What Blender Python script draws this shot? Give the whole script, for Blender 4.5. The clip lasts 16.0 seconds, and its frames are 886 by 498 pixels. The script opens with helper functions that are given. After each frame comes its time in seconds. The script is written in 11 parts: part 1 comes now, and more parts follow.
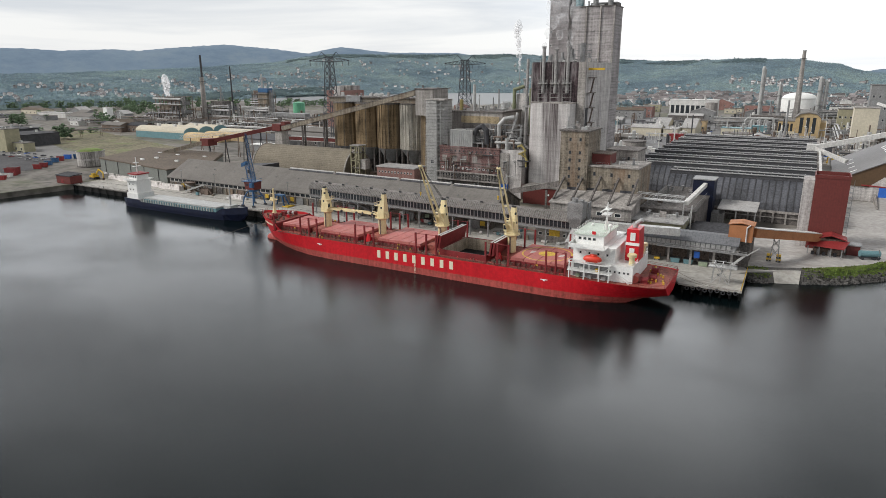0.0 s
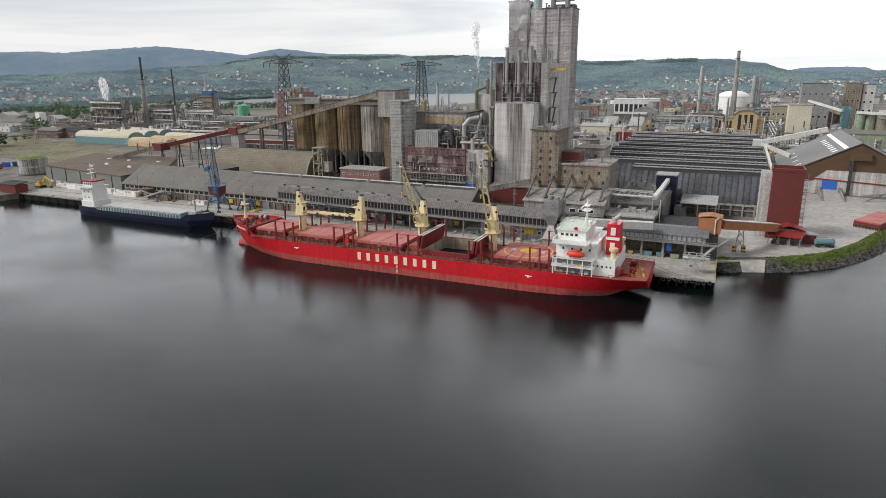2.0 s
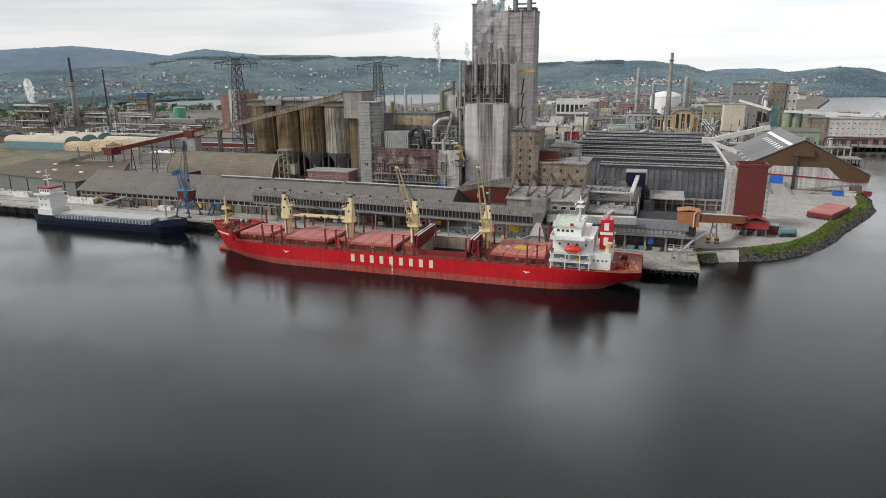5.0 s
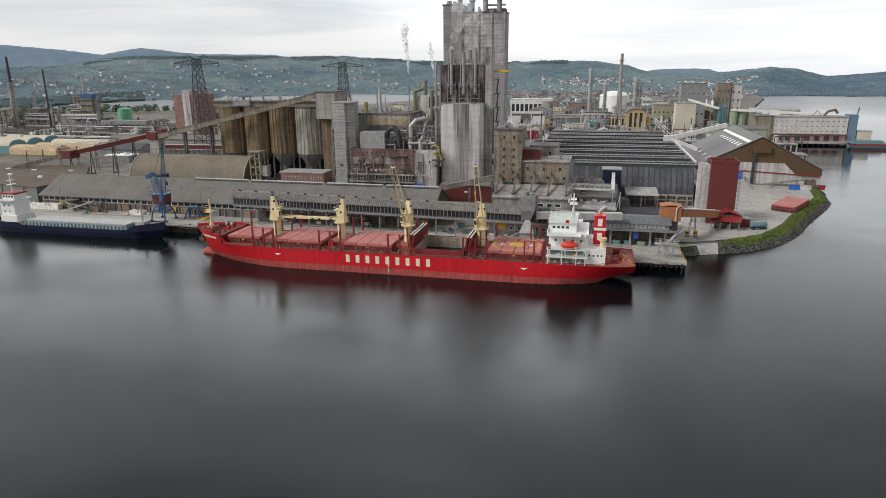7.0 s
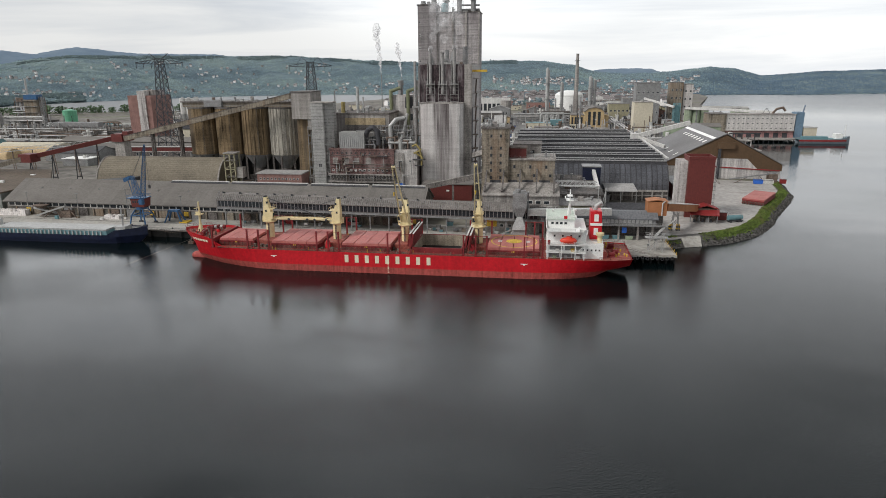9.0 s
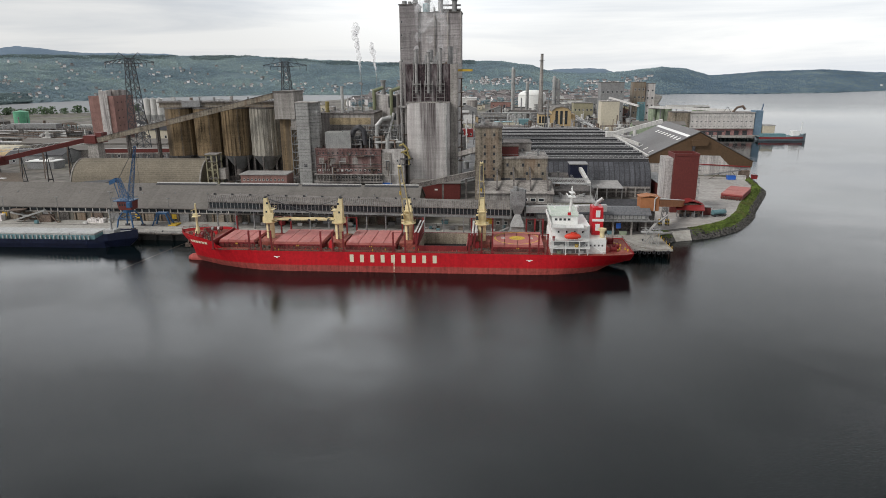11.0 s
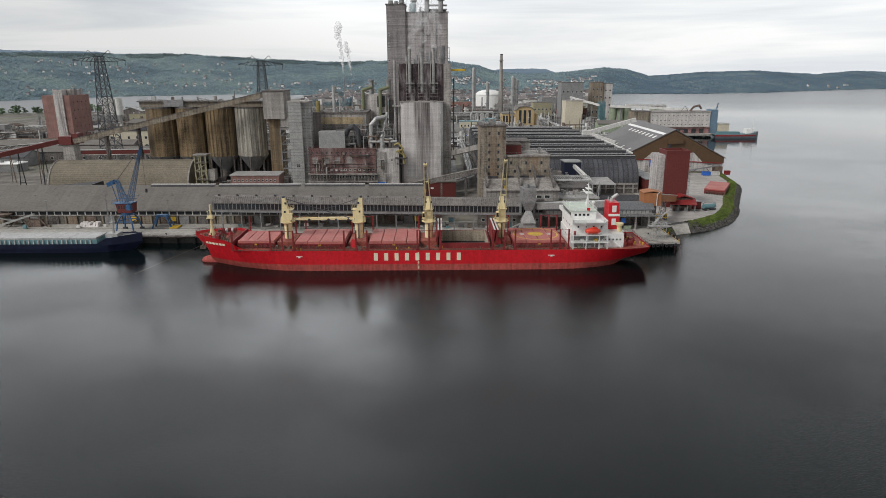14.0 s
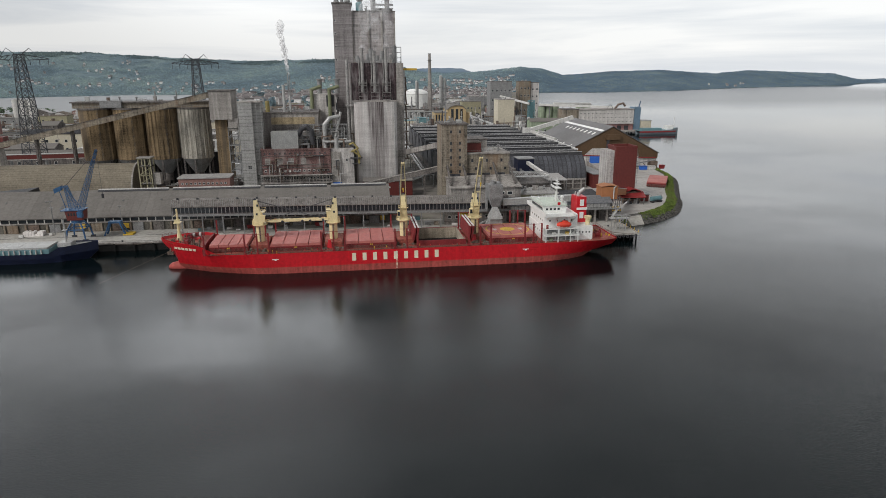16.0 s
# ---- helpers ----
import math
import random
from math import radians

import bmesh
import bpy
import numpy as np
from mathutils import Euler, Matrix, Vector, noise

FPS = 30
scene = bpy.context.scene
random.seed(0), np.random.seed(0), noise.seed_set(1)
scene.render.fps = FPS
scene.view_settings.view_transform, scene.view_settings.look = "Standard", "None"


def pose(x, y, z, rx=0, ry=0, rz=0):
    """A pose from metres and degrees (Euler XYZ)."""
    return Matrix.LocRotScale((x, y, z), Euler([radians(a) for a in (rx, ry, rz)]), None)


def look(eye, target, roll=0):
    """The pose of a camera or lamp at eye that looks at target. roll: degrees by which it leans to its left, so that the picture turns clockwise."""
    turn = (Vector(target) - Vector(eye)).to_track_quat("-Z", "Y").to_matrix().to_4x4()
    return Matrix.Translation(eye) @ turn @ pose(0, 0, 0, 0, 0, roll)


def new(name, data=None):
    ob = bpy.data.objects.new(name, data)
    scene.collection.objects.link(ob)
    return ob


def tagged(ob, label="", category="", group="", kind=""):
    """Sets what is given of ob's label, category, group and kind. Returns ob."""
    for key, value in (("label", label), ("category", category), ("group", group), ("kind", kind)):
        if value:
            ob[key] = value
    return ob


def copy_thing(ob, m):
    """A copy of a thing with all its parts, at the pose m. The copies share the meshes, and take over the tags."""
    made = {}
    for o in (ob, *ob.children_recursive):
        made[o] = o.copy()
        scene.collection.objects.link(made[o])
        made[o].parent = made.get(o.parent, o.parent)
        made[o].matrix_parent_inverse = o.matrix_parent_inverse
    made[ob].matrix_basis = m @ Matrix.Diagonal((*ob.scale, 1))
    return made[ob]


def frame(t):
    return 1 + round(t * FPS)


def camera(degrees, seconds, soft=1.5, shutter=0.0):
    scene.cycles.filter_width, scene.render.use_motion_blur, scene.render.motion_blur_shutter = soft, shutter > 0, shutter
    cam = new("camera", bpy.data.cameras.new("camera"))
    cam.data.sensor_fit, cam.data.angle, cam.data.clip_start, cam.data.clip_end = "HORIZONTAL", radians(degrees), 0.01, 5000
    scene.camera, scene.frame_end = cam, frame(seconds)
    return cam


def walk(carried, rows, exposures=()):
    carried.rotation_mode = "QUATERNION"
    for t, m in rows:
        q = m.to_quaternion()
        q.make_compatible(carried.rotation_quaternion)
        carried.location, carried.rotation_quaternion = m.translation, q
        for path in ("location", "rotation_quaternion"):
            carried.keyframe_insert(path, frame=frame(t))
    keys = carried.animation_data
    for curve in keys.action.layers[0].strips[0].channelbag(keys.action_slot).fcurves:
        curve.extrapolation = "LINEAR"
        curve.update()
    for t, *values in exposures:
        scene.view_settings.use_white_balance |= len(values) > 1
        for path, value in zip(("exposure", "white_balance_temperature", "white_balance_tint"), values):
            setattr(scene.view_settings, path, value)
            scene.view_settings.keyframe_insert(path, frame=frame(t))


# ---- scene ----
cam = camera(69.1, 16.0, soft=0.4)
METRES, EYE, TILT, LEAN, TURN = 147.0, 74.0, 4.6, -1.2, 29.56
ROWS = [
    (0.0, 0.0, 0.0, 0.0, -0.47, -20.12, 1.3),
    (0.5, -0.0227, -0.0022, 0.001, -1.84, -20.14, 1.28),
    (1.0, -0.0474, -0.0041, 0.0017, -3.32, -20.15, 1.25),
    (1.5, -0.0704, -0.0059, 0.0028, -4.51, -20.15, 1.22),
    (2.0, -0.0951, -0.0072, 0.003, -5.68, -20.14, 1.18),
    (2.5, -0.1184, -0.0078, 0.0037, -6.67, -20.15, 1.14),
    (3.0, -0.1438, -0.0081, 0.004, -7.68, -20.15, 1.08),
    (3.5, -0.1678, -0.0081, 0.0051, -8.5, -20.16, 0.95),
    (4.0, -0.1952, -0.0073, 0.0059, -9.38, -20.14, 0.84),
    (6.5, -0.3466, 0.0062, 0.0111, -15.63, -20.19, 0.32),
    (7.0, -0.3793, 0.0114, 0.0116, -16.64, -20.19, 0.21),
    (7.5, -0.4097, 0.0171, 0.0122, -17.59, -20.21, 0.12),
    (8.0, -0.4425, 0.024, 0.0122, -18.71, -20.21, 0.03),
    (8.5, -0.4725, 0.0309, 0.0123, -19.89, -20.21, -0.05),
    (9.0, -0.5048, 0.0389, 0.0121, -21.25, -20.2, -0.13),
    (11.5, -0.6574, 0.085, 0.0111, -26.11, -20.18, -0.58),
    (12.0, -0.6892, 0.0959, 0.0106, -27.06, -20.17, -0.69),
    (12.5, -0.7196, 0.1078, 0.0107, -27.88, -20.16, -0.8),
    (13.0, -0.7543, 0.1217, 0.0107, -28.67, -20.17, -0.9),
    (13.5, -0.7861, 0.135, 0.0099, -29.42, -20.15, -0.97),
    (14.0, -0.8223, 0.1506, 0.0097, -30.32, -20.13, -1.1),
    (14.5, -0.8551, 0.1655, 0.0091, -31.76, -20.1, -1.22),
    (15.0, -0.8907, 0.1825, 0.0082, -33.98, -20.07, -1.41),
    (15.5, -0.9242, 0.1999, 0.0083, -35.92, -20.03, -1.55),
    (16.0, -0.9598, 0.219, 0.0072, -37.69, -20.0, -1.7),
]
walk(cam, [(t, pose(0, 0, EYE, TILT, LEAN, TURN) @ pose(METRES * x, METRES * y, METRES * z, 90 + pitch, roll, yaw)) for t, x, y, z, yaw, pitch, roll in ROWS], exposures=((0.0, 0.5), (4.0, 0.42), (7.0, 0.34), (12.0, 0.21), (16.0, 0.12)))

# ---- world, sun ----
world = bpy.data.worlds.new("overcast")
scene.world = world
world.use_nodes = True
wn, wl = world.node_tree.nodes, world.node_tree.links
wn.clear()


def wnode(kind, **kw):
    n = wn.new(kind)
    for k, v in kw.items():
        n.inputs[k].default_value = v
    return n


SUN_EL, SUN_AZ = 42.0, 128.0
sky = wn.new("ShaderNodeTexSky")
sky.sky_type, sky.sun_disc = "NISHITA", False
sky.sun_elevation, sky.sun_rotation = radians(SUN_EL), radians(-SUN_AZ)
wco = wn.new("ShaderNodeTexCoord")
wmap = wn.new("ShaderNodeMapping")
wmap.inputs["Scale"].default_value = (1.1, 1.1, 13.0)
cloud = wnode("ShaderNodeTexNoise", Scale=1.7, Detail=7.0, Roughness=0.55, Distortion=0.4)
ramp = wn.new("ShaderNodeValToRGB")
ramp.color_ramp.elements[0].position, ramp.color_ramp.elements[0].color = 0.36, (0.56, 0.583, 0.615, 1)
ramp.color_ramp.elements[1].position, ramp.color_ramp.elements[1].color = 0.58, (0.738, 0.74, 0.738, 1)
scale_sky = wn.new("ShaderNodeMix")
scale_sky.data_type, scale_sky.blend_type = "RGBA", "MULTIPLY"
scale_sky.inputs["Factor"].default_value = 1.0
scale_sky.inputs["B"].default_value = (0.1, 0.1, 0.1, 1)
over = wn.new("ShaderNodeMix")
over.data_type = "RGBA"
over.inputs["Factor"].default_value = 0.94
back = wnode("ShaderNodeBackground", Strength=1.0)
wout = wn.new("ShaderNodeOutputWorld")
wl.new(wco.outputs["Generated"], wmap.inputs["Vector"])
wl.new(wmap.outputs["Vector"], cloud.inputs["Vector"])
wl.new(cloud.outputs["Fac"], ramp.inputs["Fac"])
wl.new(sky.outputs["Color"], scale_sky.inputs["A"])
wl.new(scale_sky.outputs["Result"], over.inputs["A"])
wl.new(ramp.outputs["Color"], over.inputs["B"])
# unseen upper sky shaped to set the water's tone: brighter west, dark overhead, one glowing patch


def wmath(op, *args):
    n = wn.new("ShaderNodeMath")
    n.operation = op
    for i, v in enumerate(args):
        if isinstance(v, (int, float)):
            n.inputs[i].default_value = v
        else:
            wl.new(v, n.inputs[i])
    return n.outputs[0]


def wdot(direction):
    n = wn.new("ShaderNodeVectorMath")
    n.operation = "DOT_PRODUCT"
    n.inputs[1].default_value = direction
    wl.new(wco.outputs["Generated"], n.inputs[0])
    return n.outputs["Value"]


def wrange(v, lo, hi, to_lo, to_hi):
    n = wn.new("ShaderNodeMapRange")
    n.interpolation_type = "SMOOTHSTEP"
    for slot, x in zip(("From Min", "From Max", "To Min", "To Max"), (lo, hi, to_lo, to_hi)):
        n.inputs[slot].default_value = x
    wl.new(v, n.inputs["Value"])
    return n.outputs["Result"]


high = wrange(wdot((0, 0, 1)), 0.24, 0.6, 0.0, 1.0)
side = wrange(wdot((-0.95, 0.3, 0.0)), -0.5, 0.7, 0.27, 1.25)
glow = wmath("ADD", wrange(wdot((-0.137, 0.864, 0.485)), 0.972, 0.998, 0.0, 2.9), wrange(wdot((-0.12, 0.84, 0.52)), 0.84, 0.98, 0.0, 0.75))
dome = wrange(wdot((0, 0, 1)), 0.52, 0.78, 1.0, 0.38)
bank_map = wn.new("ShaderNodeMapping")
bank_map.inputs["Scale"].default_value = (1.0, 1.0, 2.2)
wl.new(wco.outputs["Generated"], bank_map.inputs["Vector"])
bank = wnode("ShaderNodeTexNoise", Scale=2.6, Detail=4.0, Roughness=0.5)
wl.new(bank_map.outputs["Vector"], bank.inputs["Vector"])
banks = wmath("ADD", 1.0, wmath("MULTIPLY", high, wmath("SUBTRACT", wrange(bank.outputs["Fac"], 0.36, 0.64, 0.55, 1.5), 1.0)))
dome = wmath("MULTIPLY", dome, banks)
level = wmath("MULTIPLY", dome, wmath("ADD", wmath("ADD", 1.0, wmath("MULTIPLY", high, wmath("SUBTRACT", side, 1.0))), glow))
# added brightening of the sky above the view, to lift the fjord and river water
gap = wmath("MULTIPLY", wrange(wdot((0, 0, 1)), 0.11, 0.17, 0.0, 1.0), wrange(wdot((0, 0, 1)), 0.25, 0.36, 0.6, 0.0))
gap = wmath("MULTIPLY", gap, wmath("ADD", wrange(wdot((0.6, 0.8, 0.0)), 0.75, 0.94, 0.0, 1.0), wrange(wdot((-0.75, 0.66, 0.0)), 0.8, 0.95, 0.0, 0.7)))
level = wmath("ADD", level, gap)
# sky brightens towards the open fjord; a belt added above the view brightens reflections
level = wmath("MULTIPLY", level, wrange(wdot((1, 0, 0)), -0.8, 0.65, 0.9, 1.24))
belt = wmath("MULTIPLY", wrange(wdot((0, 0, 1)), 0.12, 0.22, 0.0, 1.1), wrange(wdot((0, 0, 1)), 0.36, 0.5, 1.0, 0.0))
belt = wmath("MULTIPLY", belt, wrange(wdot((1, 0, 0)), -0.55, 0.08, 0.85, 0.0))
level = wmath("MULTIPLY", level, wmath("ADD", belt, 1.0))
wl.new(level, back.inputs["Strength"])
wl.new(over.outputs["Result"], back.inputs["Color"])
wl.new(back.outputs["Background"], wout.inputs["Surface"])

sun_data = bpy.data.lights.new("sun", "SUN")
sun_data.energy, sun_data.angle, sun_data.color = 1.85, radians(18), (1.0, 0.97, 0.93)
sun = new("sun", sun_data)
sun.matrix_world = look((-300 * math.sin(radians(SUN_AZ)), 300 * math.cos(radians(SUN_AZ)), 300 * math.tan(radians(SUN_EL))), (0, 0, 0))


# ---- materials ----
def material(name, base, rough=0.8, vary=0.25, scale=0.35, fine=4.0, metal=0.0, streak=0.0, stain=None, bump=0.15, stripe=None, island=0.0, each=0.0, spec=0.35, pour=0.0, run=None):
    """Procedural surface: two scales of noise, optional vertical streaks, stains, stripes (axis, period, depth)."""
    m = bpy.data.materials.new(name)
    m.use_nodes = True
    nt = m.node_tree
    nd, ln = nt.nodes, nt.links
    bsdf = nd["Principled BSDF"]
    bsdf.inputs["Roughness"].default_value = rough
    bsdf.inputs["Metallic"].default_value = metal
    bsdf.inputs["Specular IOR Level"].default_value = spec
    geo = nd.new("ShaderNodeNewGeometry")

    def noise_tex(sc, stretch=(1, 1, 1), detail=4.0):
        mp = nd.new("ShaderNodeMapping")
        mp.inputs["Scale"].default_value = stretch
        ln.new(geo.outputs["Position"], mp.inputs["Vector"])
        t = nd.new("ShaderNodeTexNoise")
        t.inputs["Scale"].default_value, t.inputs["Detail"].default_value = sc, detail
        t.inputs["Roughness"].default_value = 0.6
        ln.new(mp.outputs["Vector"], t.inputs["Vector"])
        return t.outputs["Fac"]

    def math_node(op, a, b):
        n = nd.new("ShaderNodeMath")
        n.operation = op
        for i, v in enumerate((a, b)):
            if isinstance(v, (int, float)):
                n.inputs[i].default_value = v
            else:
                ln.new(v, n.inputs[i])
        return n.outputs[0]

    def remap(v, lo, hi, a, b):
        n = nd.new("ShaderNodeMapRange")
        for i, x in enumerate((lo, hi, a, b)):
            n.inputs[i + 1].default_value = x
        ln.new(v, n.inputs[0])
        return n.outputs[0]

    large, small = noise_tex(scale), noise_tex(fine, detail=3.0)
    value = math_node("ADD", remap(large, 0.3, 0.7, -vary, vary), remap(small, 0.32, 0.68, -vary * 1.35, vary * 1.35))
    if streak:
        s = noise_tex(0.8, (1, 1, 0.05), 7.0)
        value = math_node("ADD", value, remap(s, 0.35, 0.65, -streak, streak * 0.6))
    if pour:
        s = noise_tex(1.0, (0.04, 0.04, 0.9), 5.0)
        value = math_node("ADD", value, remap(s, 0.35, 0.65, -pour, pour * 0.7))
    height = small
    if stripe:
        axis, period, depth = stripe
        sep = nd.new("ShaderNodeSeparateXYZ")
        ln.new(geo.outputs["Position"], sep.inputs[0])
        if axis == "W":
            p = math_node("ADD", sep.outputs["X"], sep.outputs["Y"])
        else:
            p = sep.outputs[axis]
        f = math_node("FRACT", math_node("MULTIPLY", p, 1.0 / period), 0.0)
        edge = math_node("LESS_THAN", f, 0.14)
        value = math_node("SUBTRACT", value, math_node("MULTIPLY", edge, depth))
        height = math_node("SUBTRACT", small, math_node("MULTIPLY", edge, 1.5))
    if island:
        value = math_node("ADD", value, remap(geo.outputs["Random Per Island"], 0, 1, -island, island))
    if each:
        info = nd.new("ShaderNodeObjectInfo")
        value = math_node("ADD", value, remap(info.outputs["Random"], 0, 1, -each, each))
    gain = math_node("MAXIMUM", math_node("ADD", value, 1.0), 0.05)
    mul = nd.new("ShaderNodeMix")
    mul.data_type, mul.blend_type = "RGBA", "MULTIPLY"
    mul.inputs["Factor"].default_value = 1.0
    mul.inputs["A"].default_value = (*base, 1)
    comb = nd.new("ShaderNodeCombineColor")
    for i in range(3):
        ln.new(gain, comb.inputs[i])
    ln.new(comb.outputs[0], mul.inputs["B"])
    colour = mul.outputs["Result"]
    if stain:
        rgb, amount, stretch = stain
        st = noise_tex(0.22, stretch, 6.0)
        mx = nd.new("ShaderNodeMix")
        mx.data_type = "RGBA"
        ln.new(remap(st, 0.5, 0.68, 0.0, amount), mx.inputs["Factor"])
        ln.new(colour, mx.inputs["A"])
        mx.inputs["B"].default_value = (*rgb, 1)
        colour = mx.outputs["Result"]
    if run:
        # one broad ragged run-off stain: (colour, centre x, half width, top z)
        rgb, xc, half, top = run
        sx = nd.new("ShaderNodeSeparateXYZ")
        ln.new(geo.outputs["Position"], sx.inputs[0])
        wob = remap(noise_tex(0.35, (1, 1, 0.06), 6.0), 0.3, 0.7, -half * 0.45, half * 0.45)
        off = math_node("ABSOLUTE", math_node("ADD", math_node("SUBTRACT", sx.outputs["X"], xc), wob), 0.0)
        mask = math_node("MULTIPLY", remap(off, half * 0.45, half * 1.05, 1.0, 0.0), remap(noise_tex(1.6, (1, 1, 0.02), 5.0), 0.36, 0.6, 0.45, 1.0))
        fade = remap(sx.outputs["Z"], top - 50, top, 0.6, 1.0)
        mx = nd.new("ShaderNodeMix")
        mx.data_type = "RGBA"
        ln.new(math_node("MULTIPLY", mask, fade), mx.inputs["Factor"])
        ln.new(colour, mx.inputs["A"])
        mx.inputs["B"].default_value = (*rgb, 1)
        colour = mx.outputs["Result"]
    ln.new(colour, bsdf.inputs["Base Color"])
    if bump:
        b = nd.new("ShaderNodeBump")
        b.inputs["Strength"].default_value, b.inputs["Distance"].default_value = bump, 0.3
        ln.new(height, b.inputs["Height"])
        ln.new(b.outputs["Normal"], bsdf.inputs["Normal"])
    return m


DARKV = (0.8, 0.8, 0.05)
CONC = material("concrete", (0.32, 0.3, 0.28), 0.9, 0.18, 0.12, 1.5, streak=0.25, pour=0.14, stain=((0.09, 0.075, 0.075), 0.8, DARKV), stripe=("Z", 2.4, 0.06))
CONC_PALE = material("pale_concrete", (0.49, 0.466, 0.45), 0.9, 0.14, 0.12, 1.5, streak=0.28, pour=0.1, stain=((0.13, 0.105, 0.11), 0.75, DARKV), stripe=("Z", 2.2, 0.05))
CONC_PURPLE = material("stained_concrete", (0.06, 0.042, 0.046), 0.9, 0.4, 0.2, 1.2, streak=0.45, stain=((0.36, 0.33, 0.33), 0.75, (1.2, 1.2, 0.3)))
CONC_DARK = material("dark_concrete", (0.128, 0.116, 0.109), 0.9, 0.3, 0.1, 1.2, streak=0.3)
CONC_BROWN = material("brown_concrete", (0.225, 0.195, 0.155), 0.9, 0.2, 0.1, 1.2, streak=0.4, pour=0.15, stain=((0.22, 0.125, 0.07), 0.5, (0.6, 0.6, 0.12)), stripe=("Z", 1.2, 0.1))
SILO = material("weathered_silo", (0.208, 0.149, 0.0857), 0.9, 0.2, 0.15, 1.5, streak=0.5, pour=0.12, stain=((0.1, 0.08, 0.06), 0.8, (0.8, 0.8, 0.03)))
SILO_PALE = material("pale_silo", (0.359, 0.335, 0.289), 0.9, 0.2, 0.15, 1.5, streak=0.5, stain=((0.1, 0.09, 0.08), 0.8, (0.8, 0.8, 0.03)))
PURPLE = material("purple_brick", (0.165, 0.096, 0.09), 0.9, 0.32, 0.25, 2.0, streak=0.3, pour=0.2, stain=((0.33, 0.285, 0.27), 0.65, (0.6, 0.6, 0.3)))
BRICK = material("red_brick", (0.25, 0.142, 0.125), 0.9, 0.2, 0.15, 2.0, streak=0.15)
ROOF_GREY = material("grey_felt_roof", (0.165, 0.154, 0.142), 0.95, 0.09, 0.05, 0.9, each=0.07, stain=((0.11, 0.1, 0.09), 0.35, (0.3, 1.5, 1)))
ROOF_BROWN = material("brown_felt_roof", (0.112, 0.088, 0.068), 0.95, 0.18, 0.05, 0.7)
ROOF_CURVED = material("ribbed_sheet_roof", (0.194, 0.169, 0.13), 0.9, 0.14, 0.1, 1.0, stripe=("Z", 1.1, 0.3))
ROOF_PALE = material("pale_roof", (0.357, 0.348, 0.34), 0.8, 0.18, 0.08, 1.0)
CONC_RUN = material("run_stained_concrete", (0.55, 0.528, 0.515), 0.9, 0.1, 0.12, 1.5, streak=0.16, pour=0.1, stain=((0.28, 0.24, 0.24), 0.45, DARKV), run=((0.05, 0.034, 0.036), -122.0, 6.0, 57.0))
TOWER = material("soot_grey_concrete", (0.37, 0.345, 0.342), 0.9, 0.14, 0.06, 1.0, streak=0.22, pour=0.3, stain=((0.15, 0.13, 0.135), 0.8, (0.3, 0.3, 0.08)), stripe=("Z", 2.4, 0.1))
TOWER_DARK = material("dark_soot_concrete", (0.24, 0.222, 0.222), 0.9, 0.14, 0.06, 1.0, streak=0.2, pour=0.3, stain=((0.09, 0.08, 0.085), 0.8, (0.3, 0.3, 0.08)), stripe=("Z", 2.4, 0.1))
NETTING = material("scaffold_netting", (0.375, 0.371, 0.36), 0.9, 0.15, 0.3, 2.5, streak=0.12, pour=0.1, stripe=("Z", 1.9, 0.35))
ROOF_BLACK = material("black_roof", (0.04, 0.04, 0.045), 0.95, 0.3, 0.1, 1.0)
GREEN_CLAD = material("green_grey_cladding", (0.17, 0.18, 0.165), 0.7, 0.08, 0.1, 1.0, stripe=("X", 1.2, 0.12))
BARREL = material("barrel_sheet", (0.085, 0.088, 0.1), 0.36, 0.25, 0.1, 1.2, spec=0.5, each=0.22)
BARREL_RIB = material("barrel_rib", (0.06, 0.06, 0.065), 0.6)
STEEL_GREY = material("grey_steel", (0.23, 0.23, 0.23), 0.6, 0.2, 0.3, 2.0, metal=0.2)
STEEL_PALE = material("galvanised_steel", (0.384, 0.384, 0.376), 0.5, 0.15, 0.3, 2.0, metal=0.3)
STEEL_RUST = material("rusty_steel", (0.14, 0.105, 0.085), 0.85, 0.35, 0.3, 2.0)
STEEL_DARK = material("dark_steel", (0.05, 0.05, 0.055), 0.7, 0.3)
PIPE = material("plant_pipe", (0.288, 0.28, 0.272), 0.55, 0.25, 0.3, 2.0, metal=0.2)
PIPE_OLIVE = material("olive_pipe", (0.17, 0.185, 0.11), 0.6, 0.2)
YELLOW = material("yellow_paint", (0.55, 0.36, 0.04), 0.6, 0.2)
PIPE_YELLOW = material("dull_yellow_pipe", (0.27, 0.22, 0.085), 0.7, 0.25)
PYLON = material("pylon_steel", (0.055, 0.058, 0.065), 0.7, 0.2)
TAN_BAND = material("tan_stained_wall", (0.34, 0.27, 0.17), 0.9, 0.25, streak=0.3)
GLASS = material("dark_glazing", (0.03, 0.035, 0.04), 0.12, 0.2, bump=0, spec=0.6)
WHITE = material("white_paint", (0.74, 0.74, 0.72), 0.5, 0.06, 0.3, 2.0, bump=0.03)
WHITE_DIRTY = material("weathered_white", (0.56, 0.55, 0.53), 0.7, 0.12, 0.15, 1.0, streak=0.12)
CREAM = material("cream_sheet", (0.5, 0.455, 0.36), 0.75, 0.08, 0.05, 0.6)
ORANGE_SHEET = material("orange_sheet", (0.48, 0.36, 0.21), 0.75, 0.15, 0.05, 0.6)
TEAL = material("teal_cladding", (0.128, 0.24, 0.264), 0.6, 0.1)
OCHRE = material("ochre_render", (0.4, 0.3, 0.165), 0.85, 0.12)
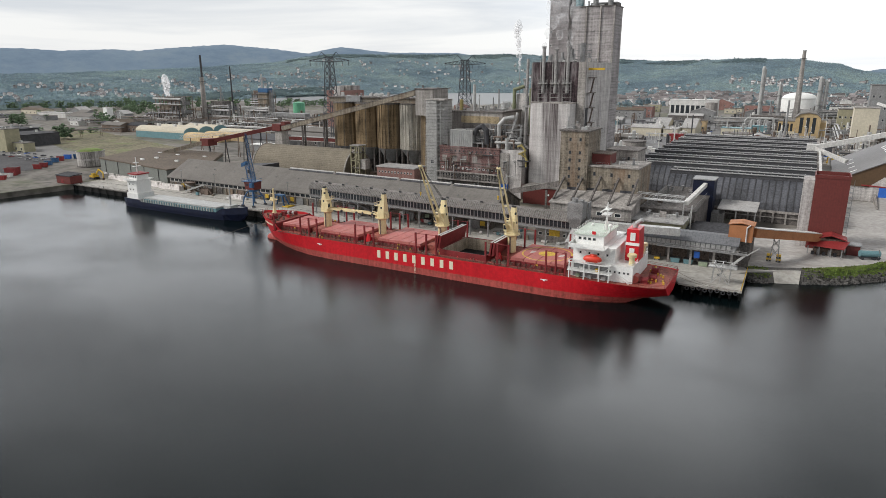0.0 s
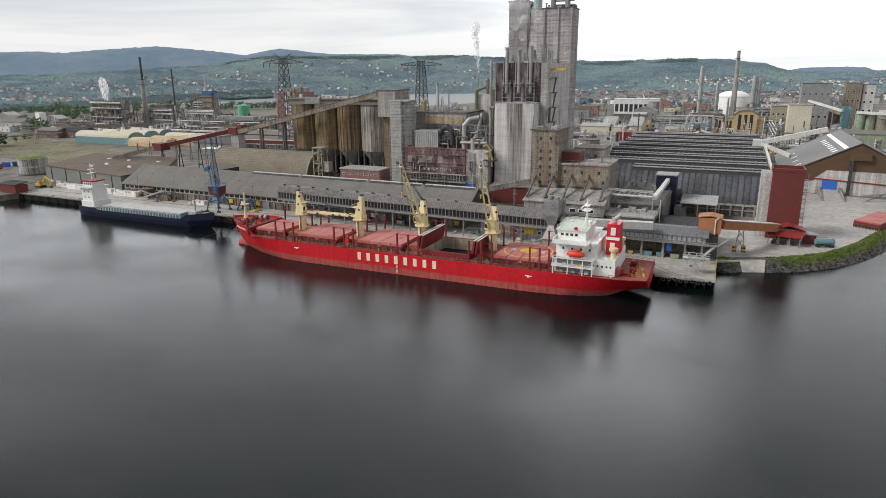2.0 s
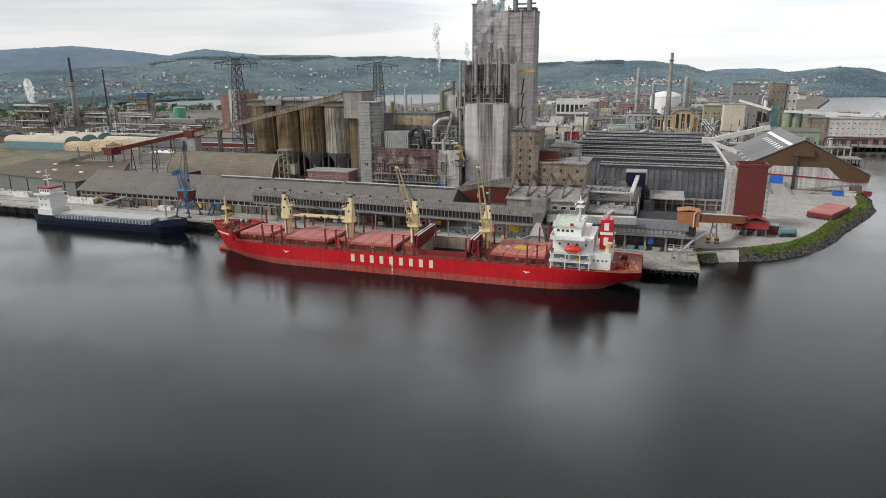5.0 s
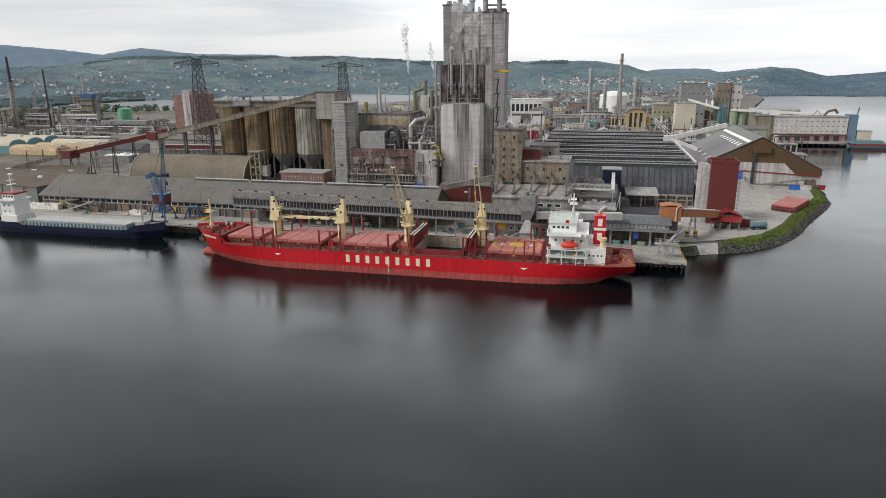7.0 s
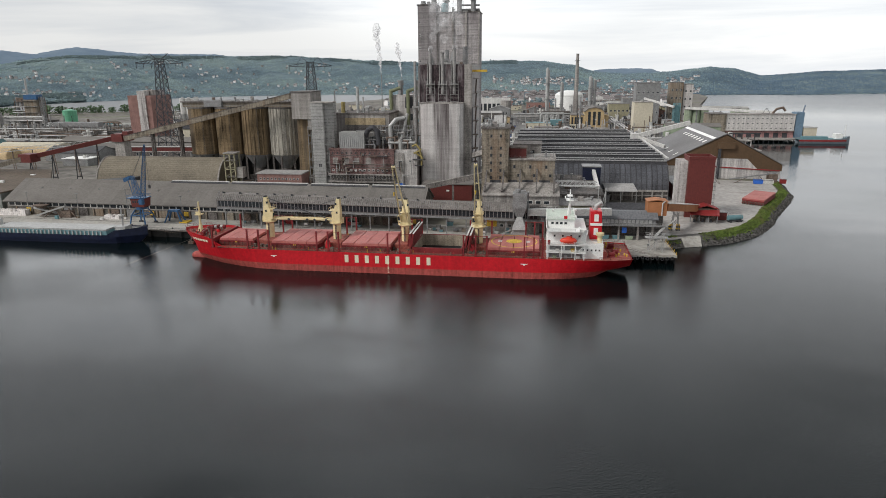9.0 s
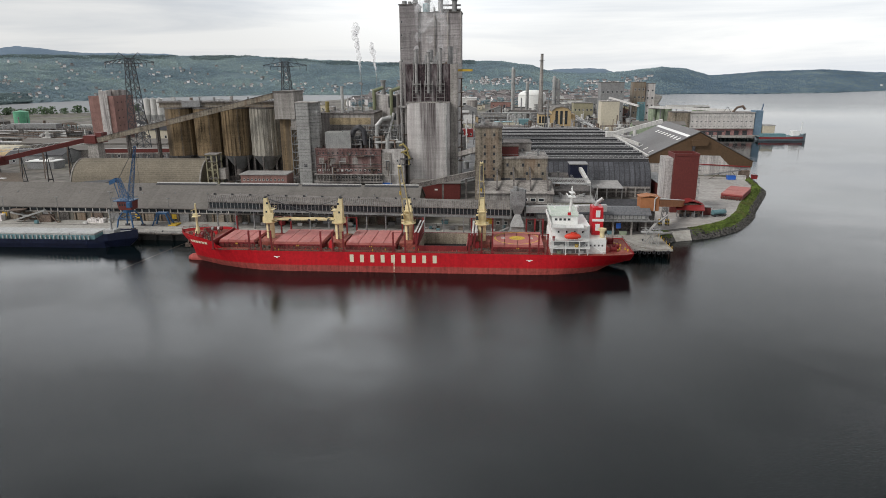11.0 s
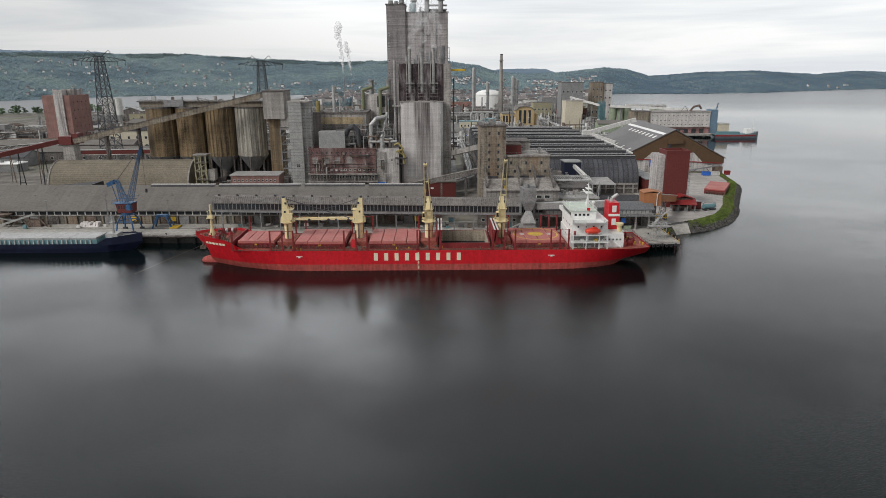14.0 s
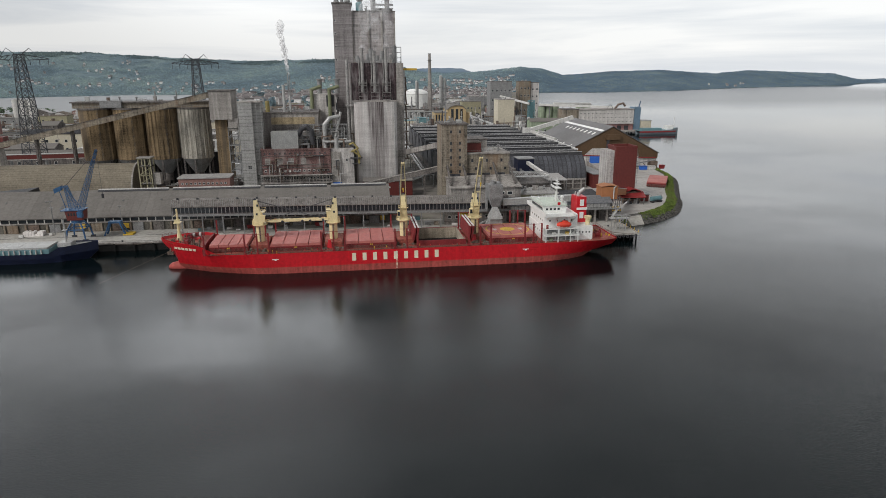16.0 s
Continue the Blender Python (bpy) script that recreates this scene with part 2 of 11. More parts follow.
OLIVE = material("olive_render", (0.3, 0.28, 0.19), 0.85, 0.15)
GREEN_PALE = material("pale_green_concrete", (0.27, 0.32, 0.23), 0.85, 0.15, streak=0.2)
BLUE = material("crane_blue", (0.0325, 0.0975, 0.208), 0.5, 0.25, 0.4)
BLUE_BRIGHT = material("bright_blue", (0.03, 0.13, 0.5), 0.5, 0.1)
NAVY = material("navy_hull", (0.008, 0.012, 0.034), 0.45, 0.3, spec=0.35)
SHIP_RED = material("ship_red", (0.52, 0.012, 0.02), 0.42, 0.1, 0.06, 0.8, streak=0.1, bump=0.03, spec=0.4)
BOOT = material("faded_boot_topping", (0.37, 0.07, 0.058), 0.65, 0.14, 0.15, 1.0, streak=0.3, stain=((0.3, 0.08, 0.06), 0.6, (0.5, 0.5, 0.15)))
DECK_RED = material("deck_red", (0.27, 0.075, 0.055), 0.75, 0.25, 0.2, 1.2)
HATCH_RED = material("hatch_red", (0.4, 0.125, 0.11), 0.65, 0.1, 0.12, 1.0, stain=((0.45, 0.2, 0.17), 0.5, (0.3, 0.9, 1)))
DARK_RED = material("dark_red_steel", (0.19, 0.022, 0.024), 0.6, 0.2)
CLAD_RED = material("oxblood_cladding", (0.128, 0.028, 0.024), 0.6, 0.08, 0.1, 1.0, stripe=("X", 0.9, 0.1))
ROOF_RED = material("red_roof", (0.24, 0.0263, 0.0263), 0.6, 0.12)
ORANGE_BRICK = material("orange_cladding", (0.346, 0.144, 0.0624), 0.75, 0.12)
CLAD_BROWN = material("brown_cladding", (0.1, 0.06, 0.032), 0.7, 0.08, 0.05, 0.7, stripe=("X", 1.1, 0.08))
GABLE_ROOF = material("graphite_roof", (0.13, 0.125, 0.125), 0.65, 0.1, 0.05, 0.7, stripe=("Y", 1.4, 0.12))
CRANE_CREAM = material("ship_crane_cream", (0.68, 0.57, 0.33), 0.55, 0.06, 0.3, 2.0, streak=0.06, bump=0.03)
LETTER = material("cream_lettering", (0.72, 0.66, 0.5), 0.6, 0.06)
ORANGE_BOAT = material("lifeboat_orange", (0.62, 0.055, 0.03), 0.4, 0.05)
COAL = material("dark_cargo", (0.02, 0.021, 0.023), 0.95, 0.3)
WOOD_PALE = material("hold_lining", (0.38, 0.33, 0.26), 0.9, 0.2, streak=0.3)
BAG = material("white_wrapped_bags", (0.74, 0.7, 0.68), 0.7, 0.1, each=0.08)
YARD = material("concrete_yard", (0.391, 0.374, 0.357), 0.92, 0.13, 0.035, 0.5, stain=((0.26, 0.24, 0.22), 0.6, (0.25, 0.7, 1)))
QUAYTOP = material("quay_paving", (0.38, 0.365, 0.335), 0.92, 0.14, 0.05, 0.6, stain=((0.2, 0.185, 0.165), 0.65, (0.2, 0.9, 1)))
GROUND = material("works_ground", (0.15, 0.138, 0.122), 0.95, 0.3, 0.012, 0.12, stain=((0.11, 0.125, 0.06), 0.7, (0.06, 0.06, 1)))
ROAD = material("asphalt", (0.17, 0.166, 0.16), 0.9, 0.15, 0.05, 0.8)
MEADOW = material("dry_grass", (0.142, 0.126, 0.078), 0.95, 0.35, 0.03, 0.4, stain=((0.13, 0.17, 0.05), 0.8, (0.2, 0.2, 1)))
GRASS = material("green_grass", (0.112, 0.16, 0.034), 0.95, 0.4, 0.12, 1.2, island=0.25, stain=((0.17, 0.13, 0.07), 0.6, (0.5, 0.5, 1)))
LAWN = material("bright_lawn", (0.14, 0.27, 0.05), 0.95, 0.2, 0.2, 1.5)
ROCK = material("shore_rock", (0.075, 0.071, 0.067), 0.9, 0.35, 0.5, 3.0, island=0.75)
# near-black: the shadow beneath the quay deck is painted into this colour
QUAY_SHADE = material("wet_stone", (0.014, 0.0135, 0.013), 0.85, 0.4, 0.3, 2.0, spec=0.2)
LEAF = material("foliage", (0.094, 0.142, 0.078), 0.9, 0.3, 0.03, 0.6, island=0.4)


def forest_material(name, dark, mid, light):
    """Woodland seen from afar: stands of spruce and birch in patches, distance haze in the colours, normals bent
    upward.
    """
    m = bpy.data.materials.new(name)
    m.use_nodes = True
    nd, ln = m.node_tree.nodes, m.node_tree.links
    bsdf = nd["Principled BSDF"]
    bsdf.inputs["Roughness"].default_value, bsdf.inputs["Specular IOR Level"].default_value = 1.0, 0.05
    geo = nd.new("ShaderNodeNewGeometry")
    total = None
    for sc, weight in ((0.0032, 0.5), (0.014, 0.35), (0.07, 0.2)):
        t = nd.new("ShaderNodeTexNoise")
        t.inputs["Scale"].default_value, t.inputs["Detail"].default_value = sc, 4.0
        ln.new(geo.outputs["Position"], t.inputs["Vector"])
        mul = nd.new("ShaderNodeMath")
        mul.operation = "MULTIPLY_ADD"
        ln.new(t.outputs["Fac"], mul.inputs[0])
        mul.inputs[1].default_value = weight
        if total is None:
            mul.inputs[2].default_value = 0.0
        else:
            ln.new(total, mul.inputs[2])
        total = mul.outputs[0]
    own = nd.new("ShaderNodeMath")
    own.operation = "MULTIPLY_ADD"
    ln.new(geo.outputs["Random Per Island"], own.inputs[0])
    own.inputs[1].default_value = 0.16
    ln.new(total, own.inputs[2])
    ramp = nd.new("ShaderNodeValToRGB")
    ramp.color_ramp.elements[0].position, ramp.color_ramp.elements[0].color = 0.5, (*dark, 1)
    ramp.color_ramp.elements[1].position, ramp.color_ramp.elements[1].color = 0.72, (*light, 1)
    e = ramp.color_ramp.elements.new(0.6)
    e.color = (*mid, 1)
    ln.new(own.outputs[0], ramp.inputs["Fac"])
    ln.new(ramp.outputs["Color"], bsdf.inputs["Base Color"])
    soft = nd.new("ShaderNodeVectorMath")
    soft.operation = "MULTIPLY_ADD"
    soft.inputs[1].default_value, soft.inputs[2].default_value = (0.3, 0.3, 0.3), (0.0, 0.0, 0.75)
    ln.new(geo.outputs["Normal"], soft.inputs[0])
    unit = nd.new("ShaderNodeVectorMath")
    unit.operation = "NORMALIZE"
    ln.new(soft.outputs["Vector"], unit.inputs[0])
    ln.new(unit.outputs["Vector"], bsdf.inputs["Normal"])
    return m


# distance haze is put into these pale, bluish woodland colours
LEAF_HAZE = forest_material("far_forest", (0.156, 0.222, 0.266), (0.216, 0.3, 0.338), (0.3, 0.396, 0.386))
LEAF_FJORD_HAZE = forest_material("fjord_forest", (0.106, 0.162, 0.226), (0.128, 0.19, 0.256), (0.154, 0.22, 0.282))
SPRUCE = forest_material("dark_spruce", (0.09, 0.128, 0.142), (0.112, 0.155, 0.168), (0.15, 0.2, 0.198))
FLOOR_HAZE = forest_material("hill_forest_floor", (0.1, 0.14, 0.168), (0.135, 0.186, 0.212), (0.18, 0.236, 0.238))
HILL_HAZE = forest_material("distant_forest", (0.13, 0.182, 0.246), (0.15, 0.206, 0.27), (0.178, 0.232, 0.284))
HOUSE_MIX = material("house_paint", (0.52, 0.505, 0.5), 0.8, 0.1, 0.01, 0.5, island=0.5)
ROOF_MIX = material("house_roof", (0.17, 0.155, 0.155), 0.9, 0.1, 0.01, 0.5, island=0.5)
LOT = material("dark_gravel", (0.055, 0.052, 0.055), 0.95, 0.25, 0.05, 0.6)
STRIPED = material("streaked_drum_concrete", (0.36, 0.34, 0.32), 0.9, 0.15, 0.2, 1.5, streak=0.5, stripe=("W", 2.1, 0.3))
BRIDGE_TOP = material("pale_green_deck", (0.5, 0.56, 0.49), 0.7, 0.1)
HULL_GREY = material("blue_grey_hull", (0.2, 0.24, 0.27), 0.5, 0.12, streak=0.15)
WHARF_WALL = material("pinkish_render", (0.53, 0.505, 0.485), 0.85, 0.12, 0.1, 0.8, streak=0.2)


def water_material():
    m = bpy.data.materials.new("harbour_water")
    m.use_nodes = True
    nd, ln = m.node_tree.nodes, m.node_tree.links
    b = nd["Principled BSDF"]
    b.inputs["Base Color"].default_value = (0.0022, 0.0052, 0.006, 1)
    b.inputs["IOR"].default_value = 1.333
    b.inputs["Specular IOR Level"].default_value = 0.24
    geo = nd.new("ShaderNodeNewGeometry")

    def tex(sc, stretch, detail):
        mp = nd.new("ShaderNodeMapping")
        mp.inputs["Scale"].default_value = stretch
        mp.inputs["Rotation"].default_value = (0, 0, 0.5)
        ln.new(geo.outputs["Position"], mp.inputs["Vector"])
        t = nd.new("ShaderNodeTexNoise")
        t.inputs["Scale"].default_value, t.inputs["Detail"].default_value = sc, detail
        ln.new(mp.outputs["Vector"], t.inputs["Vector"])
        return t.outputs["Fac"]

    ripple, swell, patch = tex(2.0, (1, 1.5, 1), 4.0), tex(0.07, (1, 1.2, 1), 3.0), tex(0.011, (1, 1.3, 1), 4.0)
    gust = nd.new("ShaderNodeMapRange")
    for i, v in enumerate((0.4, 0.6, 0.24, 0.75)):
        gust.inputs[i + 1].default_value = v
    ln.new(patch, gust.inputs[0])
    b1, b2 = nd.new("ShaderNodeBump"), nd.new("ShaderNodeBump")
    b1.inputs["Distance"].default_value, b2.inputs["Distance"].default_value = 0.085, 0.4
    ln.new(gust.outputs[0], b1.inputs["Strength"])
    b2.inputs["Strength"].default_value = 0.1
    ln.new(ripple, b1.inputs["Height"])
    ln.new(swell, b2.inputs["Height"])
    ln.new(b2.outputs["Normal"], b1.inputs["Normal"])
    ln.new(b1.outputs["Normal"], b.inputs["Normal"])
    r = nd.new("ShaderNodeMapRange")
    for i, v in enumerate((0.35, 0.65, 0.02, 0.07)):
        r.inputs[i + 1].default_value = v
    ln.new(patch, r.inputs[0])
    # the open water beyond the harbour lies calmer than the basin
    far = nd.new("ShaderNodeVectorMath")
    far.operation = "DISTANCE"
    far.inputs[1].default_value = (-110.0, 120.0, 0.0)
    ln.new(geo.outputs["Position"], far.inputs[0])
    ruffle = nd.new("ShaderNodeMapRange")
    for i, v in enumerate((260.0, 800.0, 1.0, 0.1)):
        ruffle.inputs[i + 1].default_value = v
    ln.new(far.outputs["Value"], ruffle.inputs[0])
    # wind on the river behind the works
    river = nd.new("ShaderNodeVectorMath")
    river.operation = "DISTANCE"
    river.inputs[1].default_value = (-950.0, 1550.0, 0.0)
    ln.new(geo.outputs["Position"], river.inputs[0])
    wind = nd.new("ShaderNodeMapRange")
    for i, v in enumerate((600.0, 950.0, 0.36, 0.0)):
        wind.inputs[i + 1].default_value = v
    ln.new(river.outputs["Value"], wind.inputs[0])
    calm = nd.new("ShaderNodeMath")
    calm.operation = "MULTIPLY"
    ln.new(r.outputs[0], calm.inputs[0])
    ln.new(ruffle.outputs[0], calm.inputs[1])
    # and off the headland across the fjord
    fjord = nd.new("ShaderNodeVectorMath")
    fjord.operation = "DISTANCE"
    fjord.inputs[1].default_value = (900.0, 2100.0, 0.0)
    ln.new(geo.outputs["Position"], fjord.inputs[0])
    chop = nd.new("ShaderNodeMapRange")
    for i, v in enumerate((700.0, 1300.0, 0.22, 0.0)):
        chop.inputs[i + 1].default_value = v
    ln.new(fjord.outputs["Value"], chop.inputs[0])
    both = nd.new("ShaderNodeMath")
    both.operation = "ADD"
    ln.new(calm.outputs[0], both.inputs[0])
    ln.new(chop.outputs[0], both.inputs[1])
    rough = nd.new("ShaderNodeMath")
    rough.operation = "ADD"
    ln.new(both.outputs[0], rough.inputs[0])
    ln.new(wind.outputs[0], rough.inputs[1])
    ln.new(rough.outputs[0], b.inputs["Roughness"])
    # a light breeze out on the open basin, stiller water in the lee of the quay
    place = nd.new("ShaderNodeSeparateXYZ")
    ln.new(geo.outputs["Position"], place.inputs[0])
    lee = nd.new("ShaderNodeMapRange")
    for i, v in enumerate((205.0, 80.0, 0.9, 2.2)):
        lee.inputs[i + 1].default_value = v
    ln.new(place.outputs["Y"], lee.inputs[0])
    breeze = nd.new("ShaderNodeMath")
    breeze.operation = "MULTIPLY"
    ln.new(gust.outputs[0], breeze.inputs[0])
    ln.new(lee.outputs[0], breeze.inputs[1])
    for source, target, amount in ((breeze.outputs[0], b1.inputs["Strength"], 1.0), (ruffle.outputs[0], b2.inputs["Strength"], 0.1)):
        mul = nd.new("ShaderNodeMath")
        mul.operation = "MULTIPLY"
        ln.new(source, mul.inputs[0])
        if amount == 1.0:
            ln.new(ruffle.outputs[0], mul.inputs[1])
        else:
            mul.inputs[1].default_value = amount
        ln.new(mul.outputs[0], target)
    return m


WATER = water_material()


# ---- builders ----
class Shape:
    """Collects vertices and faces for one mesh."""

    def __init__(self):
        self.v, self.f = [], []

    def add(self, verts, faces):
        n = len(self.v)
        self.v += [tuple(p) for p in verts]
        self.f += [tuple(i + n for i in f) for f in faces]
        return self

    def box(self, x0, x1, y0, y1, z0, z1):
        return self.hexa([(x0, y0, z0), (x1, y0, z0), (x1, y1, z0), (x0, y1, z0)], [(x0, y0, z1), (x1, y0, z1), (x1, y1, z1), (x0, y1, z1)])

    def hexa(self, low, high):
        n = len(low)
        faces = [tuple(reversed(range(n))), tuple(range(n, 2 * n))]
        faces += [(i, (i + 1) % n, n + (i + 1) % n, n + i) for i in range(n)]
        return self.add(list(low) + list(high), faces)

    def prism(self, poly, z0, z1):
        return self.hexa([(x, y, z0) for x, y in poly], [(x, y, z1) for x, y in poly])

    def along_x(self, poly, x0, x1):
        """poly: (y, z) outline, swept from x0 to x1."""
        return self.hexa([(x0, y, z) for y, z in poly], [(x1, y, z) for y, z in poly])

    def along_y(self, poly, y0, y1):
        return self.hexa([(x, y1, z) for x, z in poly], [(x, y0, z) for x, z in poly])

    def tube(self, p0, p1, r, n=10, r1=None):
        p0, p1 = Vector(p0), Vector(p1)
        r1 = r if r1 is None else r1
        d = (p1 - p0).normalized()
        u = d.orthogonal().normalized()
        w = d.cross(u)
        ring = [(u * math.cos(2 * math.pi * i / n) + w * math.sin(2 * math.pi * i / n)) for i in range(n)]
        return self.hexa([p0 + q * r for q in ring], [p1 + q * r1 for q in ring])

    def path(self, pts, r, n=8):
        """One bent tube through the points, mitred at the bends."""
        pts = [Vector(p) for p in pts]
        dirs = [(b - a).normalized() for a, b in zip(pts, pts[1:])]
        u = dirs[0].orthogonal().normalized()
        rings = []
        for i, p in enumerate(pts):
            d0, d1 = dirs[max(i - 1, 0)], dirs[min(i, len(dirs) - 1)]
            t = d0 + d1
            t = t.normalized() if t.length > 1e-3 else d1
            u = u - t * u.dot(t)
            u = u.normalized() if u.length > 1e-3 else t.orthogonal().normalized()
            w = t.cross(u)
            k = min(1.0 / max(t.dot(d1), 0.5), 1.5)
            rings.append([p + (u * math.cos(2 * math.pi * j / n) + w * math.sin(2 * math.pi * j / n)) * r * (k if 0 < i < len(pts) - 1 else 1) for j in range(n)])
        return self.rings(rings)

    def beam(self, p0, p1, w, h):
        """A bar of width w and height h from p0 to p1, upright."""
        p0, p1 = Vector(p0), Vector(p1)
        d = (p1 - p0).normalized()
        side = d.cross(Vector((0, 0, 1)))
        side = side.normalized() if side.length > 1e-4 else Vector((1, 0, 0))
        up = side.cross(d).normalized()
        q = [side * (-w / 2) + up * (-h / 2), side * (w / 2) + up * (-h / 2), side * (w / 2) + up * (h / 2), side * (-w / 2) + up * (h / 2)]
        return self.hexa([p0 + c for c in q], [p1 + c for c in q])

    def rings(self, rings, close=True):
        """Skin between rings of equal point count."""
        n = len(rings[0])
        faces = []
        for k in range(len(rings) - 1):
            for i in range(n if close else n - 1):
                j = (i + 1) % n
                faces.append((k * n + i, k * n + j, (k + 1) * n + j, (k + 1) * n + i))
        if close:
            faces += [tuple(reversed(range(n))), tuple(range((len(rings) - 1) * n, len(rings) * n))]
        return self.add([p for r in rings for p in r], faces)

    def dome(self, c, r, h, n=16, m=5):
        rings = []
        for k in range(m):
            a = math.pi / 2 * k / m
            rings.append([(c[0] + r * math.cos(a) * math.cos(2 * math.pi * i / n), c[1] + r * math.cos(a) * math.sin(2 * math.pi * i / n), c[2] + h * math.sin(a)) for i in range(n)])
        self.rings(rings)
        return self

    def lattice(self, p0, p1, w0, w1, r, bays, n=4):
        """Four-legged lattice mast from p0 to p1."""
        p0, p1 = Vector(p0), Vector(p1)
        d = (p1 - p0).normalized()
        u = d.cross(Vector((0, 0, 1)))
        u = u.normalized() if u.length > 1e-3 else Vector((1, 0, 0))
        v = d.cross(u).normalized()
        prev = None
        for k in range(bays + 1):
            t = k / bays
            c, w = p0.lerp(p1, t), w0 + (w1 - w0) * t
            ring = [c + (u * a + v * b) * (w / 2) for a, b in ((-1, -1), (1, -1), (1, 1), (-1, 1))]
            for i in range(4):
                self.tube(ring[i], ring[(i + 1) % 4], r * 0.6, n)
                if prev:
                    self.tube(prev[i], ring[i], r, n)
                    self.tube(prev[i], ring[(i + 1) % 4], r * 0.6, n)
                    self.tube(prev[(i + 1) % 4], ring[i], r * 0.6, n)
            prev = ring
        return self

    def mesh(self, name, *mats):
        me = bpy.data.meshes.new(name)
        me.from_pydata(self.v, [], self.f)
        for m in mats:
            me.materials.append(m)
        me.update()
        return me


def fix_normals(me):
    b = bmesh.new()
    b.from_mesh(me)
    bmesh.ops.recalc_face_normals(b, faces=b.faces[:])
    b.to_mesh(me)
    b.free()


def part(name, shape, mat, parent=None, label="", smooth=False):
    me = shape.mesh(name, mat)
    if len(me.polygons) < 20000:
        fix_normals(me)
    if smooth:
        me.polygons.foreach_set("use_smooth", [True] * len(me.polygons))
    ob = new(name, me)
    ob.parent = parent
    if label:
        ob["label"] = label
    return ob


def whole(name, shape, mat, label, category="", kind="", group="", smooth=False):
    return tagged(part(name, shape, mat, None, "", smooth), label, category, group, kind)


def thing(name, label, category, at=(0, 0, 0), group="", kind=""):
    """An Empty at the thing's base; parts are given in world metres and keep their place."""
    e = new(name)
    e.location = at
    e.empty_display_size = 1
    return tagged(e, label, category, group, kind)


def sub(name, shape, mat, parent, label="", smooth=False):
    """A part in world metres under an Empty that stands away from the origin."""
    root = parent
    off = Vector((0, 0, 0))
    while root is not None:
        off += root.location
        root = root.parent
    shape.v = [tuple(Vector(p) - off) for p in shape.v]
    return part(name, shape, mat, parent, label, smooth)


PANES = {}


def window(parent, x, y, z, w, h, face="-y", mat=None, frame_mat=None, name="window"):
    """One window: a frame with a dark pane, standing 6 cm proud of its wall."""
    key = (round(w, 2), round(h, 2), face, mat.name if mat else "", frame_mat.name if frame_mat else "")
    if key not in PANES:
        s = Shape()
        f, d = min(0.16, w * 0.12), 0.06
        o = [(-w / 2, 0), (w / 2, 0), (w / 2, h), (-w / 2, h)]
        q = [(-w / 2 + f, f), (w / 2 - f, f), (w / 2 - f, h - f), (-w / 2 + f, h - f)]
        vs = [(a, -d, z) for a, z in o] + [(a, -d, z) for a, z in q] + [(a, -d * 0.3, z) for a, z in q] + [(a, 0.08, z) for a, z in o]
        nxt = [1, 2, 3, 0]
        fs = [(i, nxt[i], 4 + nxt[i], 4 + i) for i in range(4)] + [(4 + i, 4 + nxt[i], 8 + nxt[i], 8 + i) for i in range(4)] + [(12 + i, 12 + nxt[i], nxt[i], i) for i in range(4)]
        s.add(vs, fs)
        g = Shape().add([(a, -d * 0.3, z) for a, z in q] + [(a, 0.04, z) for a, z in q], [(0, 1, 2, 3), (7, 6, 5, 4)] + [(i, 4 + i, 4 + nxt[i], nxt[i]) for i in range(4)])
        for sh in (s, g):
            if face in ("-x", "+x"):
                k = 1 if face == "-x" else -1
                sh.v = [(k * py, -k * px, pz) for px, py, pz in sh.v]
            elif face == "+y":
                sh.v = [(-px, -py, pz) for px, py, pz in sh.v]
        me, glass = s.mesh("window", frame_mat or WHITE_DIRTY), g.mesh("pane", mat or GLASS)
        fix_normals(me)
        fix_normals(glass)
        PANES[key] = (me, glass)
    ob = new(name, PANES[key][0])
    pane = new("pane", PANES[key][1])
    pane.parent = ob
    off = Vector((0, 0, 0))
    root = parent
    while root is not None:
        off += root.location
        root = root.parent
    ob.location = Vector((x, y, z)) - off
    ob.parent = parent
    return ob


def repeat(parent, first, places):
    """More objects on one mesh, under the same parent, each moved by a vector from the first."""
    for d in places:
        o = new(first.name.split(".")[0], first.data)
        o.parent = parent
        o.location = Vector(first.location) + Vector(d)


G = 3.5


# ---- water, land, hills ----
def smooth_step(x):
    x = np.clip(x, 0, 1)
    return x * x * (3 - 2 * x)


def waves(x, y, seed, length, octaves=4):
    """Sum of sines in many directions: a cheap rolling field, about -1 to 1."""
    rng = np.random.RandomState(seed)
    out, amp, tot = 0 * x, 1.0, 0.0
    for o in range(octaves):
        for k in range(4):
            a, ph = rng.uniform(0, 6.28, 2)
            out = out + amp * np.sin((x * math.cos(a) + y * math.sin(a)) * 6.28 / length + ph)
        tot += amp * 2.2
        length, amp = length * 0.47, amp * 0.55
    return out / tot


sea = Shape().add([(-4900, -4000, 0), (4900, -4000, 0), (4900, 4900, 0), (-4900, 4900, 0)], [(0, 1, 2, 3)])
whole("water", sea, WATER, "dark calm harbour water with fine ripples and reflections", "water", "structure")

QY = 236.0


def inset(line, d):
    """The line moved d metres to its left."""
    out = []
    for i, (x, y) in enumerate(line):
        a, b = line[max(0, i - 1)], line[min(len(line) - 1, i + 1)]
        k = math.hypot(b[0] - a[0], b[1] - a[1])
        out.append((x - (b[1] - a[1]) / k * d, y + (b[0] - a[0]) / k * d))
    return out


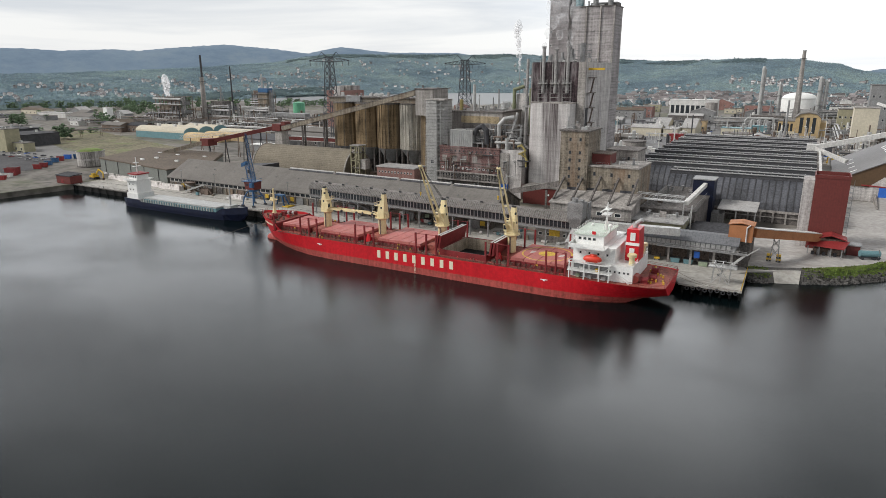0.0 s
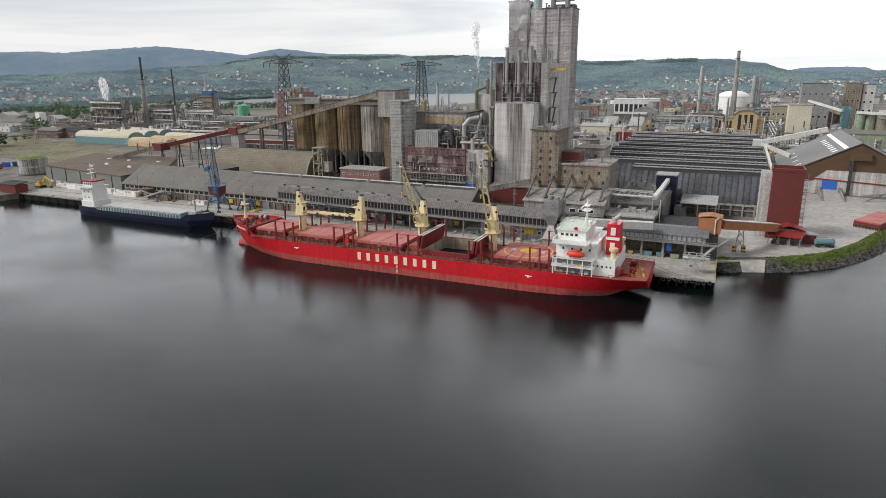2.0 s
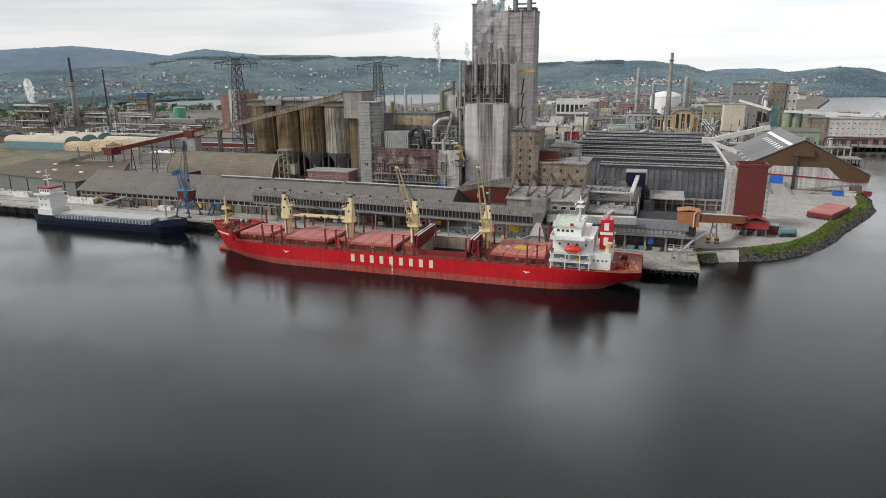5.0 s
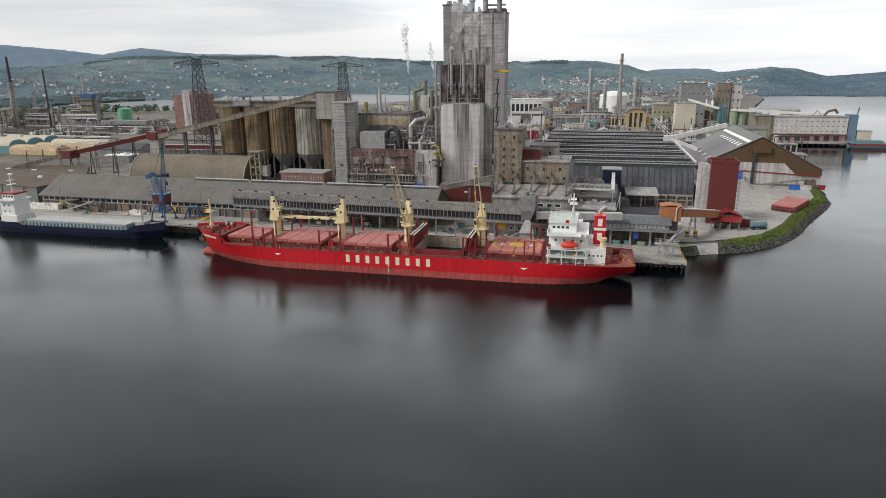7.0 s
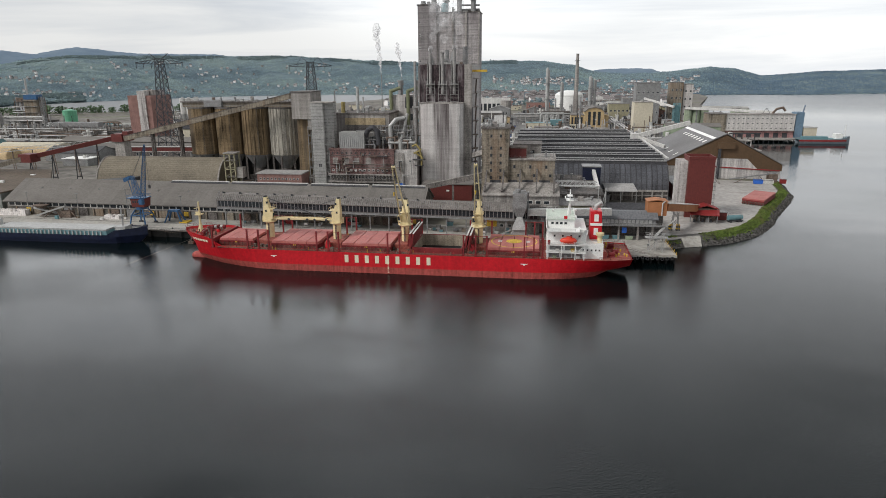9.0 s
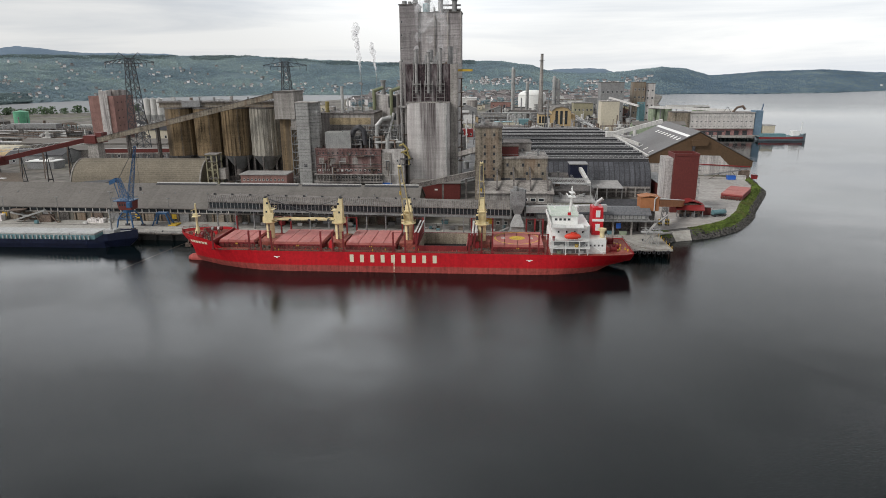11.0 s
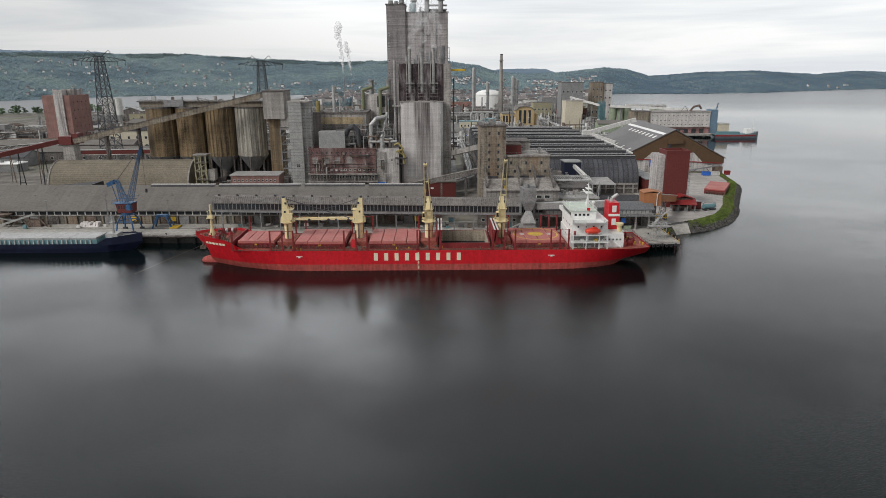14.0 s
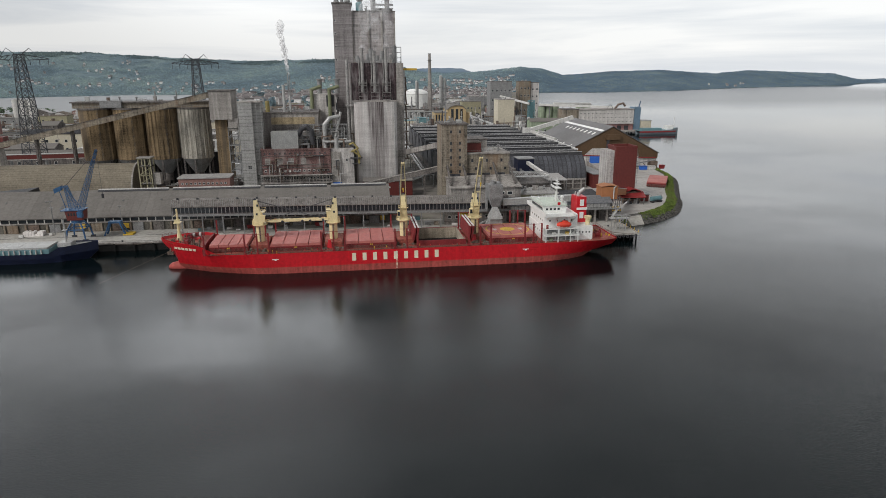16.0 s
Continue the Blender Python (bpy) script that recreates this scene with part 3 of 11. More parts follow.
bank_line = inset([(-12.4, 249), (-6, 250.8), (3.5, 255), (12.5, 259), (20, 264.5), (30.5, 273.5), (39, 286.5), (47, 301), (54, 317.5), (65, 339.5), (75, 359.5), (82.8, 377), (86, 397), (90, 412)], 2.8)
coast = [(-2600, 190), (-421, 190), (-412, QY + 8.6), (-12.6, QY), *bank_line, (97, 440),
         (104, 520), (112, 620), (126, 655), (150, 690), (160, 760), (172, 900), (195, 1060), (215, 1120), (262, 1400), (370, 1800), (430, 2300), (-300, 2300), (-430, 1850), (-560, 1400),
         (-640, 1190), (-960, 1100), (-1500, 1250), (-2600, 1300)]
whole("ground", Shape().prism(coast, -6, G), GROUND, "grey-brown works ground with patches of grass and gravel", "ground", "structure")

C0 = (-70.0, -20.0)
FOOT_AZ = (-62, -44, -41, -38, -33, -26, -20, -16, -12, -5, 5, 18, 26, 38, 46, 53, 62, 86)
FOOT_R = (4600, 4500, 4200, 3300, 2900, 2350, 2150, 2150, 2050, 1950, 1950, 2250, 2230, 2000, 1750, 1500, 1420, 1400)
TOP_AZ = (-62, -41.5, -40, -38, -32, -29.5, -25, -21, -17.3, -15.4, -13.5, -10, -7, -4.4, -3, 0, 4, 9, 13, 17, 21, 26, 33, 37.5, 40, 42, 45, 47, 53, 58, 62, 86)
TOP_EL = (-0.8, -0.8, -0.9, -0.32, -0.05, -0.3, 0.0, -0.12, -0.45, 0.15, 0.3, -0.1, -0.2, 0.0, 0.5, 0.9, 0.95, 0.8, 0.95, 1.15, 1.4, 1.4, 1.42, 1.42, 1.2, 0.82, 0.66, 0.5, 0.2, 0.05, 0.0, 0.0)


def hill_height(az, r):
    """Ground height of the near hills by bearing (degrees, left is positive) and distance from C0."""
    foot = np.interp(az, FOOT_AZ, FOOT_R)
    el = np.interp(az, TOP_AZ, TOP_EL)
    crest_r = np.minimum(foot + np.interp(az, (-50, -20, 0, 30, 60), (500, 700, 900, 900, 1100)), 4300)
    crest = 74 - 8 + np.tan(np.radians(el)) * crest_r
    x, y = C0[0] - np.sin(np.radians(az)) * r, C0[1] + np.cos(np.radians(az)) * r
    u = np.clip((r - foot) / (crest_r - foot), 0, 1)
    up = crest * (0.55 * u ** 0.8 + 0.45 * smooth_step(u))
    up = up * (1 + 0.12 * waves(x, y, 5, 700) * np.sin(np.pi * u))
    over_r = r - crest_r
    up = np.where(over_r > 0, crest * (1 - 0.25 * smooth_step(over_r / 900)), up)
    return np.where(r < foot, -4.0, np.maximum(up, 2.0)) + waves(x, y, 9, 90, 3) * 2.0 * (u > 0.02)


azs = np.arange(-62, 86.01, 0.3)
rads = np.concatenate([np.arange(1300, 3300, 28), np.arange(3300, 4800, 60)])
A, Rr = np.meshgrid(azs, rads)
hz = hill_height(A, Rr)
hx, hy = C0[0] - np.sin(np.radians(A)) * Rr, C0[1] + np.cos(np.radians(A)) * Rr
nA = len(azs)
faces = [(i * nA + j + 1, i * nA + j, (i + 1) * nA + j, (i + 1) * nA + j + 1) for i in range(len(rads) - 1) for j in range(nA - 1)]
whole("hills", Shape().add(np.stack([hx, hy, hz], -1).reshape(-1, 3).tolist(), faces), FLOOR_HAZE, "wooded hills rising beyond the water", "hill", "structure", smooth=True)

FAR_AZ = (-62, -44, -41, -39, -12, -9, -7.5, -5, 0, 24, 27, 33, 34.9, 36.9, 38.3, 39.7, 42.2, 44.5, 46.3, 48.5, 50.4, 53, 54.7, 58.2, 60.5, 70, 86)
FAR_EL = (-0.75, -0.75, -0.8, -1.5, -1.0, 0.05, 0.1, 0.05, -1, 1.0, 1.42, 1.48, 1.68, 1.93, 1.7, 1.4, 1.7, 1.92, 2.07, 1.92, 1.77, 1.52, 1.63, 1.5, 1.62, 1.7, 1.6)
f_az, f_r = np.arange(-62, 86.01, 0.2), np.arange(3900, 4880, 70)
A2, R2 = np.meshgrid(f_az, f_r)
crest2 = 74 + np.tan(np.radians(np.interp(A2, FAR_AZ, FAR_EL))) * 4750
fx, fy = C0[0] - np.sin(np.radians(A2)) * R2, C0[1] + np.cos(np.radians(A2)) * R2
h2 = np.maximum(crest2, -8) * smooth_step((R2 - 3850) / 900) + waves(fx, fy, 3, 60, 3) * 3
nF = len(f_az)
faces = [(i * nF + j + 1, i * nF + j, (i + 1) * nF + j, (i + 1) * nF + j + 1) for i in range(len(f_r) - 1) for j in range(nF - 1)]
# ridge colour carries painted blue haze
whole("backdrop", Shape().add(np.stack([fx, fy, h2], -1).reshape(-1, 3).tolist(), faces), HILL_HAZE, "blue-green forested mountain ridges in the distance", "mountain", "structure", smooth=True)


def scatter_clumps(points, sizes, seed, cone=0.5):
    """Many small uneven crowns in one mesh: four-sided, lumpy."""
    rng = np.random.RandomState(seed)
    n = len(points)
    k = 4
    ang = np.arange(k) * 2 * np.pi / k
    tiers = [(0.05, 0.8), (0.5, 0.95)]
    verts = np.zeros((n, len(tiers) * k + 1, 3))
    tall = rng.uniform(0.4, 0.75, n) * np.where(rng.rand(n) < cone, 1.35, 1.0)
    for t, (zf, rf) in enumerate(tiers):
        rr = sizes[:, None] * rf * rng.uniform(0.65, 1.3, (n, k)) * 0.5
        a = ang[None] + rng.uniform(0, 6.28, (n, 1))
        verts[:, t * k:(t + 1) * k, 0] = points[:, 0:1] + np.cos(a) * rr
        verts[:, t * k:(t + 1) * k, 1] = points[:, 1:2] + np.sin(a) * rr
        verts[:, t * k:(t + 1) * k, 2] = points[:, 2:3] + (sizes * tall)[:, None] * zf + rng.uniform(-0.08, 0.08, (n, k)) * sizes[:, None]
    verts[:, -1] = points + np.stack([rng.uniform(-0.1, 0.1, n) * sizes, rng.uniform(-0.1, 0.1, n) * sizes, sizes * tall], -1)
    base = []
    for t in range(len(tiers) - 1):
        for i in range(k):
            j = (i + 1) % k
            base.append((t * k + i, t * k + j, (t + 1) * k + j))
            base.append((t * k + i, (t + 1) * k + j, (t + 1) * k + i))
    top = len(tiers) * k
    for i in range(k):
        base.append(((len(tiers) - 1) * k + i, (len(tiers) - 1) * k + (i + 1) % k, top))
    base = np.array(base)
    faces = (base[None] + (np.arange(n) * (top + 1))[:, None, None]).reshape(-1, 3)
    me = bpy.data.meshes.new("crowns")
    V = verts.reshape(-1, 3)
    me.vertices.add(len(V))
    me.vertices.foreach_set("co", V.ravel())
    me.loops.add(len(faces) * 3)
    me.loops.foreach_set("vertex_index", faces.ravel())
    me.polygons.add(len(faces))
    me.polygons.foreach_set("loop_start", np.arange(0, len(faces) * 3, 3))
    me.polygons.foreach_set("loop_total", np.full(len(faces), 3))
    me.update()
    me.validate()
    return me


def hill_points(n, seed, az0, az1, u0, u1):
    rng = np.random.RandomState(seed)
    az = rng.uniform(az0, az1, n)
    foot = np.interp(az, FOOT_AZ, FOOT_R)
    r = foot + rng.uniform(u0, u1, n)
    z = hill_height(az, r)
    x, y = C0[0] - np.sin(np.radians(az)) * r, C0[1] + np.cos(np.radians(az)) * r
    return np.stack([x, y, z], -1)


forest_pts = np.concatenate([hill_points(85000, 1, -42, 66, 6, 480), hill_points(70000, 2, -42, 66, 400, 1100)])
keep = waves(forest_pts[:, 0], forest_pts[:, 1], 21, 420) + waves(forest_pts[:, 0], forest_pts[:, 1], 22, 120) * 0.6 > -0.8
forest_pts = forest_pts[keep]
sizes = 2.6 + 3.8 * np.random.RandomState(4).rand(len(forest_pts)) ** 1.8
bearing = np.degrees(np.arctan2(C0[0] - forest_pts[:, 0], forest_pts[:, 1] - C0[1]))
head = bearing + np.random.RandomState(25).uniform(-2.5, 2.5, len(bearing)) < -14.5
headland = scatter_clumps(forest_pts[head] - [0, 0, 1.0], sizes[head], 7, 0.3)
headland.materials.append(LEAF_FJORD_HAZE)
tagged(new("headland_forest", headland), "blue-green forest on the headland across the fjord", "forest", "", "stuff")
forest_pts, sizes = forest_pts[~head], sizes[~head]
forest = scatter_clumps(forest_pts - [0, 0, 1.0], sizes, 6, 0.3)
forest.materials.append(LEAF_HAZE)
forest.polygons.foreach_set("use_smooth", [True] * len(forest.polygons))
tagged(new("hillside_forest", forest), "mixed spring forest of spruce and birch covering the hillsides", "forest", "", "stuff")


# dark wooded bluff along the west foot of the hills
bluff_pts = hill_points(16000, 15, 37, 66, 4, 150)
bluff_pts = bluff_pts[waves(bluff_pts[:, 0], bluff_pts[:, 1], 23, 200) > -0.25]
bluff = scatter_clumps(bluff_pts, np.random.RandomState(16).uniform(3.5, 7.5, len(bluff_pts)), 14, 0.6)
bluff.materials.append(SPRUCE)
crest_pts = np.concatenate([hill_points(7000, 17, 2, 30, 720, 915), hill_points(4500, 18, 30, 41, 780, 975)])
crest_pts = crest_pts[waves(crest_pts[:, 0], crest_pts[:, 1], 24, 260) > -0.15]
crest = scatter_clumps(crest_pts, np.random.RandomState(19).uniform(3, 7, len(crest_pts)), 20, 0.8)
crest.materials.append(SPRUCE)
tagged(new("crest_forest", crest), "dark jagged spruce wood along the hilltop", "forest", "", "stuff")
tagged(new("bluff_forest", bluff), "dark spruce wood on the steep bluff above the river", "forest", "", "stuff")


def gabled(s_wall, s_roof, c, w, d, h, turn, rise=0.35):
    """A small gabled house split into walls and roof."""
    ca, sa = math.cos(turn), math.sin(turn)

    def at(px, py, pz):
        return (c[0] + px * ca - py * sa, c[1] + px * sa + py * ca, c[2] + pz)
    a, b = w / 2, d / 2
    s_wall.add([at(-a, -b, -4), at(a, -b, -4), at(a, b, -4), at(-a, b, -4), at(-a, -b, h), at(a, -b, h), at(a, b, h), at(-a, b, h), at(-a, 0, h + d * rise), at(a, 0, h + d * rise)],
               [(0, 1, 5, 4), (2, 3, 7, 6), (1, 2, 6, 9, 5), (3, 0, 4, 8, 7)])
    o = 0.5
    s_roof.add([at(-a - o, -b - o, h - 0.2), at(a + o, -b - o, h - 0.2), at(a + o, 0, h + d * rise + 0.25), at(-a - o, 0, h + d * rise + 0.25), at(-a - o, b + o, h - 0.2), at(a + o, b + o, h - 0.2)],
               [(0, 1, 2, 3), (3, 2, 5, 4)])


def hillside_houses():
    rng = np.random.RandomState(8)
    walls, roofs = Shape(), Shape()
    groups = [(190, 48, 66, 150, 620), (110, 38, 48, 120, 560), (130, 18, 38, 60, 640), (60, 4, 18, 20, 240), (300, -13, 4, 10, 420), (7, -32, -28, 20, 160)]
    for n, a0, a1, r0, r1 in groups:
        P = hill_points(n * 2, rng.randint(999), a0, a1, r0, r1)
        score = waves(P[:, 0], P[:, 1], 31, 260)
        P = P[np.argsort(-score)[:n]]
        for p in P:
            gabled(walls, roofs, p + [0, 0, 2.4], rng.uniform(5, 9), rng.uniform(4.5, 7), rng.uniform(2.2, 3.6), rng.uniform(-0.9, 0.9))
    root = thing("hillside_village", "white, red and ochre wooden houses scattered over the hillside", "houses", kind="stuff")
    part("walls", walls, HOUSE_MIX, root)
    part("roofs", roofs, ROOF_MIX, root, "tiled house roofs")


hillside_houses()


def tree_line(name, label, pts, seed, size, mat=LEAF):
    rng = np.random.RandomState(seed)
    P, S = [], []
    for (x, y) in pts:
        h = size * rng.uniform(0.75, 1.2)
        for k in range(60):
            a, q = rng.uniform(0, 6.28), rng.uniform(0, 0.5) * h
            P.append((x + math.cos(a) * q, y + math.sin(a) * q, G + h * rng.uniform(0.12, 0.85)))
            S.append(h * rng.uniform(0.12, 0.26))
    me = scatter_clumps(np.array(P), np.array(S), seed, 0.1)
    me.materials.append(mat)
    return tagged(new(name, me), label, "trees", "", "stuff")


rng = np.random.RandomState(12)
row = [(-1340 + i * 11 + rng.uniform(-4, 4), 690 + i * 8.5 + rng.uniform(-14, 14)) for i in range(58)]
row += [(-1300 + rng.uniform(0, 420), 690 + rng.uniform(0, 380)) for i in range(60)]
tree_line("broadleaf_trees", "row of round leafy trees beyond the works fields", row, 3, 15)
tree_line("shore_trees", "leafy trees along the far river bank", [(-960 + i * 12 + rng.uniform(-5, 5), 1085 + i * 3.0 + rng.uniform(-6, 6)) for i in range(28)], 5, 10)
tree_line("field_trees", "small leafy trees beside the works road", [(-930, 492), (-942, 496), (-920, 490), (-936, 486), (-836, 547), (-828, 550), (-842, 552), (-820, 545), (-700, 412), (-708, 414), (-690, 408)], 7, 17)
rng = np.random.RandomState(55)
tree_line("scrub_trees", "scattered scrub and young trees on the waste ground", [(rng.uniform(-1150, -700), rng.uniform(560, 760)) for i in range(34)] + [(rng.uniform(-800, -720), rng.uniform(430, 480)) for i in range(6)], 9, 8)
tree_line("yard_bushes", "bright green bushes behind the curved store", [(-352, 395), (-341, 396), (-330, 397), (-318, 398), (-305, 399)], 8, 7, LAWN)

# fields, roads, yards
whole("meadow", Shape().prism([(-760, 400), (-540, 345), (-440, 352), (-450, 395), (-600, 440), (-790, 500)], G - 0.5, G + 0.05), MEADOW, "dry grass waste ground with green patches", "meadow", "structure")
whole("dark_lot", Shape().prism([(-505, 247), (-497, 266), (-520, 287), (-560, 327), (-592, 322), (-640, 300), (-640, 247)], G - 0.5, G + 0.1), LOT, "dark gravel storage lot", "yard", "structure")
whole("quay", Shape().prism([(-411.5, QY + 8.7), (-14, QY), (-14, 262), (-411.5, 276)], G - 0.5, G + 0.06), QUAYTOP, "stained grey concrete quay apron", "quay", "structure")
whole("yard", Shape().prism([(-28, 262.2), (-28, 246), (-13.9, 246), (-12.6, 248.5), (2.5, 256.8), (14, 266), (24, 275), (35, 286), (48, 309), (66, 353.5), (76, 377), (82, 410), (2, 424), (2, 330), (-28, 318)], G - 0.5, G + 0.08), YARD, "pale concrete storage yard", "yard", "structure")
whole("road", Shape().prism([(-96, 560), (-84, 560), (-84, 900), (-96, 900)], G - 0.5, G + 0.12), ROAD, "straight grey works road", "road", "structure")
whole("works_road", Shape().prism([(-660, 300), (-500, 320), (-480, 332), (-600, 352), (-780, 425), (-930, 520), (-935, 508), (-770, 405)], G - 0.5, G + 0.12), ROAD, "curving asphalt works road", "road", "structure")
# yard grey is cooled for distance haze; the oil stains are noise
whole("works_yard", Shape().prism([(-240, 425), (-100, 425), (-100, 580), (75, 640), (110, 760), (128, 1050), (-240, 1050)], G - 0.5, G + 0.04), material("oily_concrete", (0.195, 0.196, 0.2), 0.92, 0.2, 0.02, 0.4, stain=((0.14, 0.13, 0.12), 0.7, (0.15, 0.3, 1))), "oil-stained pale concrete works yard", "yard", "structure")
whole("plaza", Shape().prism([(-40, 580), (30, 580), (60, 800), (-70, 800)], G - 0.5, G + 0.08), YARD, "pale paved works square", "yard", "structure")
whole("lawn", Shape().prism([(-352, 330), (-341, 330), (-341, 322), (-380, 322), (-380, 330)], G - 0.5, G + 0.08), LAWN, "bright green strip of lawn", "lawn", "structure")


SLOPE = -0.0217


def skew(s, x_ref=-218.0, drop=0.0):
    """Turns a run of quay buildings a degree to follow the quay line."""
    s.v = [(x, y + SLOPE * (x - x_ref), z + drop * (x - x_ref)) for x, y, z in s.v]
    return s


def quay_front():
    wall = thing("quay_wall", "dark wet quay wall with timber fenders and piles", "quay wall", kind="structure")
    sub("wall", skew(Shape().box(-412, -14, QY - 0.4, QY - 0.05, -3, G - 0.9), -14), QUAY_SHADE, wall)
    sub("cap", skew(Shape().box(-412, -100, QY - 0.9, QY - 0.02, G - 0.25, G + 0.35), -14), CONC, wall, "pale concrete coping")
    f = sub("fender", skew(Shape().box(-408.4, -407.6, QY - 1.3, QY - 0.95, -1, G - 0.2), -14), QUAY_SHADE, wall, "black rubber fender")
    repeat(wall, f, [(8.0 * i, SLOPE * 8.0 * i, 0) for i in range(1, 49)])
    b = Shape()
    b.tube((-405, QY + 9.1, G), (-405, QY + 9.1, G + 0.6), 0.28, 8)
    b.tube((-405, QY + 9.1, G + 0.6), (-405, QY + 9.1, G + 0.85), 0.42, 8)
    post = thing("bollard", "black iron mooring bollard on the quay edge", "bollard", (-405, QY + 9.1, G), "bollards along the quay")
    sub("post", b, STEEL_DARK, post)
    for i in range(1, 17):
        copy_thing(post, pose(-405 + i * 24, QY + 9.1 + SLOPE * i * 24, G))
    side = thing("quay_end", "open piled end of the quay over dark water", "quay", kind="structure")
    sub("deck_edge", Shape().prism([(-100, 228), (-34, 226.8), (-31.8, 222.2), (-12.0, 222.6), (-12.4, 248.6), (-100, 248.6)], G - 0.55, G + 0.12), QUAYTOP, side, "worn pale concrete quay deck")
    # shade under the deck comes from the near-black wall and piles
    sub("back_wall", Shape().box(-100, -13.2, 233.6, 234.2, -4, G - 0.55).box(-13.6, -13.2, 227, 248, -4, G - 0.55), QUAY_SHADE, side, "dark wet wall behind the piles")
    pile = sub("pile", Shape().tube((-30.6, 223.6, -4), (-30.6, 223.6, G - 0.5), 0.35, 8), QUAY_SHADE, side, "tarred timber pile")
    repeat(side, pile, [(3.0 * i, 0.12 * i, 0) for i in range(1, 7)] + [(3.0 * i, 3.4 + 0.12 * i, 0) for i in range(7)])
    tyre = sub("tyre_fender", Shape().path([(-29 + 0.55 * math.cos(q * 0.628), 222.0, 2.3 + 0.55 * math.sin(q * 0.628)) for q in range(11)], 0.2, 6), STEEL_DARK, side, "old black tyre fender")
    repeat(side, tyre, [(1.9 * i, 0.04 * i, (i % 3) * 0.2) for i in range(1, 9)])
    sub("edge_strip", Shape().prism([(-12.5, 222.6), (-12.0, 222.6), (-12.4, 248.6), (-12.9, 248.6)], G + 0.12, G + 0.42), WOOD_PALE, side, "worn timber edge kerb with faded yellow paint")
    rp = sub("edge_post", Shape().box(-12.4, -12.15, 223, 223.25, G + 0.4, G + 1.5), YELLOW, side, "faded yellow edge post")
    repeat(side, rp, [(-0.03 * i, 4.2 * i, 0) for i in range(1, 7)])
    ramp = Shape().hexa([(-3.6, 250.4, -1.5), (4.2, 253.0, -1.5), (5.0, 258.2, -1.5), (-4.0, 254.4, -1.5)], [(-3.2, 249.4, 0.1), (4.4, 252.2, 0.1), (4.6, 257.6, G + 0.2), (-4.4, 253.6, G + 0.2)])
    whole("slipway", ramp, QUAYTOP, "plain grey concrete slipway down the bank", "slipway", "structure")


quay_front()


def rock_bank():
    rng = np.random.RandomState(17)
    s = Shape()
    line = bank_line
    for (x0, y0), (x1, y1) in zip(line, line[1:]):
        d = Vector((x1 - x0, y1 - y0))
        nrm = Vector((d.y, -d.x)).normalized()
        for k in range(int(d.length * 13)):
            t, o = rng.rand(), rng.uniform(2.2, 6.4)
            c = Vector((x0, y0)) + d * t + nrm * o
            r = rng.uniform(0.4, 1.2)
            if -5.5 < c.x < 5.0:
                continue
            z = G - 0.1 - o * 0.72
            pts = [(c.x + r * math.cos(i * 1.047) * rng.uniform(0.7, 1.2), c.y + r * math.sin(i * 1.047) * rng.uniform(0.7, 1.2)) for i in range(6)]
            s.hexa([(px, py, z - 1.2) for px, py in pts], [(c.x + (px - c.x) * 0.6, c.y + (py - c.y) * 0.6, z + rng.uniform(0.2, 0.8)) for px, py in pts])
    whole("shore_rocks", s, ROCK, "grey boulder bank at the water's edge", "rocks", "stuff")
    s = Shape()
    n = len(line)
    inner, outer = [], []
    for i, (x, y) in enumerate(line):
        a, b = line[max(0, i - 1)], line[min(n - 1, i + 1)]
        d = Vector((b[0] - a[0], b[1] - a[1])).normalized()
        nrm = Vector((d.y, -d.x))
        inner.append((x - nrm.x * 3.0, y - nrm.y * 3.0, G + 0.12))
        outer.append((x + nrm.x * 6.2, y + nrm.y * 6.2, -1.2))
    mid = [(x, y, G + 0.25) for x, y in line]
    s.rings([inner, mid, outer], close=False)
    whole("shore_bank", s, ROCK, "stony bank sloping to the water", "bank", "structure")
    g = Shape()
    for k in range(12000):
        i = rng.randint(0, n - 1)
        t, u = rng.rand(), rng.rand() ** 0.8
        lo, md, hi = (Vector(r[i]).lerp(Vector(r[i + 1]), t) for r in (inner, mid, outer))
        if i < 3 and rng.rand() < 0.75 or -5.5 < md.x < 5:
            continue
        p = lo.lerp(md, u / 0.4) if u < 0.4 else md.lerp(hi, (u - 0.4) / 0.6 * 0.5)
        h = rng.uniform(0.2, 0.6)
        a = rng.uniform(0, 3.1)
        u = Vector((math.cos(a), math.sin(a), 0)) * rng.uniform(0.3, 0.8)
        g.add([p - u, p + u, p + Vector((rng.uniform(-0.3, 0.3), rng.uniform(-0.3, 0.3), h))], [(0, 1, 2)])
    whole("bank_grass", g, GRASS, "tufts of fresh green grass on the bank", "grass", "stuff")


rock_bank()


# ---- the red bulk carrier ----
SX, SY = -212.3, 211.5


def lerp_table(u, us, vs):
    return float(np.interp(u, us, vs))


def sheer(u):
    return lerp_table(u, (0, 9, 14.5, 17, 19.5, 22, 26, 160, 172, 180), (12.5, 11.9, 11.4, 10.8, 9.6, 8.5, 8.0, 7.9, 7.9, 8.1))


def half_deck(u):
    return lerp_table(u, (0, 1, 3, 6, 10, 15, 21, 30, 40, 160, 170, 176, 180), (0.25, 1.8, 4.0, 6.3, 8.6, 10.7, 12.5, 13.8, 14.2, 14.2, 13.8, 12.9, 11.6))


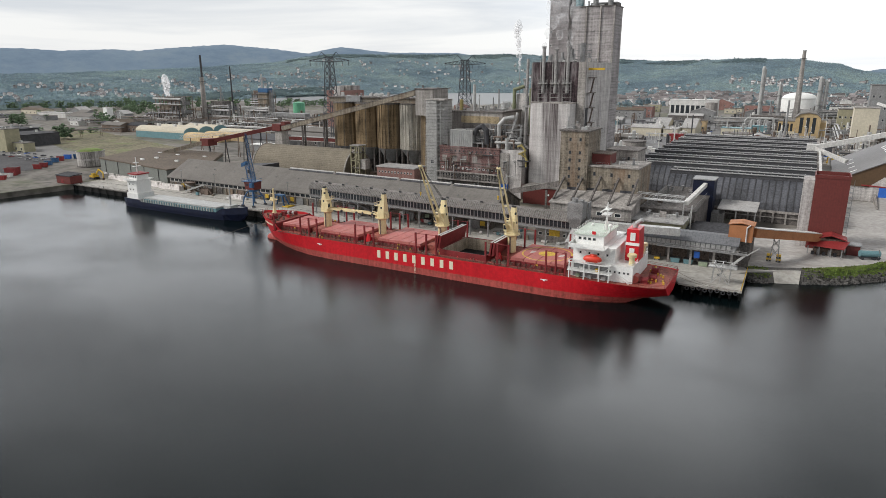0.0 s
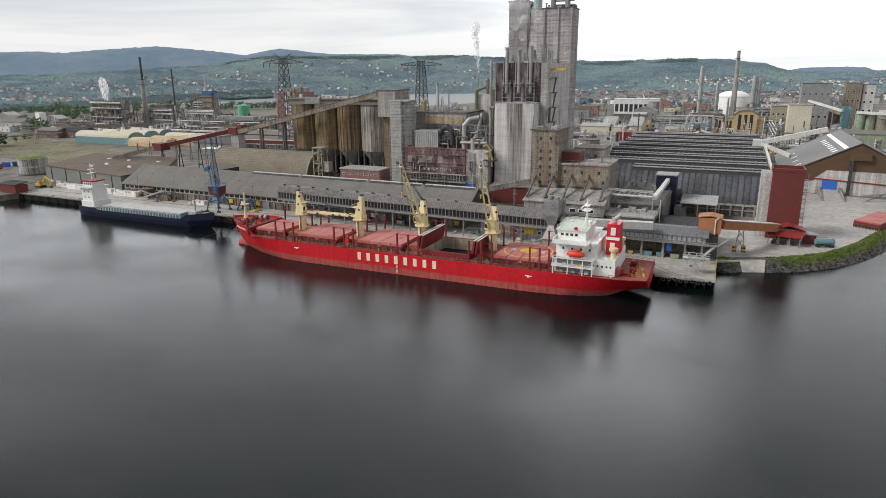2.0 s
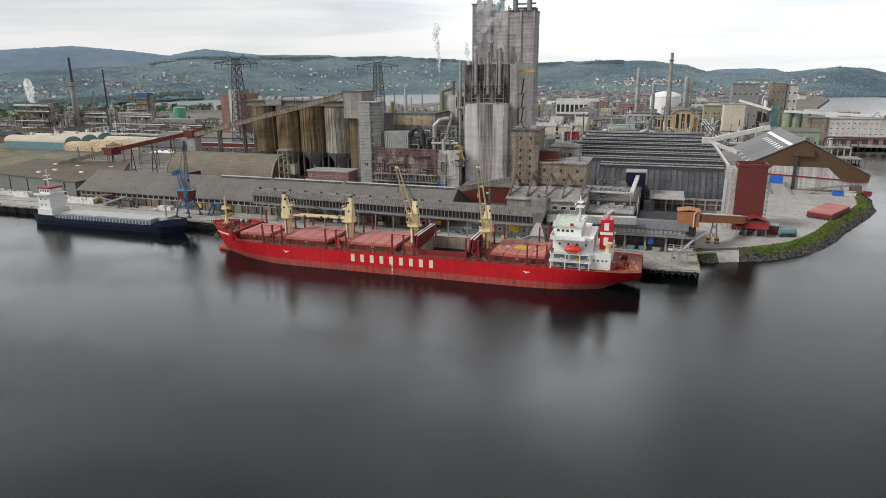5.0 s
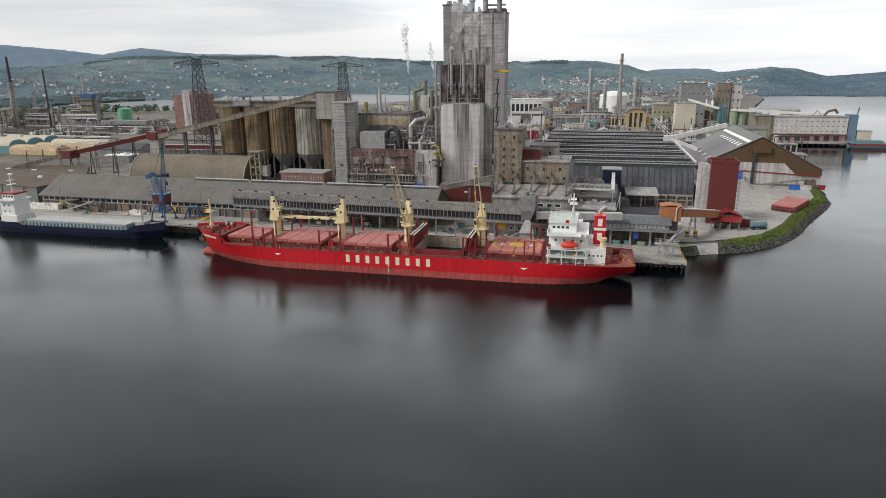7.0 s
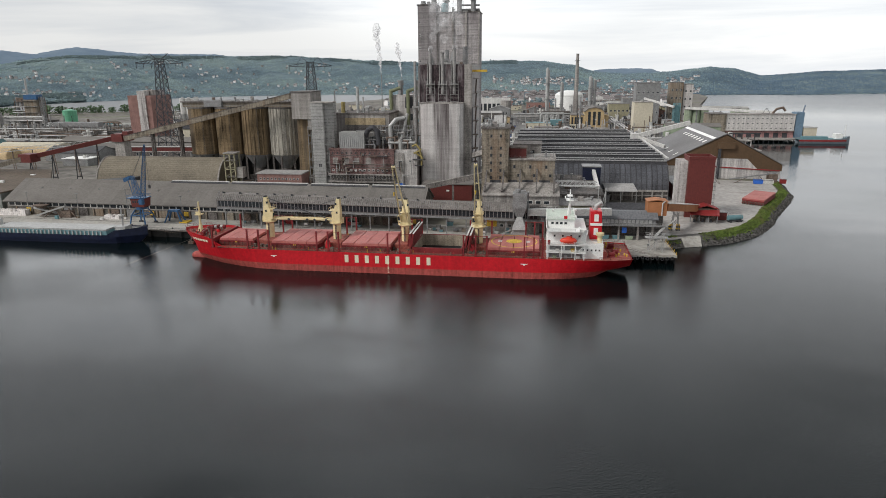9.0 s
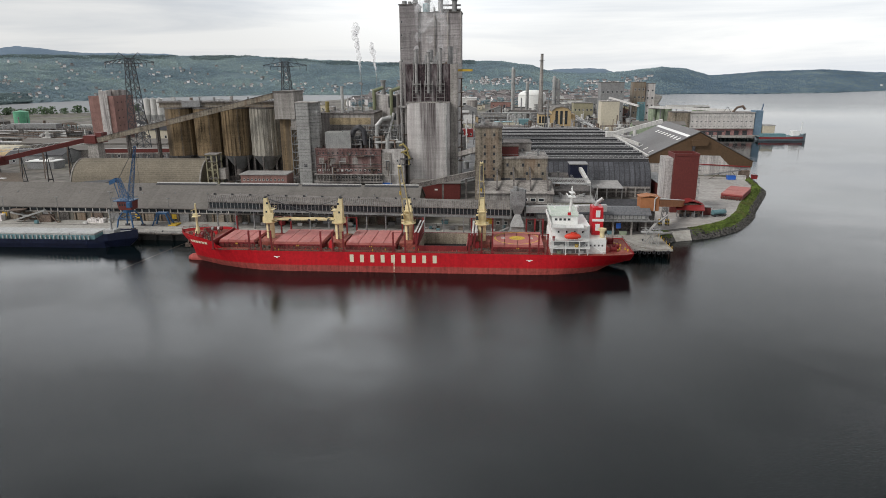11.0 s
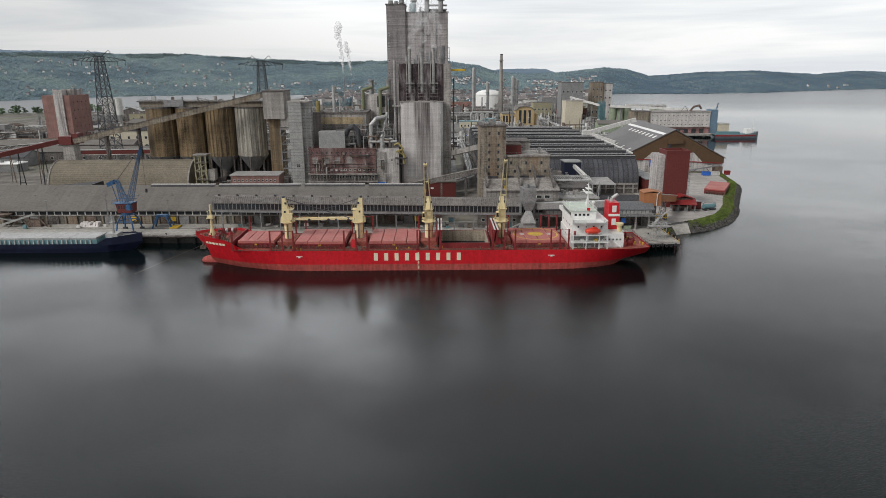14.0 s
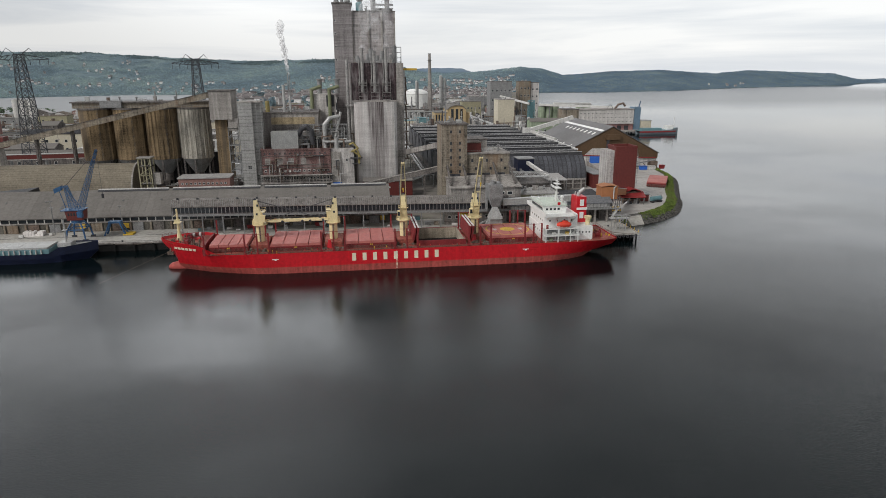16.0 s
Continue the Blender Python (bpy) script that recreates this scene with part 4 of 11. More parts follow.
def half_water(u):
    return lerp_table(u, (0, 5.5, 7, 12, 19, 28, 38, 48, 140, 152, 160, 166, 172, 180), (0.15, 0.2, 0.7, 3.6, 7.4, 10.9, 13.4, 14.2, 14.2, 13.2, 11.0, 8.0, 5.0, 4.0))


def low(u):
    return lerp_table(u, (0, 1.2, 2.6, 4.2, 5.4, 6.0, 7, 150, 160, 166, 172, 180), (11.3, 9.4, 7.8, 5.6, 3.2, 0.6, -3, -3, -3, -0.5, 1.6, 3.4))


def half_at(u, z):
    zl, zt = max(low(u), 0.0), sheer(u)
    t = min(max((z - zl) / max(zt - zl, 0.1), 0), 1)
    return half_water(u) + (half_deck(u) - half_water(u)) * t ** 0.75


BOOT_Z = 2.5
STATIONS = [0, 0.6, 1.2, 2, 2.6, 3.4, 4.2, 5, 5.4, 6, 7, 9, 10.5, 12, 14.5, 15.5, 17, 18, 19.5, 20.5, 22, 24, 26, 30, 34, 38, 42, 48, 54] + list(range(60, 150, 10)) + [150, 155, 160, 163, 166, 169, 172, 175, 178, 180]


def hull_skin(z_from, z_to, steps, out=0.0):
    s = Shape()
    rings = []
    for u in STATIONS:
        top, bot = min(sheer(u), z_to(u)), max(low(u), z_from)
        top = max(top, bot + 0.01)
        near = [(SX + u, SY - half_at(u, bot + (top - bot) * k / steps) - out, bot + (top - bot) * k / steps) for k in range(steps, -1, -1)]
        far = [(x, 2 * SY - y, z) for x, y, z in reversed(near)]
        rings.append(near + far)
    s.rings(rings, close=False)
    n = len(rings[0])
    s.add(rings[-1], [tuple(range(n))])
    return s


def bulk_carrier():
    ship = thing("bulk_carrier", "large red bulk carrier with cream deck cranes moored at the quay", "ship", (SX + 90, SY, 0))
    sub("hull", hull_skin(BOOT_Z, lambda u: 99, 7), SHIP_RED, ship, "bright red painted steel hull", smooth=False)
    sub("boot_topping", hull_skin(-3.0, lambda u: BOOT_Z, 4), BOOT, ship, "faded pinkish-red boot topping at the waterline")
    b = Shape()
    rings = []
    for k, (dx, r) in enumerate(((0.0, 0.25), (0.5, 1.1), (1.5, 1.75), (4, 2.2), (8, 2.4), (13, 2.2))):
        rings.append([(SX + 1.5 + dx, SY + r * 0.75 * math.cos(i * 0.628), 0.5 + r * math.sin(i * 0.628)) for i in range(10)])
    b.rings(rings)
    sub("bulbous_bow", b, BOOT, ship, smooth=True)
    # decks
    d = Shape()
    d.rings([[(SX + u, SY - half_deck(u) + 0.15, 7.75), (SX + u, SY + half_deck(u) - 0.15, 7.75)] for u in (17.5, 21, 24, 30, 36, 42, 60, 98.3)], close=False)
    d.rings([[(SX + u, SY - half_deck(u) + 0.15, 7.75), (SX + u, SY + half_deck(u) - 0.15, 7.75)] for u in (117.2, 140, 160, 166, 172, 176, 179.8)], close=False)
    for side in (-1, 1):
        d.rings([[(SX + u, SY + side * 10.5, 7.75), (SX + u, SY + side * 14.05, 7.75)] for u in (98.3, 117.2)], close=False)
    sub("main_deck", d, DECK_RED, ship, "rust-red steel main deck")
    d = Shape()
    d.rings([[(SX + u, SY - half_deck(u) + 0.25, sheer(u) - 1.0), (SX + u, SY + half_deck(u) - 0.25, sheer(u) - 1.0)] for u in (1, 3, 6, 10, 14.5, 17.6)], close=False)
    sub("forecastle_deck", d, DECK_RED, ship, "worn red-brown forecastle deck")
    d = Shape()
    d.box(SX + 17.2, SX + 17.7, SY - 11.2, SY + 11.2, 7.7, 10.9)
    sub("break_bulkhead", d, DARK_RED, ship)

    def rail(name, pts, h=1.05, mat=DARK_RED, posts=2.5, parent=ship):
        s = Shape()
        for a, c in zip(pts, pts[1:]):
            a, c = Vector(a), Vector(c)
            for hh in (h, h * 0.55):
                s.tube(a + Vector((0, 0, hh)), c + Vector((0, 0, hh)), 0.05, 4)
            n = max(1, int((c - a).length / posts))
            for i in range(n + 1):
                p = a.lerp(c, i / n)
                s.tube(p, p + Vector((0, 0, h)), 0.05, 4)
        return sub(name, s, mat, parent)

    for side in (-1, 1):
        rail("railing", [(SX + u, SY + side * (half_deck(u) - 0.2), sheer(u)) for u in (0.4, 1, 2, 3, 4.5, 6, 8)])
        rail("railing", [(SX + u, SY + side * (half_deck(u) - 0.3), 7.8) for u in (42, 60, 90, 120, 148)])
        rail("railing", [(SX + u, SY + side * (half_deck(u) - 0.3), 8.0) for u in (168, 172, 176, 179.7)])
    rail("railing", [(SX + 179.7, SY - 11.3, 8.1), (SX + 179.7, SY + 11.3, 8.1)])
    # hatches
    HW = 10.3
    hatches = [(-193.2, -179.0, 8.3), (-170.4, -151.3, HW), (-141.8, -122.4, HW), (-85.4, -65.8, HW)]
    for x0, x1, hw in hatches:
        coam = sub("hatch_coaming", Shape().box(x0 - 0.2, x1 + 0.2, SY - hw - 0.2, SY + hw + 0.2, 7.7, 9.7), DARK_RED, ship, "dark red hatch coaming with stays")
        st = sub("coaming_stay", Shape().box(x0, x0 + 0.18, SY - hw - 0.7, SY - hw - 0.2, 7.76, 9.5), DARK_RED, coam)
        repeat(coam, st, [(1.9 * i, 0, 0) for i in range(1, int((x1 - x0) / 1.9) + 1)])
        w = (x1 - x0) / 4
        pan = sub("hatch_panel", Shape().hexa([(x0, SY - hw, 9.72), (x0 + w - 0.12, SY - hw, 9.72), (x0 + w - 0.12, SY + hw, 9.72), (x0, SY + hw, 9.72)],
                                              [(x0 + 0.08, SY - hw + 0.1, 10.62), (x0 + w - 0.2, SY - hw + 0.1, 10.62), (x0 + w - 0.2, SY + hw - 0.1, 10.62), (x0 + 0.08, SY + hw - 0.1, 10.62)]), HATCH_RED, ship, "faded pink-red steel hatch panel")
        repeat(ship, pan, [(w * i, 0, 0) for i in range(1, 4)])
        mark = Shape()
        mid = (x0 + x1) / 2
        mark.box(mid - 0.5, mid - 0.06, SY - hw - 0.42, SY - hw - 0.24, 8.9, 9.5).box(mid + 0.06, mid + 0.5, SY - hw - 0.42, SY - hw - 0.24, 8.9, 9.5)
        sub("hatch_mark", mark, YELLOW, ship, "small yellow painted mark")
        wire = Shape()
        for zz in (8.3, 8.7, 9.1):
            wire.tube((x0, SY - hw - 0.95, zz), (x1, SY - hw - 0.95, zz), 0.06, 4)
        sub("pipe_run", wire, STEEL_RUST, ship)
    # open hold
    x0, x1 = -113.6, -95.2
    s = Shape()
    for side in (-1, 1):
        s.box(x0 - 0.4, x1 + 0.4, SY + side * (HW + 0.2) - 0.2, SY + side * (HW + 0.2) + 0.2, 4, 9.9)
    s.box(x0 - 0.4, x0, SY - HW, SY + HW, 4, 9.9).box(x1, x1 + 0.4, SY - HW, SY + HW, 4, 9.9)
    sub("open_coaming", s, DARK_RED, ship, "coaming of the open cargo hold")
    s = Shape()
    s.box(x0 + 0.01, x0 + 0.15, SY - HW, SY + HW, 3, 9.7).box(x1 - 0.15, x1 - 0.01, SY - HW, SY + HW, 3, 9.7)
    s.box(x0, x1, SY + HW - 0.14, SY + HW - 0.01, 3, 9.7).box(x0, x1, SY - HW + 0.01, SY - HW + 0.14, 3, 9.7)
    sub("hold_lining", s, WOOD_PALE, ship, "pale dusty steel hold sides")
    sub("cargo", Shape().box(x0, x1, SY - HW, SY + HW, 3.0, 5.2), COAL, ship, "black bulk cargo in the open hold")
    for px, lean in ((-115.6, 1.6), (-114.4, 1.6), (-93.6, 1.4), (-92.4, 1.4)):
        s = Shape().hexa([(px - 0.35, SY - HW, 10.0), (px + 0.35, SY - HW, 10.0), (px + 0.35, SY + HW, 10.0), (px - 0.35, SY + HW, 10.0)],
                         [(px - 0.35 + lean * 0.5, SY - HW, 14.9), (px + 0.35 + lean * 0.5, SY - HW, 14.9), (px + 0.35 + lean * 0.5, SY + HW, 14.9), (px - 0.35 + lean * 0.5, SY + HW, 14.9)])
        sub("raised_panel", s, DARK_RED, ship, "hatch panel folded upright beside the open hold")
        sub("panel_edge", Shape().box(px + lean * 0.5 - 0.3, px + lean * 0.5 + 0.3, SY - HW + 0.2, SY + HW - 0.2, 14.92, 15.1), WHITE_DIRTY, ship, "pale rubber seal along the panel")
    # helicopter circle on the aft hatch
    cx, zz = -75.6, 10.63
    s = Shape()
    outer = [(cx + 9.0 * math.cos(i * math.pi / 24), SY + 9.4 * math.sin(i * math.pi / 24)) for i in range(48)]
    inner = [(cx + 8.45 * math.cos(i * math.pi / 24), SY + 8.85 * math.sin(i * math.pi / 24)) for i in range(48)]
    s.add([(x, y, zz + 0.02) for x, y in outer] + [(x, y, zz + 0.02) for x, y in inner], [(i, (i + 1) % 48, 48 + (i + 1) % 48, 48 + i) for i in range(48)])
    s.add([(cx + 3.1 * math.cos(i * math.pi / 16), SY + 3.1 * math.sin(i * math.pi / 16), zz + 0.02) for i in range(32)], [tuple(range(32))])
    sub("landing_circle", s, YELLOW, ship, "yellow helicopter winching circle with a solid centre spot")
    for bx in (-6.2, 4.6):
        for k in range(3):
            sub("deck_marking", Shape().box(cx + bx, cx + bx + 1.6, SY - 1.4 + k * 1.0, SY - 0.8 + k * 1.0, zz + 0.005, zz + 0.03), WHITE_DIRTY, ship, "small white painted deck marking")
    # stanchions
    for gx in (-193.4, -175.0, -146.7, -118.6, -89.6, -64.9):
        for yy, dz in ((SY - 12.7, 7.9), (SY + 12.7, 7.9)):
            offs = (-4.4, 0.2, 4.4) if gx not in (-193.4, -64.9) else (-0.6,)
            if gx == -64.9:
                offs = (-6.5, -3.0, 0.3)
            for k, o in enumerate(offs):
                p = Shape()
                p.box(gx + o - 0.28, gx + o + 0.28, yy - 0.28, yy + 0.28, 7.76, 7.75 + dz)
                p.box(gx + o - 0.5, gx + o + 0.5, yy - 0.5, yy + 0.5, 7.76, 8.3)
                sub("stanchion", p, DARK_RED, ship, "tall dark red cargo stanchion")
            if len(offs) > 1:
                sub("stanchion_tie", Shape().tube((gx + offs[0], yy, 7.5 + dz), (gx + offs[-1], yy, 7.5 + dz), 0.1, 4), DARK_RED, ship)
    rng = np.random.RandomState(40)
    for gx in (-175.0, -146.7, -118.6, -89.6):
        sub("crane_house", Shape().box(gx - 3.4, gx + 3.4, SY - 6.5, SY + 6.5, 7.76, 9.6), DECK_RED, ship, "low red deck house under the crane")
        for k in range(9):
            s = Shape()
            px, py = gx + rng.uniform(-4, 4), SY - 7.5 - rng.uniform(0, 5.4)
            w, h = rng.uniform(0.2, 0.6), rng.uniform(0.4, 1.5)
            s.box(px - w, px + w, py - w, py + w, 7.76, 7.76 + h)
            s.tube((px - 1.2, py, 8.2), (px + 1.2, py, 8.2), 0.12, 6)
            sub("deck_fitting", s, STEEL_RUST, ship, "rusty valve and pipe on deck")
    for gx in (-146.7, -89.6):
        s = Shape().hexa([(gx - 2.6, SY - 8.6, 7.76), (gx - 0.4, SY - 8.6, 7.76), (gx - 0.4, SY - 6.6, 7.76), (gx - 2.6, SY - 6.6, 7.76)],
                         [(gx - 2.0, SY - 8.0, 10.9), (gx - 1.0, SY - 8.0, 10.9), (gx - 1.0, SY - 7.2, 10.9), (gx - 2.0, SY - 7.2, 10.9)])
        sub("grab_stand", s, SHIP_RED, ship, "bright red grab housing")
    # cranes
    tips = [(-149.4, SY - 0.6, 17.6), (-172.4, SY + 0.6, 17.4), (-119.6, 197.2, 41.0), (-89.6, 198.8, 42.0)]
    for gx, tip in zip((-175.0, -146.7, -118.6, -89.4), tips):
        tip = Vector(tip)
        cr = sub("deck_crane", Shape().tube((gx, SY, 9.6), (gx, SY, 15.4), 1.6, 16).tube((gx, SY, 15.4), (gx, SY, 16.3), 1.6, 16, 2.4), CRANE_CREAM, ship, "cream painted slewing deck crane", smooth=False)
        way = Vector((tip.x - gx, tip.y - SY, 0)).normalized()
        side = Vector((-way.y, way.x, 0))
        c = Vector((gx, SY, 0))

        def corner(f, s2, z):
            return c + way * f + side * s2 + Vector((0, 0, z))
        h = Shape()
        h.hexa([corner(-1.9, -1.7, 16.4), corner(1.5, -1.7, 16.4), corner(1.5, 1.7, 16.4), corner(-1.9, 1.7, 16.4)],
               [corner(-1.9, -1.4, 21.4), corner(0.9, -1.4, 21.4), corner(0.9, 1.4, 21.4), corner(-1.9, 1.4, 21.4)])
        h.hexa([corner(-1.9, -1.3, 21.4), corner(0.5, -1.3, 21.4), corner(0.5, 1.3, 21.4), corner(-1.9, 1.3, 21.4)],
               [corner(-1.7, -0.8, 26.0), corner(-0.4, -0.8, 26.0), corner(-0.4, 0.8, 26.0), corner(-1.7, 0.8, 26.0)])
        sub("machinery_house", h, CRANE_CREAM, cr)
        p = Shape().tube((gx, SY, 16.2), (gx, SY, 16.45), 2.9, 18)
        sub("platform", p, CRANE_CREAM, cr)
        r = Shape()
        for i in range(12):
            a0, a1 = i * math.pi / 6, (i + 1) * math.pi / 6
            p0, p1 = Vector((gx + 2.8 * math.cos(a0), SY + 2.8 * math.sin(a0), 17.5)), Vector((gx + 2.8 * math.cos(a1), SY + 2.8 * math.sin(a1), 17.5))
            sub("rail_post", Shape().tube(p0, p0 - Vector((0, 0, 1.1)), 0.05, 4), CRANE_CREAM, cr)
        r.path([(gx + 2.8 * math.cos(i * math.pi / 6), SY + 2.8 * math.sin(i * math.pi / 6), 17.5) for i in range(13)], 0.06, 4)
        sub("platform_rail", r, CRANE_CREAM, cr)
        # door, small windows, mid platform and ladder on the machinery house
        for f, z in ((-0.6, 23.6), (-1.0, 20.2)):
            for sd in (-1, 1):
                g0 = 1.75 - (z - 16.4) * 0.06
                sub("house_window", Shape().hexa([corner(f, sd * (g0 - 0.5), z), corner(f + 0.7, sd * (g0 - 0.5), z), corner(f + 0.7, sd * (g0 + 0.02), z), corner(f, sd * (g0 + 0.02), z)],
                                                 [corner(f, sd * (g0 - 0.5), z + 0.8), corner(f + 0.7, sd * (g0 - 0.5), z + 0.8), corner(f + 0.7, sd * (g0 - 0.03), z + 0.8), corner(f, sd * (g0 - 0.03), z + 0.8)]), GLASS, cr)
        sub("service_platform", Shape().hexa([corner(0.9, -1.9, 21.3), corner(2.4, -1.9, 21.3), corner(2.4, 1.9, 21.3), corner(0.9, 1.9, 21.3)], [corner(0.9, -1.9, 21.45), corner(2.4, -1.9, 21.45), corner(2.4, 1.9, 21.45), corner(0.9, 1.9, 21.45)]), CRANE_CREAM, cr)
        pr = Shape()
        for f, q in ((0.9, -1.9), (2.4, -1.9), (2.4, 0.0), (2.4, 1.9), (0.9, 1.9)):
            pr.tube(corner(f, q, 21.4), corner(f, q, 22.5), 0.05, 4)
        pr.path([corner(0.9, -1.9, 22.5), corner(2.4, -1.9, 22.5), corner(2.4, 1.9, 22.5), corner(0.9, 1.9, 22.5)], 0.05, 4)
        sub("service_rail", pr, CRANE_CREAM, cr)
        sub("ladder", Shape().box(gx - 0.3, gx + 0.3, SY - 1.75, SY - 1.6, 9.6, 16.2), STEEL_RUST, cr)
        sub("top_sheave", Shape().tube(corner(-1.2, -0.7, 26.2), corner(-1.2, 0.7, 26.2), 0.5, 10), STEEL_DARK, cr)
        sub("winch_box", Shape().hexa([corner(-2.7, -1.2, 16.5), corner(-1.9, -1.2, 16.5), corner(-1.9, 1.2, 16.5), corner(-2.7, 1.2, 16.5)], [corner(-2.5, -1.1, 18.4), corner(-1.9, -1.1, 18.4), corner(-1.9, 1.1, 18.4), corner(-2.5, 1.1, 18.4)]), CRANE_CREAM, cr)
        cab = Shape()
        cab.hexa([corner(0.7, -2.4, 17.6), corner(2.3, -2.4, 17.6), corner(2.3, -1.2, 17.6), corner(0.7, -1.2, 17.6)],
                 [corner(0.6, -2.4, 20.2), corner(2.6, -2.4, 20.2), corner(2.6, -1.2, 20.2), corner(0.6, -1.2, 20.2)])
        sub("driver_cab", cab, CRANE_CREAM, cr)
        gl = Shape().hexa([corner(2.36, -2.3, 18.3), corner(2.44, -2.3, 18.3), corner(2.44, -1.3, 18.3), corner(2.36, -1.3, 18.3)],
                          [corner(2.56, -2.3, 19.9), corner(2.64, -2.3, 19.9), corner(2.64, -1.3, 19.9), corner(2.56, -1.3, 19.9)])
        sub("cab_window", gl, GLASS, cr)
        root = c + way * 1.6 + Vector((0, 0, 17.6))
        for sd in (-1, 1):
            a = root + side * 1.35 * sd
            e = tip + side * 0.55 * sd
            j = Shape()
            d = (e - a).normalized()
            up = side.cross(d).normalized()
            rings = []
            for t, hh in ((0, 0.45), (0.15, 0.85), (0.6, 0.75), (1.0, 0.4)):
                q = a.lerp(e, t)
                rings.append([q + side * u * 0.16 + up * v * hh / 2 for u, v in ((-1, -1), (1, -1), (1, 1), (-1, 1))])
            j.rings(rings)
            sub("jib_beam", j, CRANE_CREAM, cr)
        for t in (0.12, 0.42, 0.7, 0.97):
            a, e = root.lerp(tip, t) + side * (1.35 - 0.8 * t), root.lerp(tip, t) - side * (1.35 - 0.8 * t)
            sub("jib_spreader", Shape().beam(a, e, 0.4, 0.5), CRANE_CREAM, cr)
        w = Shape()
        top = c - way * 1.0 + Vector((0, 0, 25.8))
        for sd in (-0.5, 0.0, 0.5):
            w.tube(top + side * sd, tip + side * sd * 0.6, 0.07, 4)
        sub("luffing_wire", w, STEEL_DARK, cr)
        if tip.z > 30:
            hk = Shape().tube(tip, tip - Vector((0, 0, 9.5)), 0.06, 4).tube(tip + side * 0.3, tip + side * 0.3 - Vector((0, 0, 9.5)), 0.06, 4)
            sub("hoist_wire", hk, STEEL_DARK, cr)
            hb = Shape().tube(tip - Vector((0, 0, 9.4)), tip - Vector((0, 0, 10.8)), 0.36, 8, 0.2)
            sub("hook_block", hb, YELLOW, cr, "yellow hook block")
            sub("jib_head", Shape().tube(tip - side * 0.6, tip + side * 0.6, 0.5, 10), CRANE_CREAM, cr)
            sub("sheave", Shape().tube(tip - side * 0.2 + Vector((0, 0, 0.5)), tip + side * 0.2 + Vector((0, 0, 0.5)), 0.45, 10), STEEL_DARK, cr)
        else:
            for t in (0.3, 0.62, 0.95):
                q = root.lerp(tip, t) - Vector((0, 1.55 - 0.6 * t, 0.2))
                sub("sheave", Shape().tube(q - Vector((0, 0.25, 0)), q + Vector((0, 0.2, 0)), 0.5, 10), STEEL_DARK, cr)
    # foremast and windlasses
    s = Shape()
    s.tube((-205.6, SY, 11.0), (-205.6, SY, 14.0), 1.3, 10, 0.55).tube((-205.6, SY, 14.0), (-205.6, SY, 23.4), 0.5, 10, 0.32)
    s.box(-206.9, -204.4, SY - 1.6, SY + 1.6, 18.0, 18.25).box(-206.6, -204.6, SY - 1.2, SY - 0.6, 18.2, 19.4).tube((-206.6, SY - 2, 20.8), (-206.6, SY + 2, 20.8), 0.12, 6)
    sub("foremast", s, CRANE_CREAM, ship, "cream foremast with lamp platform")
    for sd in (-1, 1):
        w = Shape()
        for k in range(3):
            w.tube((-202.5 + k * 0.4, SY + sd * (2.0 + k * 1.7), 11.7), (-202.5 + k * 0.4, SY + sd * (3.2 + k * 1.7), 11.7), 1.0 - 0.15 * k, 12)
        w.box(-203.8, -201.0, SY + sd * 1.4, SY + sd * 7.2, 10.4, 11.3)
        sub("windlass", w, DARK_RED, ship, "dark red anchor windlass")
    s = Shape()
    for k in range(22):
        px = SX + 4 + rng.uniform(0, 12)
        py = SY + rng.uniform(-1, 1) * (half_deck(px - SX) - 1.5)
        sub("mooring_bitt", Shape().tube((px, py, 10.3), (px, py, 12.1 + rng.uniform(-0.3, 0.2)), rng.uniform(0.2, 0.4), 8), STEEL_RUST, ship)
    for k in range(10):
        px, py = -207 + rng.uniform(0, 10), SY + rng.uniform(-7, 7)
        sub("chain_stopper", Shape().box(px - 0.5, px + 0.5, py - 0.35, py + 0.35, 10.4, 11.3 + rng.uniform(0, 0.5)).tube((px - 0.9, py, 11.0), (px + 0.9, py, 11.0), 0.22, 8), (DARK_RED, STEEL_RUST, SHIP_RED)[k % 3], ship)
    for k in range(4):
        sub("rope_drum", Shape().tube((-201.6 + k * 1.1, SY + 4.4 + k * 0.3, 11.9), (-200.8 + k * 1.1, SY + 4.4 + k * 0.3, 11.9), 0.8, 14), (BAG, DARK_RED)[k % 2], ship, "mooring rope wound on a drum")
    for x0, x1 in ((-192, -64),):
        for side in (-1, 1):
            for zz, oo in ((8.0, 0.9), (8.25, 1.25), (8.0, 1.6)):
                sub("deck_pipe", Shape().tube((x0, SY + side * (13.9 - oo), zz), (x1, SY + side * (13.9 - oo), zz), 0.09, 6), (STEEL_RUST, DECK_RED)[int(zz * 4) % 2], ship)
    for k in range(60):
        px = rng.uniform(-192, -66)
        py = SY + rng.choice([-1, 1]) * rng.uniform(11.3, 13.3)
        sub("deck_vent", Shape().tube((px, py, 7.76), (px, py, 8.4 + rng.uniform(0, 0.6)), rng.uniform(0.1, 0.25), 6), (STEEL_RUST, YELLOW, DARK_RED, SHIP_RED)[k % 4], ship)
    an = Shape().tube((SX + 3.6, SY - 3.4, 7.4), (SX + 3.8, SY - 2.8, 9.0), 0.3, 8).box(SX + 2.6, SX + 4.8, SY - 4.0, SY - 3.0, 6.3, 7.5)
    sub("anchor", an, STEEL_RUST, ship, "anchor stowed at the bow")
    # side lettering as plain cream blocks
    X0, X1, n = -139.7, -105.3, 9
